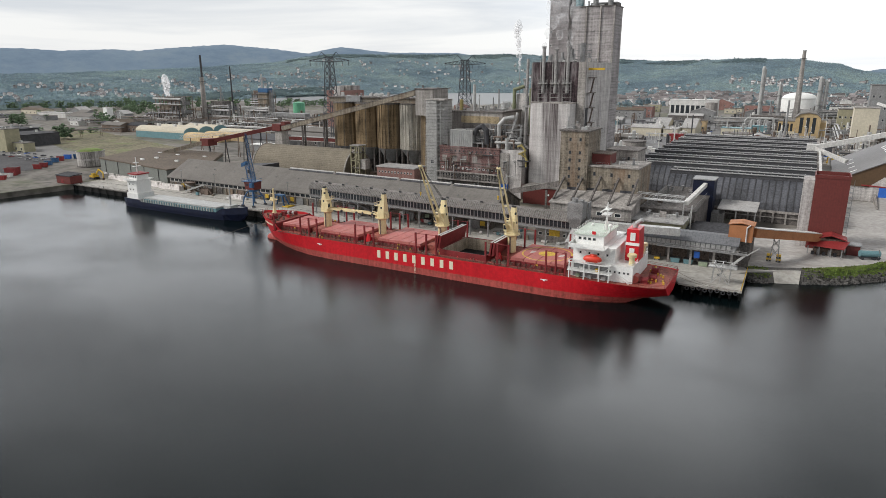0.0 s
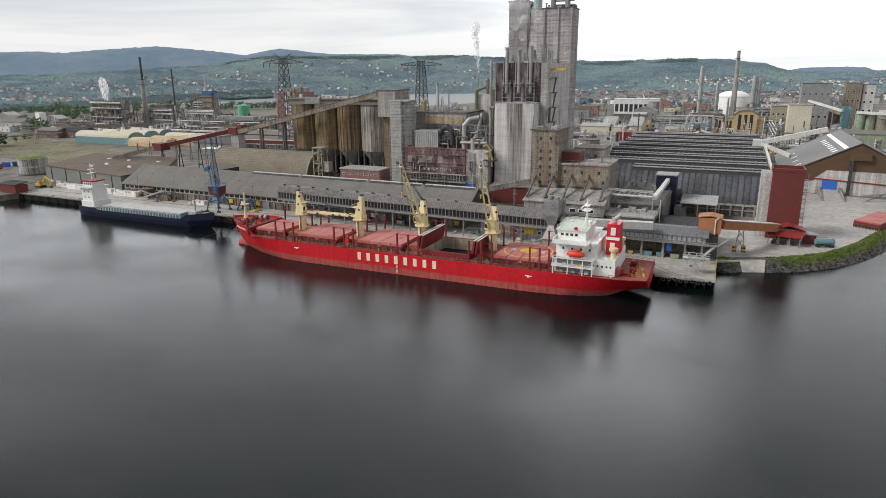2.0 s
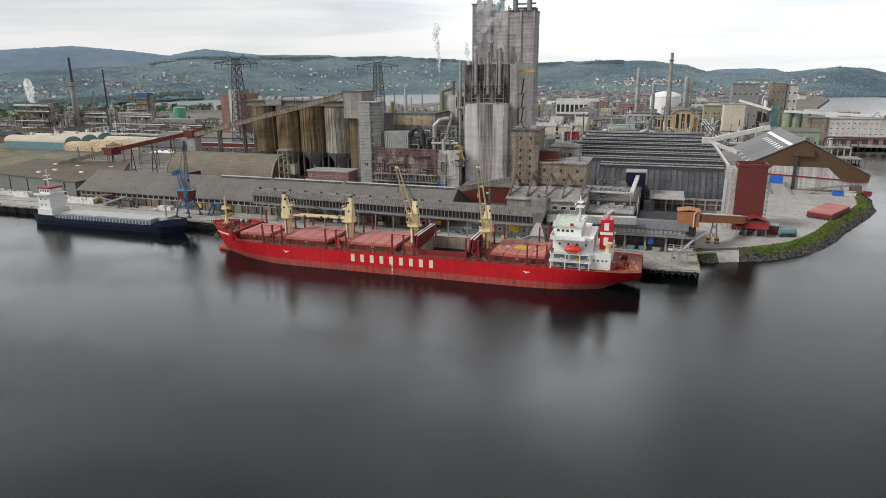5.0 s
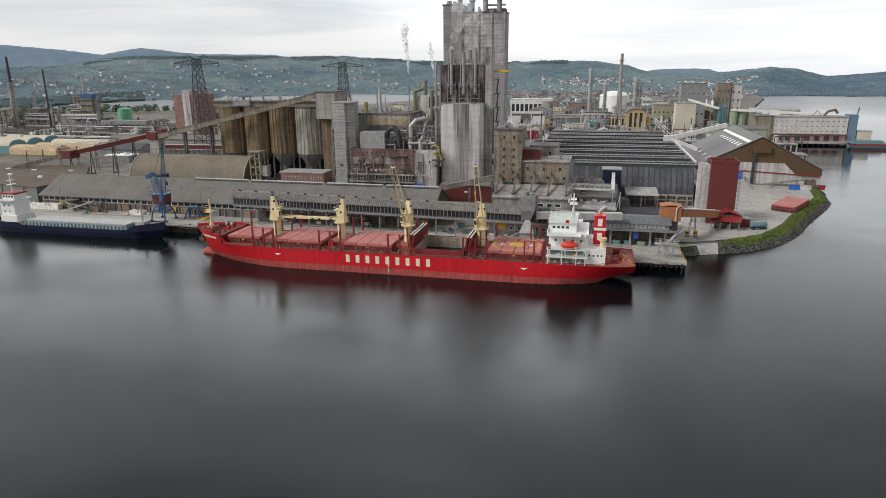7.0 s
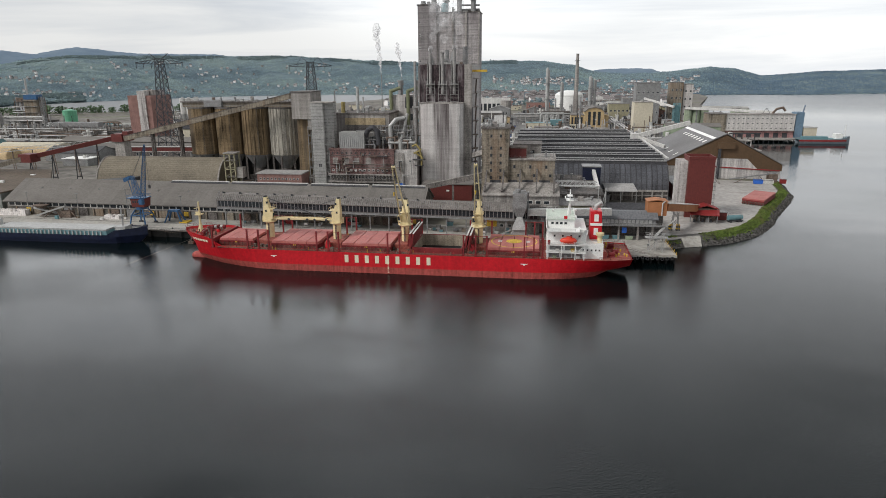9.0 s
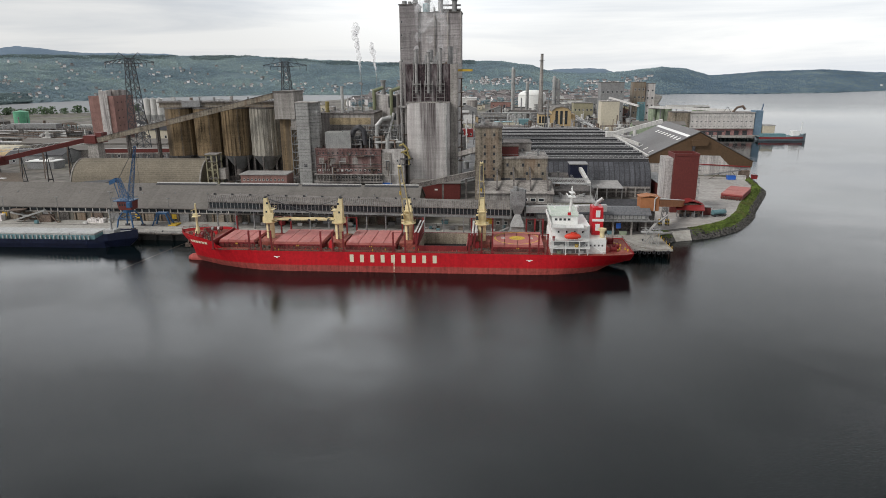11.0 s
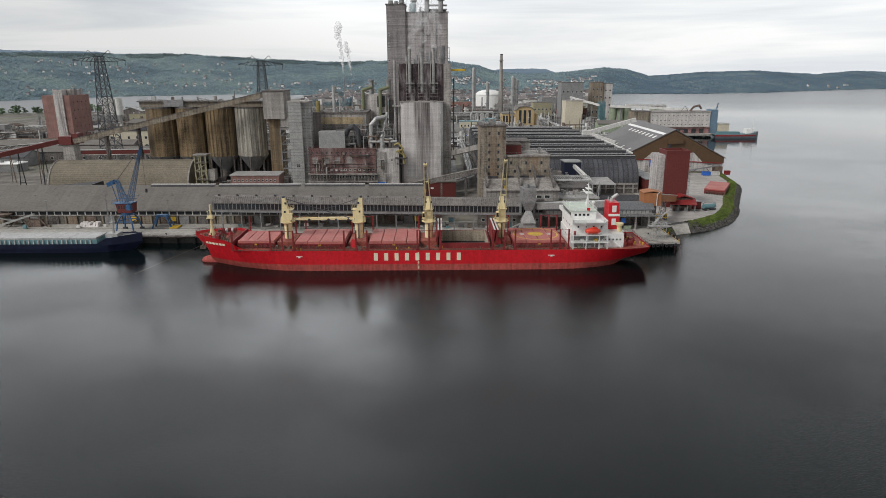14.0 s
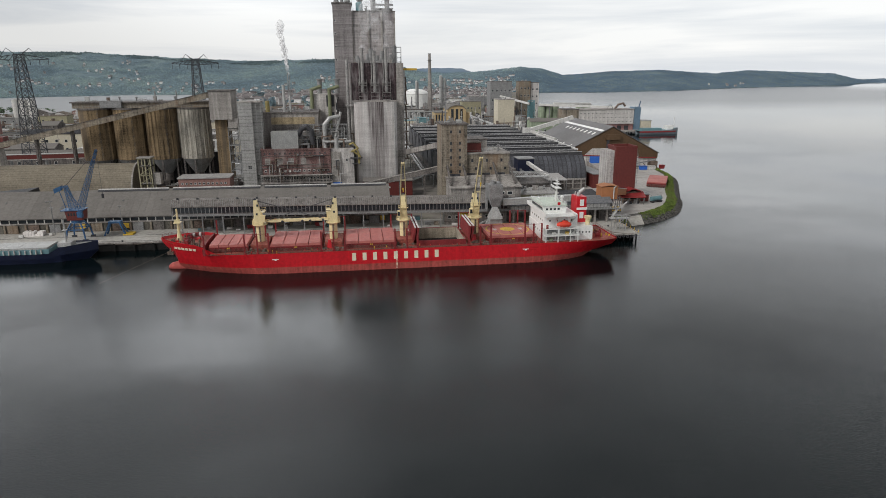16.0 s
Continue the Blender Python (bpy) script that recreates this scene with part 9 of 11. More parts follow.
        sub("body", Shape().hexa([(x - 1.4, y - 0.9, G + 0.25), (x + 1.4, y - 0.9, G + 0.25), (x + 1.4, y + 0.9, G + 0.25), (x - 1.4, y + 0.9, G + 0.25)], [(x - 1.7, y - 1.1, G + 2.0), (x + 1.7, y - 1.1, G + 2.0), (x + 1.7, y + 1.1, G + 2.0), (x - 1.7, y + 1.1, G + 2.0)]), m, b)
        sub("lid", Shape().box(x - 1.7, x + 1.7, y - 1.1, y + 1.1, G + 2.02, G + 2.2), STEEL_DARK, b)
        sub("skid", Shape().box(x - 1.2, x - 0.9, y - 0.9, y + 0.9, G + 0.06, G + 0.25), STEEL_DARK, b)
    r = thing("red_yard_container", "dark red shipping container in the yard gap", "container", (-111, 300, G))
    sub("body", Shape().box(-117, -105, 299, 302, G + 0.1, G + 2.9), CLAD_RED, r)
    # mooring dolphin frame at the quay end
    d = thing("gangway_frame", "grey steel gangway frame at the quay end", "frame", (-19.5, 229, G + 0.12))
    s = Shape()
    for x in (-22.2, -19.6, -16.8):
        for y in (227.4, 230.6):
            s.beam((x, y, G + 0.12), (x + 0.5, y, 10.9), 0.22, 0.22)
        s.beam((x + 0.5, 227.4, 10.8), (x + 0.5, 230.6, 10.8), 0.22, 0.22)
    for y in (227.4, 230.6):
        s.beam((-22.2, y, G + 0.2), (-16.4, y, 10.8), 0.18, 0.18).beam((-16.8, y, G + 0.2), (-21.8, y, 10.8), 0.18, 0.18)
        s.beam((-23.6, y, 9.4), (-14.6, y, 9.4), 0.24, 0.24).beam((-23.6, y, 10.8), (-14.6, y, 10.8), 0.18, 0.18)
    s.box(-23.6, -14.6, 227.4, 230.6, 9.2, 9.36)
    sub("frame", s, STEEL_PALE, d)


quay_clutter()


CAR_MESH = {}


def parked_car(x, y, turn, paint, kind="car"):
    """A small parked vehicle from shared part meshes."""
    key = paint.name + kind
    L, W, H = (4.3, 1.8, 1.45) if kind == "car" else (8.5, 2.5, 3.2)
    if key not in CAR_MESH:
        b = Shape().hexa([(-L / 2, -W / 2, 0.35), (L / 2, -W / 2, 0.35), (L / 2, W / 2, 0.35), (-L / 2, W / 2, 0.35)], [(-L / 2 + 0.1, -W / 2, 0.9), (L / 2 - 0.1, -W / 2, 0.8), (L / 2 - 0.1, W / 2, 0.8), (-L / 2 + 0.1, W / 2, 0.9)])
        c = Shape().hexa([(-L * 0.42, -W * 0.46, 0.9), (L * 0.22, -W * 0.46, 0.85), (L * 0.22, W * 0.46, 0.85), (-L * 0.42, W * 0.46, 0.9)], [(-L * 0.34, -W * 0.4, H), (L * 0.08, -W * 0.4, H), (L * 0.08, W * 0.4, H), (-L * 0.34, W * 0.4, H)])
        w = Shape().tube((0, -0.12, 0.33), (0, 0.12, 0.33), 0.33, 10)
        ms = [b.mesh("body", paint), c.mesh("cabin", GLASS if kind == "car" else paint), w.mesh("wheel", STEEL_DARK)]
        for m in ms:
            fix_normals(m)
        CAR_MESH[key] = ms
    body, cabin, wheel = CAR_MESH[key]
    e = thing("parked_car" if kind == "car" else "parked_truck", "small parked %s on the works road" % kind if kind == "car" else "parked works truck with a box body", kind, (x, y, G + 0.06), "parked vehicles")
    e.rotation_euler = (0, 0, turn)
    for nm, me in (("body", body), ("cabin", cabin)):
        o = new(nm, me)
        o.parent = e
    for sx in (-L * 0.32, L * 0.32):
        for sy in (-W / 2, W / 2):
            o = new("wheel", wheel)
            o.parent = e
            o.location = (sx, sy, 0)


rng = np.random.RandomState(14)
paints = [WHITE, STEEL_GREY, NAVY, ROOF_RED, STEEL_PALE, STEEL_DARK, BLUE_BRIGHT]
for k in range(26):
    parked_car(-545 - k * 5.2 + rng.uniform(-1, 1), 296 + (k % 3) * 9 + k * 0.6, rng.uniform(-0.2, 0.2) + 1.4 * (k % 2), paints[rng.randint(7)])
for k in range(30):
    parked_car(-80.5 if k % 2 else -99, 590 + k * 8.5, 1.57 + rng.uniform(-0.1, 0.1), paints[rng.randint(7)])
for k in range(10):
    parked_car(-50 + k * 9 + rng.uniform(-3, 3), 600 + rng.uniform(-8, 30), rng.uniform(0, 3), paints[rng.randint(7)], "truck" if k % 3 == 0 else "car")


def steel_container(x, y, turn, L, W, H, paint, words, name="skip_container"):
    """An open-topped or closed steel box with ribs and skids."""
    c = thing(name, words, "container", (x, y, G + 0.06), "containers by the dark lot")
    c.rotation_euler = (0, 0, turn)

    def bit(nm, sh, m):
        o = part(nm, sh, m, c)
        return o
    a, b = L / 2, W / 2
    bit("body", Shape().hexa([(-a * 0.86, -b, 0.2), (a * 0.86, -b, 0.2), (a * 0.86, b, 0.2), (-a * 0.86, b, 0.2)], [(-a, -b, H), (a, -b, H), (a, b, H), (-a, b, H)]), paint)
    bit("rim", Shape().box(-a - 0.08, a + 0.08, -b - 0.08, b + 0.08, H - 0.05, H + 0.12), paint)
    bit("load", Shape().box(-a + 0.2, a - 0.2, -b + 0.2, b - 0.2, H + 0.121, H + 0.16), STEEL_DARK)
    for k in range(4):
        bit("rib", Shape().box(-a * 0.7 + k * a * 0.45, -a * 0.7 + k * a * 0.45 + 0.14, -b - 0.1, -b, 0.3, H - 0.1), paint)
    for q in (-b * 0.6, b * 0.6):
        bit("skid", Shape().box(-a * 0.8, a * 0.8, q - 0.1, q + 0.1, 0, 0.2), STEEL_DARK)


for x, y, m, w in ((-499, 271, ROOF_RED, "red"), (-504, 278.5, DARK_RED, "dark red"), (-512.5, 287, BLUE, "blue"), (-524, 299, BLUE, "blue"), (-530, 307, ROOF_RED, "red"), (-535.5, 316.5, BLUE_BRIGHT, "bright blue"), (-531, 322, BLUE, "blue")):
    steel_container(x, y, 0.5 + 0.1 * math.sin(x), 5.6, 2.4, 3.6, m, "%s ribbed steel skip beside the dark lot" % w)
for x, y, m, w in ((-484, 244.5, DARK_RED, "dark red"), (-489, 249, DARK_RED, "dark red"), (-478, 238, WHITE_DIRTY, "pale grey"), (-486, 236, TEAL, "teal"), (-471, 230, ROOF_RED, "bright red")):
    steel_container(x, y, 0.4, 9.0, 2.5, 5.2 if w == "dark red" else 3.0, m, "%s steel freight container at the lot edge" % w, "freight_container")


TAKEN = []


def plain_building(label, x0, x1, y0, y1, h, wall, roof, rows=1, cols=6, shape="flat", category="building", pane=GLASS, name="works_building"):
    if len(label.split()) < 4:
        label += " in the works"
    b = thing(name, label, category, ((x0 + x1) / 2, (y0 + y1) / 2, G))
    TAKEN.append((x0, x1, y0, y1))
    z1 = G + h
    if shape == "flat":
        sub("wall", Shape().box(x0, x1, y0, y1, G, z1), wall, b)
        sub("roof", Shape().box(x0 - 0.4, x1 + 0.4, y0 - 0.4, y1 + 0.4, z1, z1 + 0.6), roof, b)
    elif shape == "gable_x":
        m, r = (y0 + y1) / 2, (y1 - y0) * 0.18
        sub("wall", Shape().along_x([(y0, G), (y1, G), (y1, z1), (m, z1 + r), (y0, z1)], x0, x1), wall, b)
        sub("roof", Shape().along_x([(y0 - 0.6, z1 - 0.1), (m, z1 + r + 0.05), (y1 + 0.6, z1 - 0.1), (y1 + 0.6, z1 + 0.3), (m, z1 + r + 0.5), (y0 - 0.6, z1 + 0.3)], x0 - 0.6, x1 + 0.6), roof, b)
    elif shape == "gable_y":
        m, r = (x0 + x1) / 2, (x1 - x0) * 0.18
        sub("wall", Shape().along_y([(x0, G), (x1, G), (x1, z1), (m, z1 + r), (x0, z1)], y0, y1), wall, b)
        sub("roof", Shape().along_y([(x0 - 0.6, z1 - 0.1), (m, z1 + r + 0.05), (x1 + 0.6, z1 - 0.1), (x1 + 0.6, z1 + 0.3), (m, z1 + r + 0.5), (x0 - 0.6, z1 + 0.3)], y0 - 0.6, y1 + 0.6), roof, b)
    elif shape == "barrel_x":
        m, w = (y0 + y1) / 2, (y1 - y0) / 2
        arc = [(m - w * math.cos(math.pi * k / 10), z1 + w * 0.55 * math.sin(math.pi * k / 10)) for k in range(11)]
        sub("wall", Shape().along_x([(y0, G), (y1, G)] + [(m + (y - m) * 0.98, z1 + (z - z1) * 0.97) for y, z in reversed(arc)], x0, x1), wall, b)
        sub("roof", Shape().along_x(arc + [(m + (y - m) * 0.97, z1 + (z - z1) * 0.97) for y, z in reversed(arc)], x0 - 0.3, x1 - 0.5), roof, b)
    if shape == "flat" and (x1 - x0) > 12:
        rv = np.random.RandomState(int(abs(x0 * 3 + y0)) % 9999)
        for k in range(3):
            vx, vy, vs, vh = rv.uniform(x0 + 2, x1 - 4), rv.uniform(y0 + 1, y1 - 3), rv.uniform(0.8, 2.2), rv.uniform(0.8, 2.4)
            sub("roof_vent", Shape().box(vx, vx + vs, vy, vy + vs, z1 + 0.6, z1 + 0.6 + vh), (STEEL_GREY, STEEL_PALE, WHITE_DIRTY)[k], b)
    if rows and cols:
        w, hh = (x1 - x0) / cols, h / (rows + 0.3)
        for r in range(rows):
            for c in range(cols):
                window(b, x0 + (c + 0.5) * w, y0 - 0.02, G + 0.25 * hh + r * hh + 0.2, min(w * 0.45, 2.4), min(hh * 0.4, 2.6), mat=pane)
    return b


def stack(label, x, y, r0, r1, h, mat, name="chimney", platform=True):
    c = thing(name, label, "chimney", (x, y, G))
    sub("shaft", Shape().tube((x, y, G), (x, y, G + h), r0, 16, r1), mat, c)
    if platform:
        sub("platform", Shape().tube((x, y, G + h * 0.9), (x, y, G + h * 0.9 + 0.5), r1 * 2.0, 14), STEEL_DARK, c)
        sub("rim", Shape().tube((x, y, G + h), (x, y, G + h + 0.8), r1 * 1.15, 14), STEEL_DARK, c)
    return c


def pylon(x, y, h, turn):
    p = thing("power_pylon", "grey lattice power pylon with one broad flat crossarm", "pylon", (x, y, G), "power pylons")
    ca, sa = math.cos(turn), math.sin(turn)
    top = G + h * 0.9
    sub("mast", Shape().lattice((x, y, G), (x, y, top), 13, 5.0, 0.32, 13), PYLON, p)
    sub("mast_head", Shape().lattice((x, y, top), (x, y, G + h * 0.955), 5.0, 4.4, 0.24, 2), PYLON, p)

    def at(along, off, z):
        return (x + ca * along - sa * off, y + sa * along + ca * off, z)
    for k in (-1, 1):
        a = Shape()
        L, z0, z1 = 17.0, top + 0.6, G + h * 0.955
        for off in (-1.6, 1.6):
            a.beam(at(0, off, z0), at(L * k, off * 0.3, z0 + 0.8), 0.42, 0.42).beam(at(0, off, z1), at(L * k, off * 0.3, z0 + 1.3), 0.36, 0.36)
            for q in range(6):
                t0, t1 = q / 6, (q + 1) / 6
                a.beam(at(L * k * t0, off * (1 - 0.7 * t0), z1 + (z0 + 1.3 - z1) * t0), at(L * k * t1, off * (1 - 0.7 * t1), z0 + 0.8 * t1), 0.22, 0.22)
        for q in range(1, 6):
            a.beam(at(L * k * q / 6, -1.6 + 0.187 * q, z0 + 0.13 * q), at(L * k * q / 6, 1.6 - 0.187 * q, z0 + 0.13 * q), 0.2, 0.2)
        sub("crossarm", a, PYLON, p)
        for along in (6.0, 11.5, 16.6):
            sub("insulator", Shape().tube(at(along * k, 0, z0 + 0.4), at(along * k, 0, z0 - 3.0), 0.17, 6), STEEL_DARK, p)
        pk = Shape()
        for off in (-2.2, 2.2):
            pk.beam(at(2.2 * k, off, z1), at(6.5 * k, 0, G + h), 0.26, 0.26)
        pk.beam(at(11.0 * k, 0, z0 + 1.8), at(6.5 * k, 0, G + h), 0.24, 0.24)
        sub("earth_peak", pk, PYLON, p)


pylon(-355, 441, 85.5, 0.35)
pylon(-253, 490, 82.5, 0.35)


def frame_plant(label, x0, x1, y0, y1, h, seed, mat=STEEL_RUST):
    """An open process structure: steel floors, columns, vessels and pipes."""
    rng = np.random.RandomState(seed)
    p = thing("process_structure", label, "process plant", ((x0 + x1) / 2, (y0 + y1) / 2, G))
    s = Shape()
    for x in np.linspace(x0, x1, max(2, int((x1 - x0) / 7))):
        for y in (y0, y1):
            s.box(x - 0.35, x + 0.35, y - 0.35, y + 0.35, G, G + h)
    for z in np.arange(6, h + 1, 6):
        s.box(x0, x1, y0 - 0.3, y0 + 0.3, G + z - 0.5, G + z).box(x0, x1, y1 - 0.3, y1 + 0.3, G + z - 0.5, G + z)
    for x in np.linspace(x0, x1, max(2, int((x1 - x0) / 7)))[:-1]:
        s.beam((x, y0, G), (x + 7, y0, G + 6), 0.3, 0.3)
    sub("steel_frame", s, mat, p)
    for z in np.arange(6, h, 6):
        if rng.rand() < 0.75:
            a = rng.uniform(x0, (x0 + x1) / 2)
            sub("floor_slab", Shape().box(a, min(x1, a + (x1 - x0) * 0.6), y0, y1, G + z, G + z + 0.4), CONC_DARK, p)
            sub("cladding", Shape().box(a + 1, min(x1, a + (x1 - x0) * 0.45), y0 + 1, y1 - 1, G + z + 0.4, G + z + 5), (STEEL_GREY, CONC_BROWN, STEEL_RUST, CONC_DARK)[rng.randint(4)], p)
    for k in range(int((x1 - x0) / 2.6)):
        x, y = rng.uniform(x0, x1), rng.uniform(y0, y1)
        hh = rng.uniform(0.4, 1.15) * h
        sub("vessel", Shape().tube((x, y, G), (x, y, G + hh), rng.uniform(0.6, 2.2), 10), (STEEL_PALE, STEEL_GREY, PIPE, CONC)[rng.randint(4)], p)
    for k in range(9):
        z = G + rng.uniform(3, h)
        sub("pipe", Shape().tube((x0 - 4, y0 - 1, z), (x1 + 4, y0 - 1, z), rng.uniform(0.3, 0.7), 8), (PIPE, STEEL_PALE)[k % 2], p)


def west_works():
    # cream and orange barrel halls
    for x0, y0 in ((-655, 468), (-645, 488), (-625, 508)):
        hall = plain_building("long barrel hall with a cream roof and teal walls", x0, -576, y0, y0 + 19.7, 6.8, TEAL, CREAM, 0, 0, "barrel_x", "hall", name="barrel_hall")
        for q in range(2):
            sub("roof_vent", Shape().box(x0 + 20 + 26 * q, x0 + 23 + 26 * q, y0 + 13, y0 + 16, 14.5, 18), WHITE_DIRTY, hall, "white ventilator box")
    plain_building("low barrel hall with an orange sheet roof", -573, -522, 464, 482, 3.2, ORANGE_SHEET, ORANGE_SHEET, 0, 0, "barrel_x", "hall", name="barrel_hall")
    plain_building("low barrel hall with an orange sheet roof", -566, -497, 485, 501, 3.6, ORANGE_SHEET, ORANGE_SHEET, 0, 0, "barrel_x", "hall", name="barrel_hall")
    plain_building("low barrel hall with a cream roof", -565, -503, 504, 521, 5, CREAM, CREAM, 0, 0, "barrel_x", "hall", name="barrel_hall")
    plain_building("small store with a white roof", -443, -421, 432, 445, 5.6, STEEL_GREY, WHITE, 0, 0, "flat", "store")
    plain_building("slate-roofed gabled shed behind the conveyor", -480, -432, 459, 483, 7, STEEL_GREY, BARREL_RIB, 1, 4, "gable_x", "shed")
    # brick block with stair strip
    b = thing("brick_tower_block", "tall red brick block with a pale concrete stair shaft", "brick building", (-485, 632, G))
    sub("west_wing", Shape().box(-507, -495, 622, 660, G, 51.4), BRICK, b)
    sub("east_wing", Shape().box(-486, -480, 622, 660, G, 51.4), BRICK, b)
    sub("stair_shaft", Shape().box(-495, -486, 621, 660, G, 56.5), CONC_PALE, b, "pale concrete stair shaft")
    sub("roof_house", Shape().box(-492, -482, 630, 642, 51.4, 57), CONC, b)
    slot = sub("window", Shape().box(-480.02, -479.9, 628, 629, 12, 13.2), GLASS, b, "small dark window")
    repeat(b, slot, [(0, 8 * c, 8 * r) for r in range(5) for c in range(int((660 - 626) // 8)) if r or c])
    for k in range(6):
        sub("balcony", Shape().box(-488, -484.5, 619.6, 621.0, 8 + k * 7.4, 8.5 + k * 7.4), CONC, b)
    for k in range(3):
        t = thing("white_silo", "slim white steel silo with a conical foot", "silo", (-454 + k * 7, 640, G), "three white silos")
        x = -454 + k * 7
        sub("shaft", Shape().tube((x, 640, 31), (x, 640, 47.5), 3.3, 14), WHITE_DIRTY, t)
        sub("roof", Shape().tube((x, 640, 47.5), (x, 640, 49.2), 3.4, 14, 0.4), STEEL_PALE, t)
        sub("cone", Shape().tube((x, 640, 22), (x, 640, 31), 0.8, 14, 3.3), STEEL_PALE, t)
        for dx, dy in ((-2.6, -2.6), (2.6, -2.6), (0, 3)):
            sub("support", Shape().box(x + dx - 0.3, x + dx + 0.3, 640 + dy - 0.3, 640 + dy + 0.3, G, 31.5), STEEL_GREY, t)
    plain_building("cream rendered workshop with a dark roof", -424, -352, 575, 592, 17, CREAM, ROOF_BLACK, 2, 9, "gable_x", "workshop")
    plain_building("long grey workshop range", -520, -380, 530, 548, 9, CONC_DARK, ROOF_GREY, 1, 12, "gable_x", "workshop")
    plain_building("low dark workshop with a grey roof", -460, -330, 488, 506, 8, CONC_DARK, ROOF_GREY, 1, 10, "gable_x", "workshop")
    plain_building("low pale store", -330, -270, 470, 486, 9, CONC, ROOF_PALE, 1, 6, "flat", "store")
    # process plant with chimneys
    frame_plant("sprawling rusty steel process plant with pipes and vessels", -818, -768, 622, 644, 36, 1)
    frame_plant("tangled grey process structure with columns", -766, -716, 660, 680, 26, 2, STEEL_GREY)
    frame_plant("grey steel process structure", -716, -672, 690, 706, 22, 3, STEEL_GREY)
    frame_plant("rusty steel process structure with a tall stack", -750, -718, 742, 758, 40, 4)
    frame_plant("long open pipe structure", -690, -560, 650, 662, 14, 5, STEEL_GREY)
    frame_plant("long low pipe structure", -600, -470, 545, 554, 10, 6)
    stack("tall rendered chimney with a dark upper pipe", -757, 655, 4.2, 2.8, 62, CONC)
    stack("thin dark steel flue on the chimney", -757.3, 656, 1.8, 1.4, 92, STEEL_DARK, "flue", False)
    stack("thin dark steel flue pipe", -764, 715, 1.2, 1.0, 77, STEEL_DARK, "flue", False)
    stack("slim pale steel stack", -735, 749, 1.6, 1.3, 66, STEEL_PALE, "flue", False)
    bt = thing("brick_process_tower", "brown concrete process tower with a blue sheet head", "tower", (-718, 738, G))
    sub("wall", Shape().box(-727, -709, 731, 741, G, 43), CONC_BROWN, bt)
    sub("blue_head", Shape().box(-726, -707, 730.6, 741, 43, 49), BLUE, bt, "bright blue sheet-clad head")
    for z in (10, 18, 26, 34, 41):
        sub("platform", Shape().box(-729, -706, 729.4, 731, z, z + 0.4), STEEL_GREY, bt)
    sub("riser", Shape().lattice((-704, 735, G), (-704, 735, 46), 4.0, 4.0, 0.4, 8), STEEL_GREY, bt, "grey lattice riser")
    sub("base_annex", Shape().box(-734, -700, 726, 731, G, 12), CONC, bt)
    tp = thing("lattice_tripod", "tall grey lattice tripod mast", "mast", (-760, 690, G))
    for q in (-7, 0, 7):
        sub("leg", Shape().beam((-760 + q, 690 + abs(q) * 0.6, G), (-760 + q * 0.12, 690, 52), 0.6, 0.6), STEEL_GREY, tp)
    for z in (14, 24, 34, 44):
        w = 7 * (1 - (z - 3) / 56)
        sub("brace", Shape().beam((-760 - w, 690, z), (-760 + w, 690, z), 0.4, 0.4).beam((-760 - w, 690, z), (-760 + w * 0.75, 690, z + 9), 0.3, 0.3), STEEL_GREY, tp)
    for q in range(6):
        ox, oy = 18 * q, -26 + 22 * q
        pr = thing("covered_pipe_run", "long low rusty pipe run with a sheet roof", "pipe rack", (-700, 600 + oy, G), "pipe runs")
        a, e2 = Vector((-850 + ox, 560 + oy, 9)), Vector((-560 + ox, 660 + oy, 9))
        sub("pipe", Shape().tube(a, e2, 0.6, 8), STEEL_GREY, pr)
        sub("pipe", Shape().tube(a + Vector((0, 2, 0)), e2 + Vector((0, 2, 0)), 0.45, 8), STEEL_RUST, pr)
        sub("cover", Shape().beam(a + Vector((0, 1, 2.4)), e2 + Vector((0, 1, 2.4)), 4.5, 0.3), (STEEL_RUST, ROOF_BROWN, CONC_DARK)[q % 3], pr)
        for k in range(17):
            c = a.lerp(e2, k / 16)
            sub("bent", bar_frame(Shape(), c.x - 1.6, c.x + 1.6, c.y + 1, G, 11.2, 0.4), STEEL_RUST, pr)
    t = thing("green_tank", "sea-green round storage tank", "tank", (-780, 880, G))
    tank_green = material("green_tank_paint", (0.12, 0.36, 0.22), 0.6, 0.12, streak=0.15)
    sub("shell", Shape().tube((-780, 880, G), (-780, 880, G + 17), 10, 20), tank_green, t)
    sub("roof", Shape().tube((-780, 880, G + 17), (-780, 880, G + 19), 10.1, 20, 1), tank_green, t)
    # sheds and barns to the west
    plain_building("black-roofed workshop", -700, -658, 346, 384, 11, STEEL_DARK, ROOF_BLACK, 1, 4, "flat", "workshop")
    plain_building("tall tan rendered block", -645, -631, 319, 332, 20, OLIVE, ROOF_GREY, 0, 0, "flat", "block")
    plain_building("dark barn with a grey roof", -752, -716, 492, 508, 8, STEEL_RUST, ROOF_GREY, 1, 4, "gable_x", "barn")
    plain_building("dark barn with a grey roof", -716, -684, 500, 516, 8, STEEL_RUST, ROOF_BLACK, 1, 4, "gable_x", "barn")
    plain_building("grey gabled store", -944, -890, 566, 590, 8, STEEL_PALE, ROOF_GREY, 1, 5, "gable_x", "store")
    plain_building("white low hall", -1090, -1014, 606, 622, 7, WHITE_DIRTY, ROOF_PALE, 0, 0, "flat", "hall")
    plain_building("slender white tower block", -921, -912, 608, 618, 18, WHITE, WHITE_DIRTY, 0, 0, "flat", "tower")
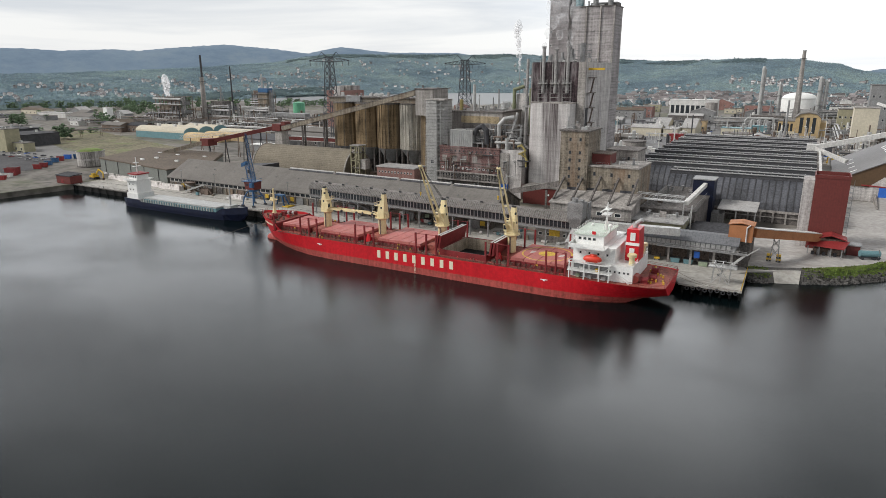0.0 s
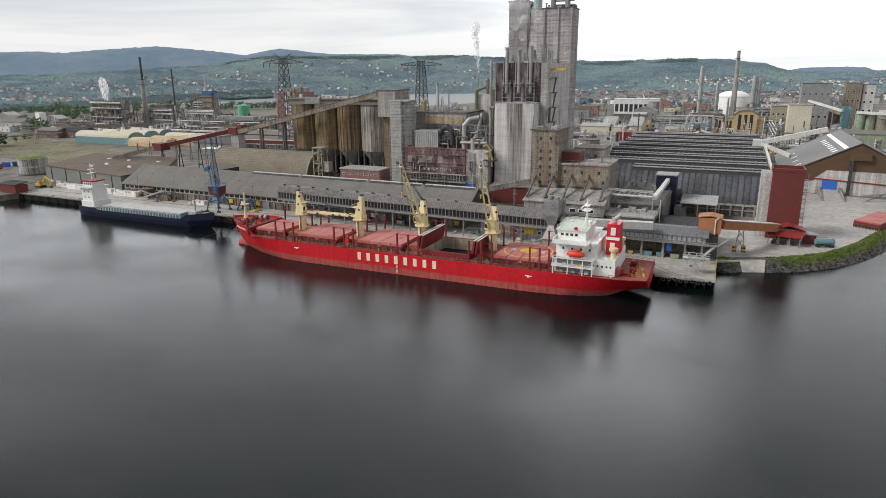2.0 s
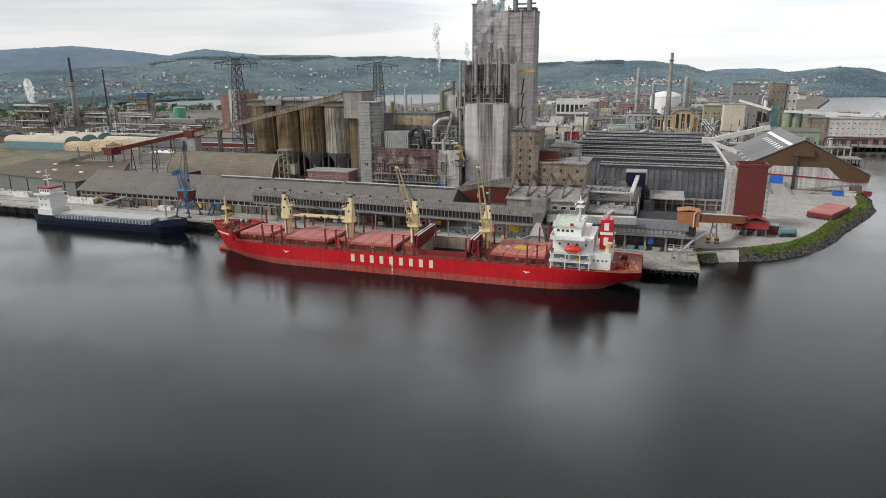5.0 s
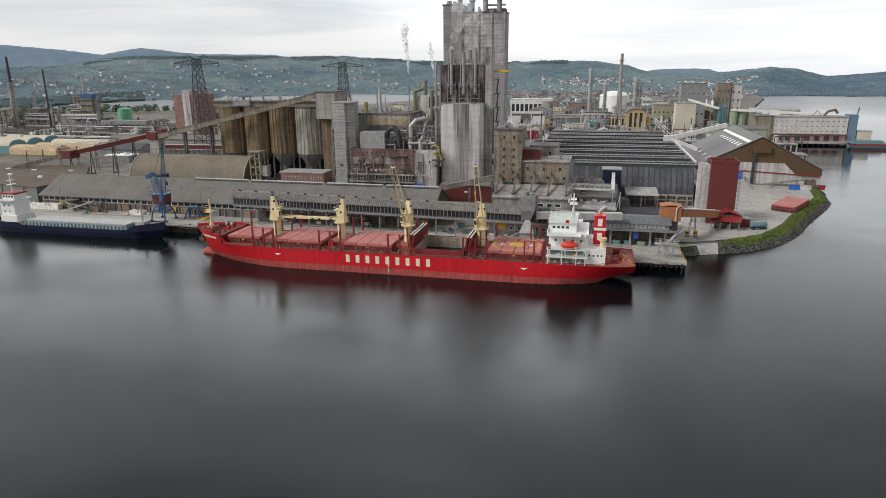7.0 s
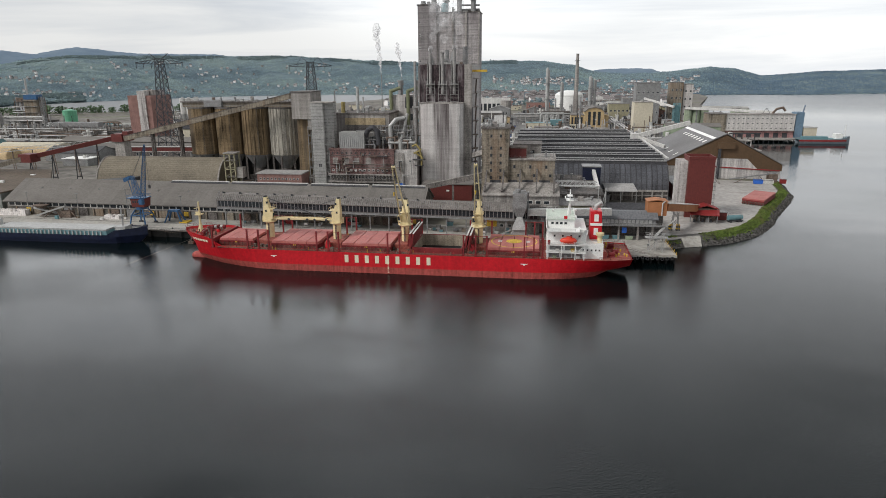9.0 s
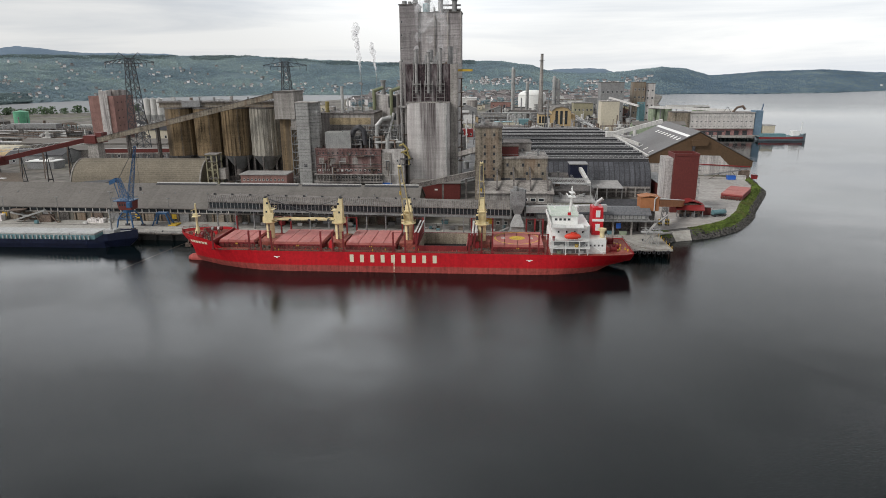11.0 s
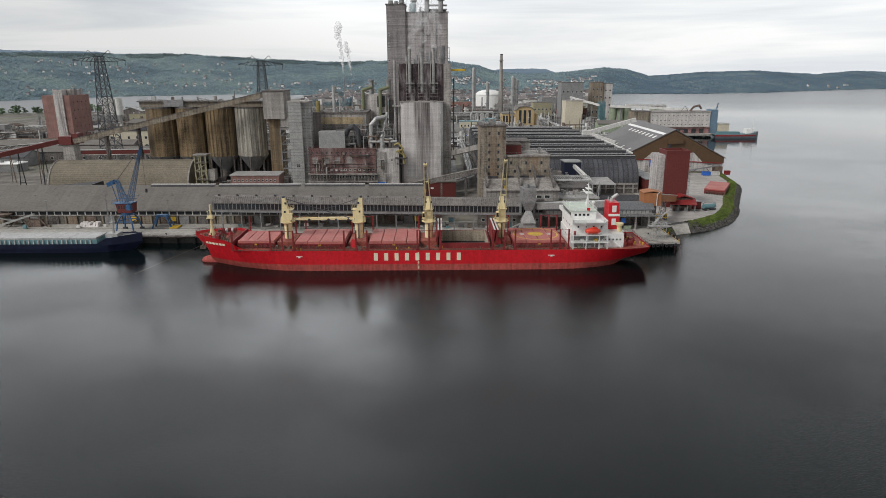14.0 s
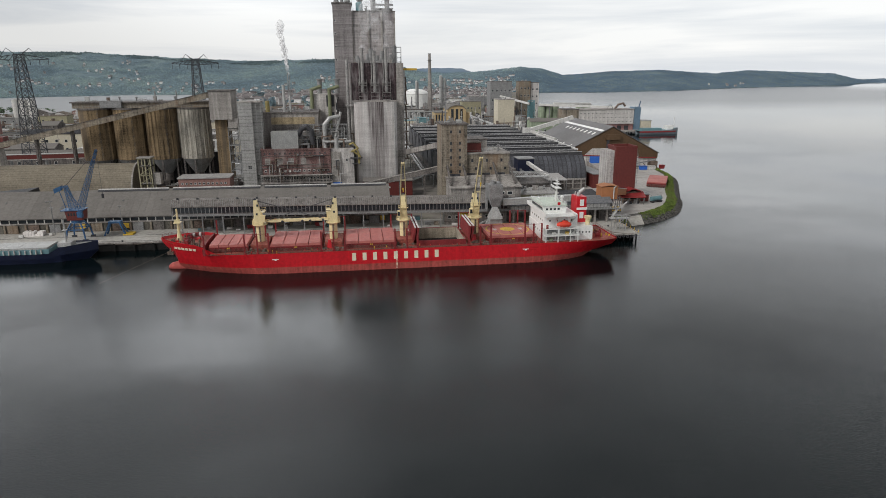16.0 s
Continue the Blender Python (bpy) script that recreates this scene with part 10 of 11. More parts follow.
    plain_building("low office with a red-brown roof", -1200, -1130, 640, 656, 7, CREAM, ROOF_BROWN, 1, 6, "gable_x", "office")
    pb = thing("pipe_bridge", "long rusty pipe bridge across the meadow", "pipe bridge", (-704, 434, 11))
    a, e = Vector((-716, 390, 11.6)), Vector((-692, 479, 11.6))
    sub("pipe", Shape().tube(a, e, 0.7, 8), STEEL_RUST, pb)
    sub("pipe", Shape().tube(a + Vector((1.6, 0, 0)), e + Vector((1.6, 0, 0)), 0.4, 8), STEEL_GREY, pb)
    for k in range(5):
        q = a.lerp(e, 0.04 + 0.23 * k)
        sub("leg", bar_frame(Shape(), q.x - 0.8, q.x + 2.4, q.y, G, 11.1), STEEL_RUST, pb)


west_works()


def north_works():
    hall = plain_building("long white factory hall with tall windows", -174, -112, 968, 990, 30, WHITE_DIRTY, WHITE_DIRTY, 0, 0, "flat", "hall")
    for k in range(9):
        window(hall, -170 + k * 6.7, 967.98, 15.5, 5.0, 11.0)
        window(hall, -170 + k * 6.7, 967.98, 7.5, 4.0, 4.0)
    plain_building("long barrel-roofed cream shed", -172, -140, 740, 756, 9, CREAM, ROOF_PALE, 0, 0, "gable_x", "shed")
    for k in range(4):
        plain_building("cream gabled works shed", -168 + k * 15, -154 + k * 15, 742 + (k % 2) * 26, 790 + (k % 2) * 26, 8, CREAM, ROOF_PALE, 0, 0, ("flat", "gable_x")[k % 2], "shed")
    plain_building("orange rendered workshop", -122, -106, 826, 842, 12, ORANGE_SHEET, ROOF_BROWN, 1, 3, "flat", "workshop")
    plain_building("small red shed", -122, -108, 682, 692, 8, ROOF_RED, DARK_RED, 1, 3, "flat", "shed")
    plain_building("low cream office with a teal roof", -84, -54, 786, 800, 8, CREAM, TEAL, 1, 7, "flat", "office")
    plain_building("teal workshop", -54, -36, 800, 815, 10, TEAL, TEAL, 1, 3, "flat", "workshop")
    plain_building("long low flat store", -70, -22, 620, 634, 6, CONC, ROOF_GREY, 1, 8, "flat", "store")
    plain_building("dark brick shed", -12, 22, 628, 640, 9, STEEL_DARK, ROOF_GREY, 0, 0, "flat", "shed")
    # ochre power hall
    h = thing("ochre_power_hall", "ochre rendered power hall with tall arched windows", "power hall", (4, 806, G))
    sub("main_hall", Shape().along_y([(-6, G), (28, G), (28, 24), (22, 28), (11, 29.5), (0, 28), (-6, 24)], 796, 836), OCHRE, h)
    sub("main_roof", Shape().along_y([(-6.8, 24), (0, 28), (11, 29.5), (22, 28), (28.8, 24), (28.8, 24.8), (22, 29), (11, 30.6), (0, 29), (-6.8, 24.8)], 795, 837), ROOF_GREY, h)
    sub("west_wing", Shape().box(-29, -6, 800, 832, G, 20), OCHRE, h)
    sub("wing_roof", Shape().box(-29.6, -5.4, 799.4, 832.6, 20, 20.8), ROOF_GREY, h)
    sub("east_wing", Shape().box(28, 36, 800, 832, G, 20), OCHRE, h)
    sub("front_range", Shape().box(-32, -4, 788, 799, G, 9.5), CREAM, h)
    for x in (2.5, 11, 19.5):
        window(h, x, 795.95, 8, 5, 17, frame_mat=OCHRE)
    for k in range(4):
        window(h, -26.5 + k * 5.4, 799.95, 9, 3.6, 9, frame_mat=OCHRE)
    for k in range(8):
        window(h, -30 + k * 3.4, 787.95, 6, 2, 2)
    h.scale.x = 0.7
    h.location.x = -5.5
    # chimneys and columns
    stack("tall grey concrete chimney with a service platform", -15.5, 962, 4.2, 2.0, 93, CONC)
    sub_stack = [(-58, 946, 2.2, 75), (-37, 950, 1.8, 55), (8, 1010, 2.6, 62), (14.5, 1012, 1.8, 58)]
    for x, y, r, hh in sub_stack:
        c = thing("process_column", "tall pale steel process column", "column", (x, y, G), "process columns")
        sub("shell", Shape().tube((x, y, G), (x, y, G + hh - 3), r, 16).dome((x, y, G + hh - 3), r, 3, 16, 4), CONC if r > 3.2 else STEEL_PALE, c)
        sub("pipe", Shape().tube((x + r + 0.6, y - 1, G), (x + r + 0.6, y - 1, G + hh * 0.95), 0.7, 8), STEEL_GREY, c)
        sub("platform", Shape().tube((x, y, G + hh * 0.7), (x, y, G + hh * 0.7 + 0.4), r + 1.6, 16), STEEL_GREY, c)
        sub("platform", Shape().tube((x, y, G + hh * 0.4), (x, y, G + hh * 0.4 + 0.4), r + 1.6, 16), STEEL_GREY, c)
    d = thing("domed_tank", "large white domed storage tank", "tank", (-17, 1165, G))
    sub("shell", Shape().tube((-17, 1165, G), (-17, 1165, 30), 25, 32), WHITE, d)
    sub("dome", Shape().dome((-17, 1165, 30), 25, 10, 32, 6), WHITE, d, smooth=True)
    plain_building("black-roofed long workshop", -752, -706, 372, 392, 13, STEEL_DARK, ROOF_BLACK, 1, 4, "flat", "workshop")
    plain_building("small tan works office", -630, -613, 324, 334, 8, OLIVE, ROOF_GREY, 1, 2, "flat", "office")
    q = thing("railed_tank", "round concrete tank with railed rim beside the sheds", "tank", (-118, 520, G))
    sub("shell", Shape().tube((-118, 520, G), (-118, 520, 20), 9, 24), CONC, q)
    sub("rim", Shape().tube((-118, 520, 20), (-118, 520, 20.5), 9.4, 24), CONC_DARK, q)
    for zz in (8, 12, 16):
        sub("hoop", Shape().tube((-118, 520, zz), (-118, 520, zz + 0.3), 9.2, 24), STEEL_GREY, q)
    t = thing("round_tank", "round grey concrete tank in the works", "tank", (-118, 960, G))
    sub("shell", Shape().tube((-118, 960, G), (-118, 960, 31), 8, 20), CONC, t)
    p = thing("pipe_loop", "silver expansion loops of process pipe", "pipework", (-60, 860, G))
    for k in range(4):
        x = -66 + k * 7
        sub("loop", Shape().path([(x, 860, G), (x, 860, G + 12), (x + 2, 860, G + 15), (x + 8, 860, G + 15), (x + 9.5, 860, G + 12), (x + 9.5, 860, G)], 1.4, 10), STEEL_PALE, p)
    frame_plant("low grey process structure with pipes", -100, -20, 880, 892, 14, 11, STEEL_GREY)
    frame_plant("grey process structure with columns", -20, 60, 985, 1000, 20, 12, STEEL_GREY)
    r = thing("pipe_rack", "long elevated pipe rack beside the power hall", "pipe rack", (60, 760, G))
    for k in range(5):
        sub("pipe", Shape().tube((25 + k * 1.6, 640, 10 + (k % 2) * 2), (25 + k * 1.6, 900, 10 + (k % 2) * 2), 0.6, 8), STEEL_PALE, r)
    for k in range(14):
        y = 645 + k * 19
        sub("bent", bar_frame(Shape(), 24, 32.4, y, G, 9.6, 0.6), STEEL_GREY, r)
    # blocks to the north-east
    plain_building("large grey concrete process block", 64, 104, 1060, 1090, 26, STEEL_GREY, CONC, 2, 4, "flat", "block")
    plain_building("brown concrete process tower", 101, 117, 870, 890, 54, CONC_BROWN, CONC_DARK, 5, 3, "flat", "tower")
    plain_building("stepped concrete process block", 118, 130, 872, 890, 52, CONC_PALE, CONC_DARK, 5, 2, "flat", "block")
    plain_building("pale rendered block", 36, 56, 720, 742, 36, CREAM, CONC, 0, 0, "flat", "block")
    plain_building("grey slab block", 55, 85, 850, 875, 54, STEEL_GREY, CONC_DARK, 4, 5, "flat", "block")
    plain_building("olive rendered block", 30, 58, 930, 955, 24, OLIVE, ROOF_GREY, 2, 5, "flat", "block")
    plain_building("long pale green store with a grey roof", 62, 116, 668, 684, 14, GREEN_PALE, ROOF_GREY, 1, 8, "gable_x", "store")
    plain_building("low white store", 30, 62, 600, 612, 8, WHITE_DIRTY, ROOF_PALE, 1, 5, "flat", "store")
    for k in range(3):
        s = thing("green_silo", "tall pale green concrete silo", "silo", (104 + k * 9, 768, G), "green silos")
        sub("shaft", Shape().tube((104 + k * 9, 768, G), (104 + k * 9, 768, 28.5), 4.6, 16), GREEN_PALE, s)
        sub("cap", Shape().tube((104 + k * 9, 768, 28.5), (104 + k * 9, 768, 29.5), 4.9, 16), CONC, s)
    for k in range(2):
        x = 162 + k * 10
        s = thing("green_silo", "squat pale green concrete silo", "silo", (x, 790, G), "green silos")
        sub("shaft", Shape().tube((x, 790, G), (x, 790, 29), 5.2, 16), GREEN_PALE, s)
        sub("cap", Shape().tube((x, 790, 29), (x, 790, 30), 5.5, 16), CONC, s)
    e = thing("green_frame_tower", "green steel elevator tower by silos", "tower", (92, 775, G))
    sub("frame", Shape().lattice((92, 775, G), (92, 775, 36), 7, 7, 0.5, 6), TEAL, e)
    sub("core", Shape().box(89.5, 94.5, 772.5, 777.5, G, 34), TEAL, e)
    for a, b2, w in (((88, 770, 32), (60, 812, 40), 2.2), ((100, 765, 31), (146, 742, 30), 2.6), ((146, 742, 30), (182, 724, 29), 2.6), ((120, 770, 32), (172, 777, 31), 2.4)):
        c = thing("pale_conveyor_bridge", "pale enclosed conveyor bridge between the silos", "conveyor", a, "silo conveyors")
        sub("bridge", Shape().beam(a, b2, w, w), WHITE_DIRTY, c)
        for q in (0.25, 0.75):
            pt = Vector(a).lerp(Vector(b2), q)
            sub("leg", Shape().box(pt.x - 0.5, pt.x + 0.5, pt.y - 0.5, pt.y + 0.5, G, pt.z - 1), STEEL_GREY, c)
    y = thing("yellow_loader", "yellow wheel loader bucket stack by the stores", "machine", (22, 585, G))
    sub("drum", Shape().tube((18, 585, G + 3), (24, 589, G + 3), 3.2, 12).box(16, 27, 583, 591, G, G + 1), YELLOW, y)
    for x, yy in ((-62, 612), (-38, 610)):
        c = thing("mobile_crane", "yellow mobile crane with a raised boom", "crane", (x, yy, G), "mobile cranes")
        sub("carrier", Shape().box(x - 5, x + 5, yy - 1.4, yy + 1.4, G + 0.8, G + 3), YELLOW, c)
        sub("boom", Shape().beam((x - 3, yy, G + 3), (x + 9, yy, G + 11), 1.1, 1.1), YELLOW, c)
        for dx in (-4, -1.5, 2, 4):
            sub("wheel", Shape().tube((x + dx, yy - 1.5, G + 0.8), (x + dx, yy + 1.5, G + 0.8), 0.8, 10), STEEL_DARK, c)


north_works()


def east_wharf():
    w = thing("far_wharf", "piled concrete wharf with a dark underside", "wharf", (180, 700, 0), kind="structure")
    sub("deck", Shape().prism([(112, 688), (232, 692), (236, 700), (210, 735), (150, 745), (120, 720)], 2.2, G + 0.1), CONC, w)
    pl = sub("pile", Shape().tube((116, 690, -3), (116, 690, 2.3), 0.6, 8), STEEL_DARK, w)
    repeat(w, pl, [(5 * k, 0.16 * k, 0) for k in range(1, 23)])
    b = thing("wharf_warehouse", "long white three-storey wharf warehouse with a pink lower wall", "warehouse", (162, 715, G))
    sub("wall", Shape().box(130, 199, 704, 726, 11, 27.4), WHARF_WALL, b)
    sub("lower_wall", Shape().box(130, 199, 704.6, 726, G, 11), material("faded_pink_wall", (0.36, 0.2, 0.19), 0.85, 0.25, 0.1, 1.0), b, "faded pink lower wall")
    sub("roof", Shape().box(129.4, 199.6, 703.4, 726.6, 27.4, 28.2), CONC, b)
    sub("canopy", Shape().box(130, 199, 701.5, 704.6, 10.6, 11.2), CONC, b)
    for r in range(3):
        for c in range(14):
            window(b, 133 + c * 4.8, 703.96, 12.9 + r * 5.0, 1.9, 1.0)
    for c in range(7):
        sub("door", Shape().box(134 + c * 9, 139 + c * 9, 704.3, 704.58, G, 8.5), STEEL_DARK, b)
    n = thing("brown_block", "windowless brown concrete block beside the wharf warehouse", "block", (121, 716, G))
    sub("wall", Shape().box(112, 129.8, 703, 728, G, 28), CONC_BROWN, n)
    sub("roof", Shape().box(111.6, 130.2, 702.6, 728.4, 28, 28.6), CONC_DARK, n)
    t = thing("blue_stair_tower", "blue clad stair tower on the wharf", "tower", (204, 712, G))
    sub("shaft", Shape().box(199.8, 208, 705, 719, G, 30), material("steel_blue_cladding", (0.13, 0.2, 0.27), 0.6, 0.15), t)
    c = thing("cream_cabin", "small cream wharf cabin on the quay", "cabin", (215, 708, G))
    sub("wall", Shape().box(209, 221, 702, 714, G, 14), CREAM, c)
    sub("roof", Shape().box(208.6, 221.4, 701.6, 714.4, 14, 14.6), ROOF_PALE, c)
    for x, y, hh in ((208, 716, 37),):
        k = thing("wharf_crane", "small blue and red wharf crane", "crane", (x, y, G), "wharf cranes")
        sub("mast", Shape().lattice((x, y, G), (x, y, hh * 0.5), 3, 1.8, 0.18, 5).lattice((x, y, hh * 0.5), (x + 2, y - 4, hh), 1.4, 0.5, 0.13, 6), BLUE, k)
        sub("cab", Shape().box(x - 2, x + 2, y - 2, y + 2, hh * 0.32, hh * 0.44), ROOF_RED, k)
    d = thing("wharf_grab", "dark loading chute and frame on the roof", "loader", (186, 715, 28))
    sub("chute", Shape().path([(178, 712, 28), (182, 712, 33), (188, 712, 34.5), (191, 712, 31)], 1.2, 8), STEEL_RUST, d)
    sub("frame", Shape().beam((168, 712, 28), (172, 712, 34), 0.4, 0.4).beam((176, 712, 28), (172, 712, 34), 0.4, 0.4).beam((168, 712, 28), (176, 712, 28.4), 0.4, 0.4), STEEL_DARK, d)
    # moored tanker
    s = thing("moored_ship", "red and white cargo ship moored at the far wharf", "ship", (222, 684, 0))
    rings = []
    for u, hw, tp in ((0, 6, 4.6), (10, 6.5, 4.6), (30, 6.5, 4.8), (40, 5.5, 5.6), (46, 3.6, 6.6), (50, 0.4, 7.4)):
        near = [(196 + u, 684 - hw * k, z) for z, k in ((tp, 1.0), (1.6, 0.95), (-1.5, 0.7))]
        rings.append(near + [(x, 1368 - y, z) for x, y, z in reversed(near)])
    h = Shape().rings(rings, close=False)
    sub("hull", h, HULL_GREY, s)
    sub("red_band", Shape().rings([[(196 + u, 684 - hw - 0.08, 2.4), (196 + u, 684 - hw - 0.08, 4.0)] for u, hw in ((0, 6), (10, 6.5), (30, 6.5), (40, 5.5), (46, 3.6))], close=False), ROOF_RED, s)
    sub("deck", Shape().rings([[(196 + u, 684 - hw, tp - 0.4), (196 + u, 684 + hw, tp - 0.4)] for u, hw, tp in ((0, 6, 4.6), (30, 6.5, 4.8), (40, 5.5, 5.6), (49, 0.6, 7))], close=False), TEAL, s)
    sub("hatch", Shape().box(200, 224, 680, 688, 4.4, 7.2), TEAL, s)
    sub("deckhouse", Shape().box(231, 238, 680, 688, 5, 10), WHITE, s)
    sub("mast", Shape().tube((241, 684, 6), (241, 684, 19), 0.3, 6), WHITE, s)
    j = thing("low_jetty", "open concrete frame jetty beside the gabled store", "jetty", (118, 600, 0))
    sub("deck", Shape().box(100, 132, 586, 604, 2.6, 3.4).box(100, 128, 604, 616, 9.6, 10.4), CONC, j)
    for k in range(6):
        sub("column", Shape().box(103 + k * 4.8, 104 + k * 4.8, 605, 606, -2, 9.6), CONC_PALE, j)
        sub("pile", Shape().tube((103 + k * 5.4, 587.5, -3), (103 + k * 5.4, 587.5, 2.6), 0.5, 8), STEEL_DARK, j)


east_wharf()


def filler_sheds():
    """The mass of low sheds, stores and tanks that covers the works ground."""
    rng = np.random.RandomState(60)
    zones = [(-1000, -760, 640, 900, 16), (-1250, -860, 520, 700, 14), (-880, -640, 520, 570, 8), (-640, -300, 650, 1080, 46), (-300, -190, 500, 1200, 24), (-190, -100, 850, 1400, 16), (-110, 120, 1030, 1500, 30), (-80, -10, 600, 780, 10), (40, 130, 860, 1050, 12), (-240, -112, 520, 720, 12), (-76, 40, 845, 960, 8)]
    walls = [CONC, CREAM, WHITE_DIRTY, BRICK, OLIVE, STEEL_GREY, CONC_DARK, TEAL]
    roofs = [ROOF_GREY, ROOF_PALE, ROOF_BROWN, ROOF_BLACK, ROOF_PALE]
    words = ["grey concrete", "cream rendered", "weathered white", "red brick", "olive rendered", "grey sheet-clad", "dark concrete", "teal clad"]
    taken = list(TAKEN) + [(-40, 40, 780, 845)]
    for x0, x1, y0, y1, n in zones:
        for k in range(n):
            w, d, h = rng.uniform(14, 46), rng.uniform(11, 22), rng.choice([5, 6, 7, 9, 12, 16]) if x0 > -700 else rng.uniform(4, 6.5)
            x, y = rng.uniform(x0, x1 - w), rng.uniform(y0, y1 - d)
            if any(x < b + 4 and x + w > a - 4 and y < f + 4 and y + d > e - 4 for a, b, e, f in taken):
                continue
            if -520 < x + w / 2 < -440 and 600 < y < 660 or (-110 < x + w and x < -78 and 560 < y < 900):
                continue
            taken.append((x, x + w, y, y + d))
            i = rng.randint(8) if x0 > -700 else rng.choice([0, 2, 5, 6])
            plain_building("%s works shed with a low roof" % words[i], x, x + w, y, y + d, h, walls[i], roofs[rng.randint(5)], 1 if h < 10 else 2, max(2, int(w / 9)), ("flat", "gable_x", "gable_y", "flat")[rng.randint(4)], "shed")
    for k in range(14):
        x, y, r, h = rng.uniform(-620, 110), rng.uniform(700, 1250), rng.uniform(4, 9), rng.uniform(8, 20)
        t = thing("storage_tank", "pale round steel storage tank", "tank", (x, y, G), "storage tanks")
        sub("shell", Shape().tube((x, y, G), (x, y, G + h), r, 18), (STEEL_PALE, WHITE_DIRTY, CONC)[k % 3], t)
        sub("roof", Shape().tube((x, y, G + h), (x, y, G + h + 1.2), r, 18, 0.6), STEEL_GREY, t)
    for k in range(9):
        x, y, h = rng.uniform(-560, 120), rng.uniform(760, 1200), rng.uniform(22, 46)
        stack("slim steel flue above the works", x, y, 1.2, 0.9, h, STEEL_GREY, "flue", False)
    for k in range(7):
        y = 520 + k * 75
        r = thing("pipe_rack", "long low pipe rack across the works", "pipe rack", (-430, y, G), "pipe racks")
        for q in range(4):
            sub("pipe", Shape().tube((-640, y + q * 1.3 + 20, 9 + (q % 2)), (-300, y + q * 1.3, 9 + (q % 2)), 0.5, 6), (STEEL_PALE, STEEL_RUST)[q % 2], r)
        bent = sub("bent", bar_frame(Shape(), -638, -634, y + 20, G, 8.6, 0.5), STEEL_GREY, r)
        repeat(r, bent, [(24 * q, -1.41 * q, 0) for q in range(1, 14)])


filler_sheds()


def works_clutter():
    """Pipes, small housings, poles, drums and columns that crowd the works between the sheds, too small and many to count."""
    rng = np.random.RandomState(64)
    mats = (("pale_plant", STEEL_PALE), ("grey_plant", STEEL_GREY), ("rusty_plant", STEEL_RUST), ("white_plant", WHITE_DIRTY), ("dark_plant", STEEL_DARK), ("concrete_plant", CONC))
    shapes = [Shape() for m in mats]
    zones = ((-98, 60, 560, 640, 120), (-70, 130, 640, 790, 150), (-240, -100, 440, 860, 170), (30, 140, 790, 1060, 110), (-100, 60, 845, 1060, 150), (-640, -250, 520, 1000, 330), (-860, -620, 560, 760, 150))
    for x0, x1, y0, y1, n in zones:
        for k in range(n):
            x, y, s = rng.uniform(x0, x1), rng.uniform(y0, y1), shapes[rng.randint(len(shapes))]
            kind = rng.rand()
            if kind < 0.3:
                w, d, h = rng.uniform(1.5, 6), rng.uniform(1.5, 4), rng.uniform(1.2, 4.5)
                s.box(x, x + w, y, y + d, G, G + h)
                s.box(x - 0.2, x + w + 0.2, y - 0.2, y + d + 0.2, G + h, G + h + 0.25)
            elif kind < 0.5:
                r, h = rng.uniform(0.7, 2.4), rng.uniform(3, 9)
                s.tube((x, y, G), (x, y, G + h), r, 10).dome((x, y, G + h), r, r * 0.4, 10, 2)
            elif kind < 0.7:
                L, h = rng.uniform(8, 34), rng.uniform(4, 11)
                along = (L, 0) if rng.rand() < 0.6 else (0, L)
                for q in range(3):
                    s.tube((x, y + q * 0.8, G + h + q * 0.3), (x + along[0], y + along[1] + q * 0.8, G + h + q * 0.3), 0.28, 6)
                for q in range(int(L / 6) + 1):
                    s.box(x + along[0] * q * 6 / L - 0.2, x + along[0] * q * 6 / L + 0.2, y + along[1] * q * 6 / L - 0.2, y + along[1] * q * 6 / L + 1.8, G, G + h)
            elif kind < 0.85:
                h = rng.uniform(9, 24)
                s.tube((x, y, G), (x, y, G + h), rng.uniform(0.18, 0.7), 8)
                s.box(x - 1.2, x + 1.2, y - 1.2, y + 1.2, G + h * 0.7, G + h * 0.7 + 0.25)
            else:
                w, h = rng.uniform(4, 9), rng.uniform(6, 16)
                for dx in (0, w):
                    for dy in (0, w * 0.7):
                        s.box(x + dx - 0.2, x + dx + 0.2, y + dy - 0.2, y + dy + 0.2, G, G + h)
                for z in np.arange(3.5, h + 0.1, 3.5):
                    s.box(x - 0.3, x + w + 0.3, y - 0.3, y + w * 0.7 + 0.3, G + z - 0.25, G + z)
                s.tube((x + w / 2, y + w / 3, G), (x + w / 2, y + w / 3, G + h * 1.15), w * 0.22, 10)
    root = thing("works_clutter", "crowded small pipework, drums, housings and poles between the works sheds", "process plant", kind="stuff")
    for (name, m), s in zip(mats, shapes):
        part(name, s, m, root)


works_clutter()


def town_below_hills():
    rng = np.random.RandomState(71)
    walls, roofs = Shape(), Shape()
    for k in range(420):
        y = rng.uniform(1350, 1960)
        x = rng.uniform(-420, 175 + (y - 1250) * 0.25)
        gabled(walls, roofs, (x, y, G + 3.8), rng.uniform(9, 20), rng.uniform(8, 11), rng.uniform(4, 9), rng.uniform(-0.8, 0.8))
    root = thing("lowland_town", "pale wooden town houses at the foot of the hills", "houses", kind="stuff")
    part("wall", walls, HOUSE_MIX, root)
    part("roof", roofs, ROOF_MIX, root, "tiled house roofs")
    P = [(-420 + rng.rand() * (590 + q * 0.25), 1250 + q) for q in rng.uniform(0, 730, 330)]
    tree_line("town_trees", "leafy trees among the town houses", P, 33, 13, LEAF_HAZE)


town_below_hills()


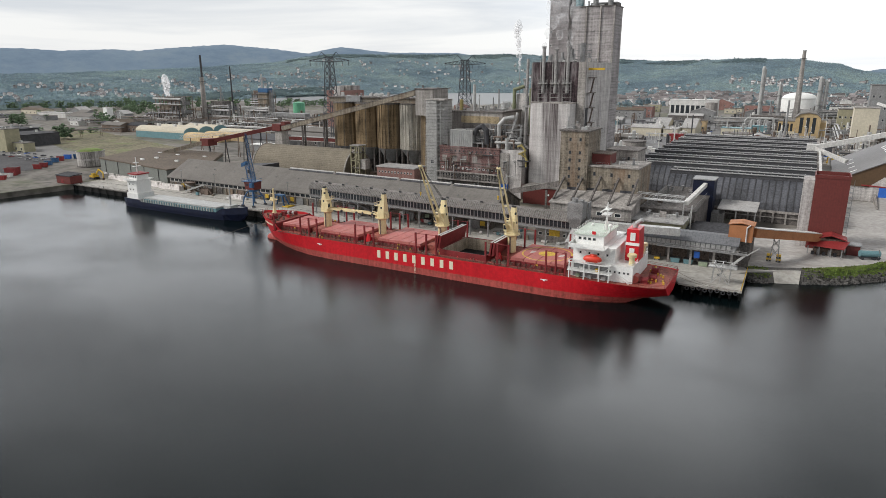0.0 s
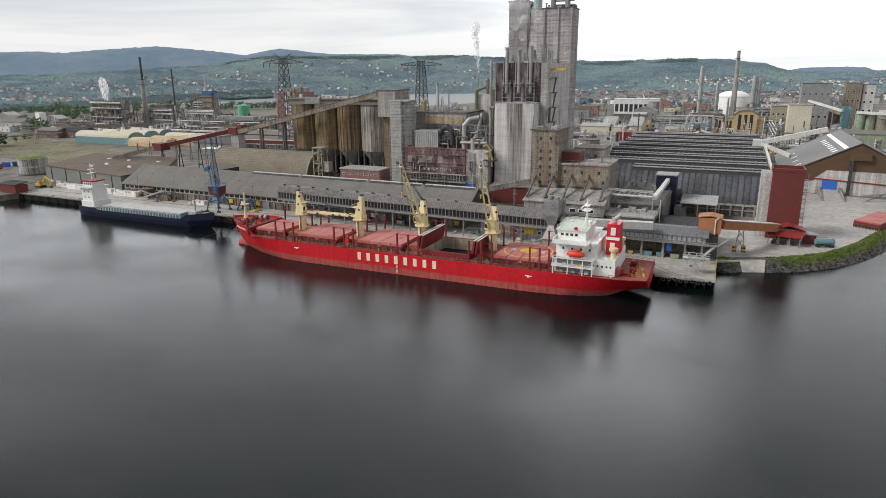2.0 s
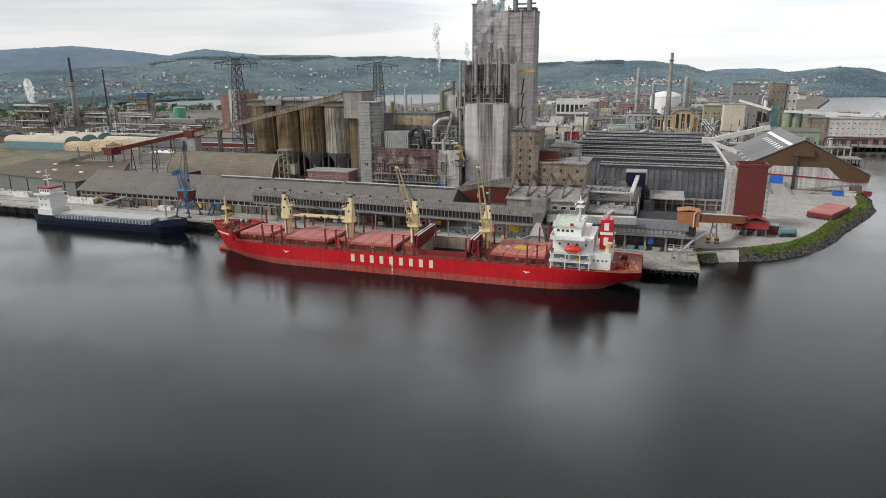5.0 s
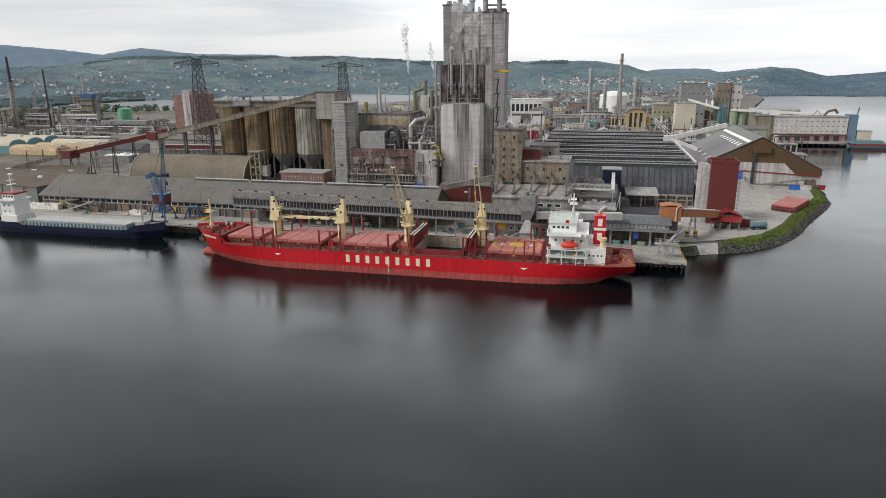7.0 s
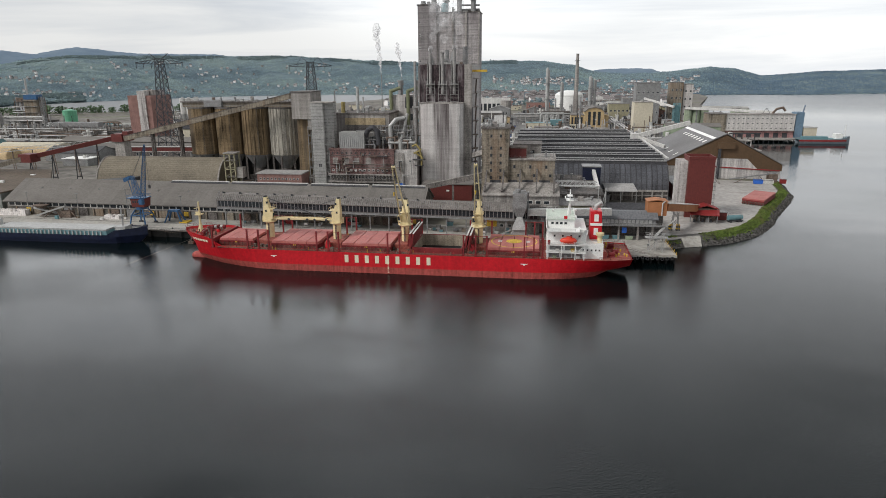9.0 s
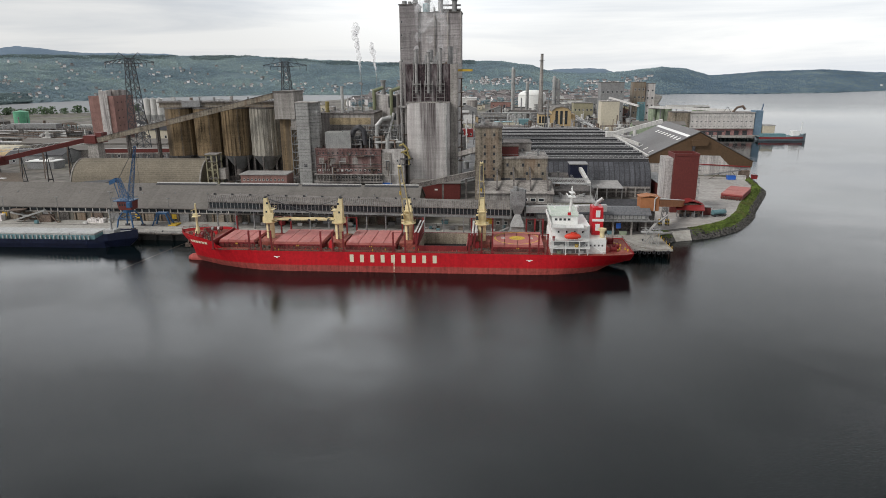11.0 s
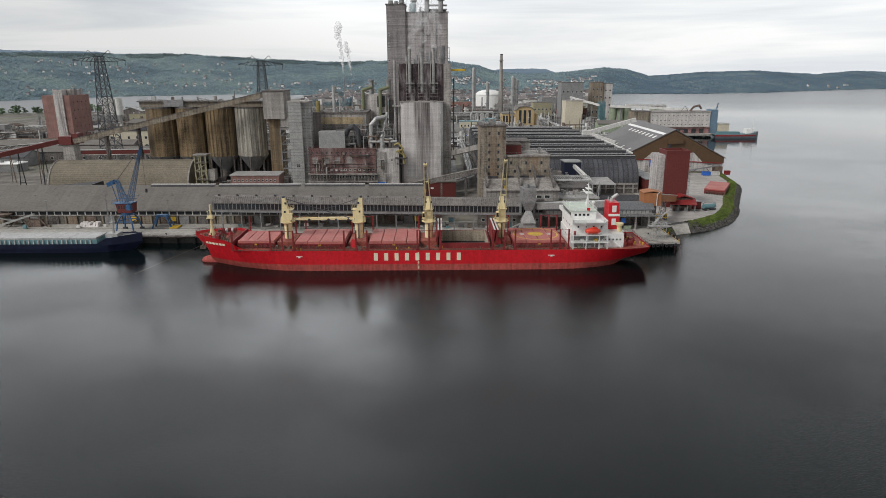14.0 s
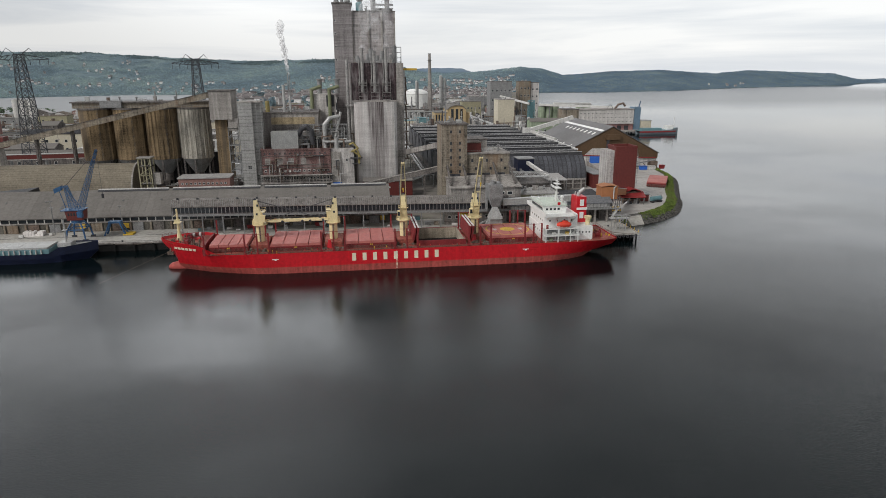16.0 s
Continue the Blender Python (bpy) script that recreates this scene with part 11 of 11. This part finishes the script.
# ---- small plant detail ----
def steam_material(name, lo, hi, size):
    m = bpy.data.materials.new(name)
    m.use_nodes = True
    nd, ln = m.node_tree.nodes, m.node_tree.links
    b = nd["Principled BSDF"]
    b.inputs["Base Color"].default_value = (0.85, 0.85, 0.86, 1)
    b.inputs["Roughness"].default_value = 1.0
    b.inputs["Specular IOR Level"].default_value = 0.0
    geo = nd.new("ShaderNodeNewGeometry")
    t = nd.new("ShaderNodeTexNoise")
    t.inputs["Scale"].default_value, t.inputs["Detail"].default_value = size, 5.0
    ln.new(geo.outputs["Position"], t.inputs["Vector"])
    r = nd.new("ShaderNodeMapRange")
    for i, v in enumerate((0.36, 0.68, lo, hi)):
        r.inputs[i + 1].default_value = v
    ln.new(t.outputs["Fac"], r.inputs[0])
    ln.new(r.outputs[0], b.inputs["Alpha"])
    return m


STEAM = steam_material("steam", 0.04, 0.5, 0.25)
HAZE = steam_material("thin_steam", 0.0, 0.2, 0.14)


def plume(base, top, r0, r1, n, seed, mat=STEAM):
    """A column of many small soft puffs that widens as it drifts up."""
    rng = np.random.RandomState(seed)
    s = Shape()
    a, b = Vector(base), Vector(top)
    for k in range(n):
        t = k / (n - 1)
        r = (r0 + (r1 - r0) * t) * rng.uniform(0.7, 1.2)
        c = a.lerp(b, t) + Vector((rng.uniform(-1, 1), rng.uniform(-1, 1), rng.uniform(-0.5, 0.5))) * r * 0.6
        rings = []
        for i in range(1, 6):
            th = math.pi * i / 6
            rings.append([c + Vector((math.sin(th) * math.cos(q * 0.785), math.sin(th) * math.sin(q * 0.785), math.cos(th) * 1.4)) * r * rng.uniform(0.8, 1.15) for q in range(8)])
        s.rings(rings)
    ob = whole("steam_plume", s, mat, "thin white steam drifting above the works", "steam", "stuff", smooth=True)
    ob.visible_shadow = False


plume((-800, 630, 40), (-806, 632, 64), 2.5, 5.5, 20, 1)
plume((-180, 432, 73), (-183, 434, 104), 0.5, 2.4, 26, 2)
plume((-188, 540, 71), (-192, 542, 96), 0.5, 2.2, 24, 6)
stack("thin steel steam vent pipe", -180, 432, 0.35, 0.3, 69, STEEL_GREY, "steam_vent", False)
stack("thin steel steam vent pipe", -188, 540, 0.35, 0.3, 67, STEEL_GREY, "steam_vent", False)
plume((-130.2, 345, 86.5), (-128, 352, 114), 1.6, 4.8, 5, 3, HAZE)
plume((-123.2, 345, 85), (-121, 352, 112), 1.6, 4.4, 5, 7, HAZE)
plume((-116.4, 345, 87), (-114, 352, 110), 1.6, 4.2, 5, 4, HAZE)


def plant_detail():
    rng = np.random.RandomState(19)
    # vertical and level pipes, brackets and lamps over the process hall face
    d = thing("wall_pipework", "rusty and silver pipes running over the hall face", "pipework", (-170, 333, 16))
    for k in range(26):
        x = rng.uniform(-188, -138)
        z0 = rng.uniform(6, 22)
        z1 = z0 + rng.uniform(3, 9)
        sub("wall_pipe", Shape().path([(x, 333.3, z0), (x, 333.3, z1), (x + rng.uniform(-4, 4), 333.3, z1)], rng.uniform(0.12, 0.32), 6), (STEEL_PALE, STEEL_RUST, STEEL_DARK)[k % 3], d)
    for k in range(14):
        x, z = rng.uniform(-187, -152), rng.choice([9.5, 18, 21.5, 27.5])
        sub("wall_box", Shape().box(x, x + rng.uniform(0.5, 1.3), 333.4, 334, z, z + rng.uniform(0.5, 1.3)), (CONC, STEEL_GREY, WHITE_DIRTY)[k % 3], d)
    # clutter round the silo feet
    c = thing("silo_yard_plant", "rusty bins, pipes and housings round the silo feet", "process plant", (-230, 358, G))
    for k in range(34):
        x, y = rng.uniform(-256, -200), rng.uniform(350, 366)
        w, h = rng.uniform(1, 4), rng.uniform(2, 9)
        if k % 2:
            sub("bin", Shape().box(x - w, x + w, y - 1.2, y + 1.2, G, G + h), (STEEL_RUST, CONC_DARK, STEEL_GREY)[k % 3], c)
        else:
            sub("pipe", Shape().path([(x, y, G), (x, y, G + h), (x + w * 2, y, G + h), (x + w * 2, y, G)], 0.35, 8), (STEEL_PALE, STEEL_RUST)[k % 4 // 2], c)
    # roof detail on the long halls
    for x0, x1, y0, y1, z, n in ((-191, -157, 353, 379, 50.6, 22), (-137, -107, 350, 395, 78, 26), (-94, -82, 275, 291, 49, 6), (-81, -60, 277, 297, 34.2, 9), (-57, -37, 278, 334, 17.6, 14), (-57, -38, 262, 275, 15.8, 7), (-146, -108, 400, 414, 110.8, 10), (-299, -223, 371, 383, 56.7, 14), (-150, -138, 337, 351, 30.8, 8)):
        u = thing("roof_plant", "vents, ducts and small housings on a flat roof", "roof plant", ((x0 + x1) / 2, (y0 + y1) / 2, z), "roof plant")
        for k in range(n):
            x, y = rng.uniform(x0 + 1, x1 - 3), rng.uniform(y0 + 1, y1 - 2)
            h = rng.uniform(0.6, 2.8)
            if k % 3 == 0:
                sub("vent", Shape().tube((x, y, z), (x, y, z + h), 0.45, 8).tube((x, y, z + h), (x, y, z + h + 0.4), 0.75, 8), STEEL_GREY, u)
            elif k % 3 == 1:
                sub("housing", Shape().box(x, x + rng.uniform(1, 3), y, y + rng.uniform(1, 2), z, z + h), (CONC, STEEL_PALE, STEEL_RUST)[k % 9 // 3], u)
            else:
                sub("duct", Shape().path([(x, y, z), (x, y, z + h * 0.5), (x + rng.uniform(2, 3), y, z + h * 0.5)], 0.3, 6), STEEL_PALE, u)
        r = Shape()
        for a, b in (((x0, y0), (x1, y0)), ((x1, y0), (x1, y1)), ((x0, y0), (x0, y1))):
            r.tube((*a, z + 1.1), (*b, z + 1.1), 0.05, 4)
            L = math.hypot(b[0] - a[0], b[1] - a[1])
            for k in range(int(L / 2.5) + 1):
                t = k / max(1, int(L / 2.5))
                px, py = a[0] + (b[0] - a[0]) * t, a[1] + (b[1] - a[1]) * t
                r.tube((px, py, z), (px, py, z + 1.1), 0.05, 4)
        sub("railing", r, STEEL_GREY, u)
    # pipe bridge between the tower foot and the sheds
    p = thing("yard_pipe_bridge", "pale pipe bridge along the barrel sheds", "pipe bridge", (-92, 420, G))
    for k in range(4):
        sub("pipe", Shape().path([(-104, 330 + k, 12 + k % 2), (-92 - k, 352, 12 + k % 2), (-90 - k, 540, 12 + k % 2), (-100, 556, 12 + k % 2)], 0.5, 8), (STEEL_PALE, PIPE)[k % 2], p)
    bent = sub("bent", bar_frame(Shape(), -95, -88, 356, G, 11.4, 0.5), STEEL_GREY, p)
    repeat(p, bent, [(0, 20 * k, 0) for k in range(1, 10)])
    s = thing("sloping_transfer", "grey concrete sloping transfer bridge", "conveyor", (-96, 330, 20))
    sub("bridge", Shape().beam((-106, 350, 26), (-86, 292, 38), 2.8, 2.8), CONC, s)
    b = thing("switch_block", "square concrete block behind the bagging plant", "block", (-100, 312, G))
    sub("wall", Shape().box(-80, -66, 300, 316, G, 38), CONC, b)
    sub("roof", Shape().box(-80.4, -65.6, 299.6, 316.4, 38, 38.6), CONC_DARK, b)
    window(b, -70, 299.98, 34, 1.2, 1.6, frame_mat=CONC_DARK)


plant_detail()


def quay_detail():
    rng = np.random.RandomState(23)
    for k in range(8):
        x = -330 + k * 29
        p = thing("light_pole", "thin grey lamp post beside the warehouse", "lamp post", (x, 260.5 + SLOPE * (x + 218), G), "quay lamp posts")
        y = 260.5 + SLOPE * (x + 218)
        sub("pole", Shape().tube((x, y, G), (x, y, 15.5), 0.12, 6), STEEL_GREY, p)
        sub("lamp_head", Shape().box(x - 0.8, x + 0.8, y - 0.2, y + 0.2, 15.4, 15.7), STEEL_GREY, p)
    for k in range(22):
        x = rng.uniform(-330, -70)
        y = rng.uniform(253, 259.5) + SLOPE * (x + 218)
        w = rng.uniform(0.6, 1.5)
        h = rng.uniform(0.5, 1.7)
        q = thing("pallet_load", "wrapped pallet load standing on the quay", "pallet", (x, y, G + 0.06), "pallet loads")
        sub("pallet", Shape().box(x - w, x + w, y - 0.6, y + 0.6, G + 0.06, G + 0.2), STEEL_RUST, q)
        sub("load", Shape().box(x - w * 0.9, x + w * 0.9, y - 0.55, y + 0.55, G + 0.2, G + 0.2 + h), (BAG, WHITE_DIRTY, STEEL_GREY, CONC_BROWN, TEAL)[k % 5], q)
    for x, y, m, w in ((-150, 256, TEAL, "green"), (-112, 254, STEEL_PALE, "silver"), (-60, 247.6, GREEN_PALE, "bright green"), (-44, 247.8, YELLOW, "yellow")):
        f = thing("forklift", "small %s forklift parked by the loading bays" % w, "forklift", (x, y, G + 0.06), "forklifts")
        sub("body", Shape().box(x - 1.2, x + 0.8, y - 0.6, y + 0.6, G + 0.4, G + 1.2), m, f)
        sub("mast", Shape().box(x + 0.85, x + 1.0, y - 0.5, y - 0.35, G + 0.2, G + 2.6).box(x + 0.85, x + 1.0, y + 0.35, y + 0.5, G + 0.2, G + 2.6).box(x + 0.85, x + 1.0, y - 0.5, y + 0.5, G + 2.5, G + 2.65), STEEL_DARK, f)
        sub("cab_frame", bar_frame(Shape(), x - 1.0, x + 0.6, y, G + 1.2, G + 2.4, 0.12), STEEL_DARK, f)
        for dx in (-0.9, 0.6):
            for dy in (-0.6, 0.6):
                sub("wheel", Shape().tube((x + dx, y + dy - 0.1, G + 0.36), (x + dx, y + dy + 0.1, G + 0.36), 0.3, 10), STEEL_DARK, f)
    # crane rails along the quay
    for dy in (2.2, 12.6):
        r = skew(Shape().box(-405, -120, QY + dy - 0.1 + 4.4, QY + dy + 0.1 + 4.4, G + 0.06, G + 0.14), -218)
        whole("crane_rail", r, STEEL_DARK, "steel crane rail set into the quay", "rail", "structure")
    # air intakes, ladders and lamps on the tall tower and the silos
    for cx in (-288.8, -270.0, -251.2, -232.4):
        l = thing("silo_ladder", "caged steel ladder up the silo face", "ladder", (cx + 4, 367, 22), "silo ladders")
        s = Shape()
        for x in (cx + 4, cx + 4.6):
            s.box(x, x + 0.1, 366.2, 366.3, 22, 53)
        for z in np.arange(23, 53, 1.5):
            s.box(cx + 4, cx + 4.7, 366.2, 366.3, z, z + 0.12)
        sub("frame", s, STEEL_DARK, l)
    g = thing("tower_gantry", "rusty steel platforms stepped up the tower side", "platform", (-104, 350, 30))
    for k in range(7):
        z = 22 + k * 8
        sub("platform", Shape().box(-106.2, -103.2, 350, 356, z, z + 0.25), STEEL_RUST, g)
        sub("handrail", Shape().path([(-106, 350, z + 1.1), (-103.3, 350, z + 1.1), (-103.3, 356, z + 1.1)], 0.08, 5), STEEL_GREY, g)
        if k < 6:
            sub("stair", Shape().beam((-104.6, 350.4, z + 0.2), (-104.6, 355.6, z + 8), 0.8, 0.15), STEEL_RUST, g)


quay_detail()
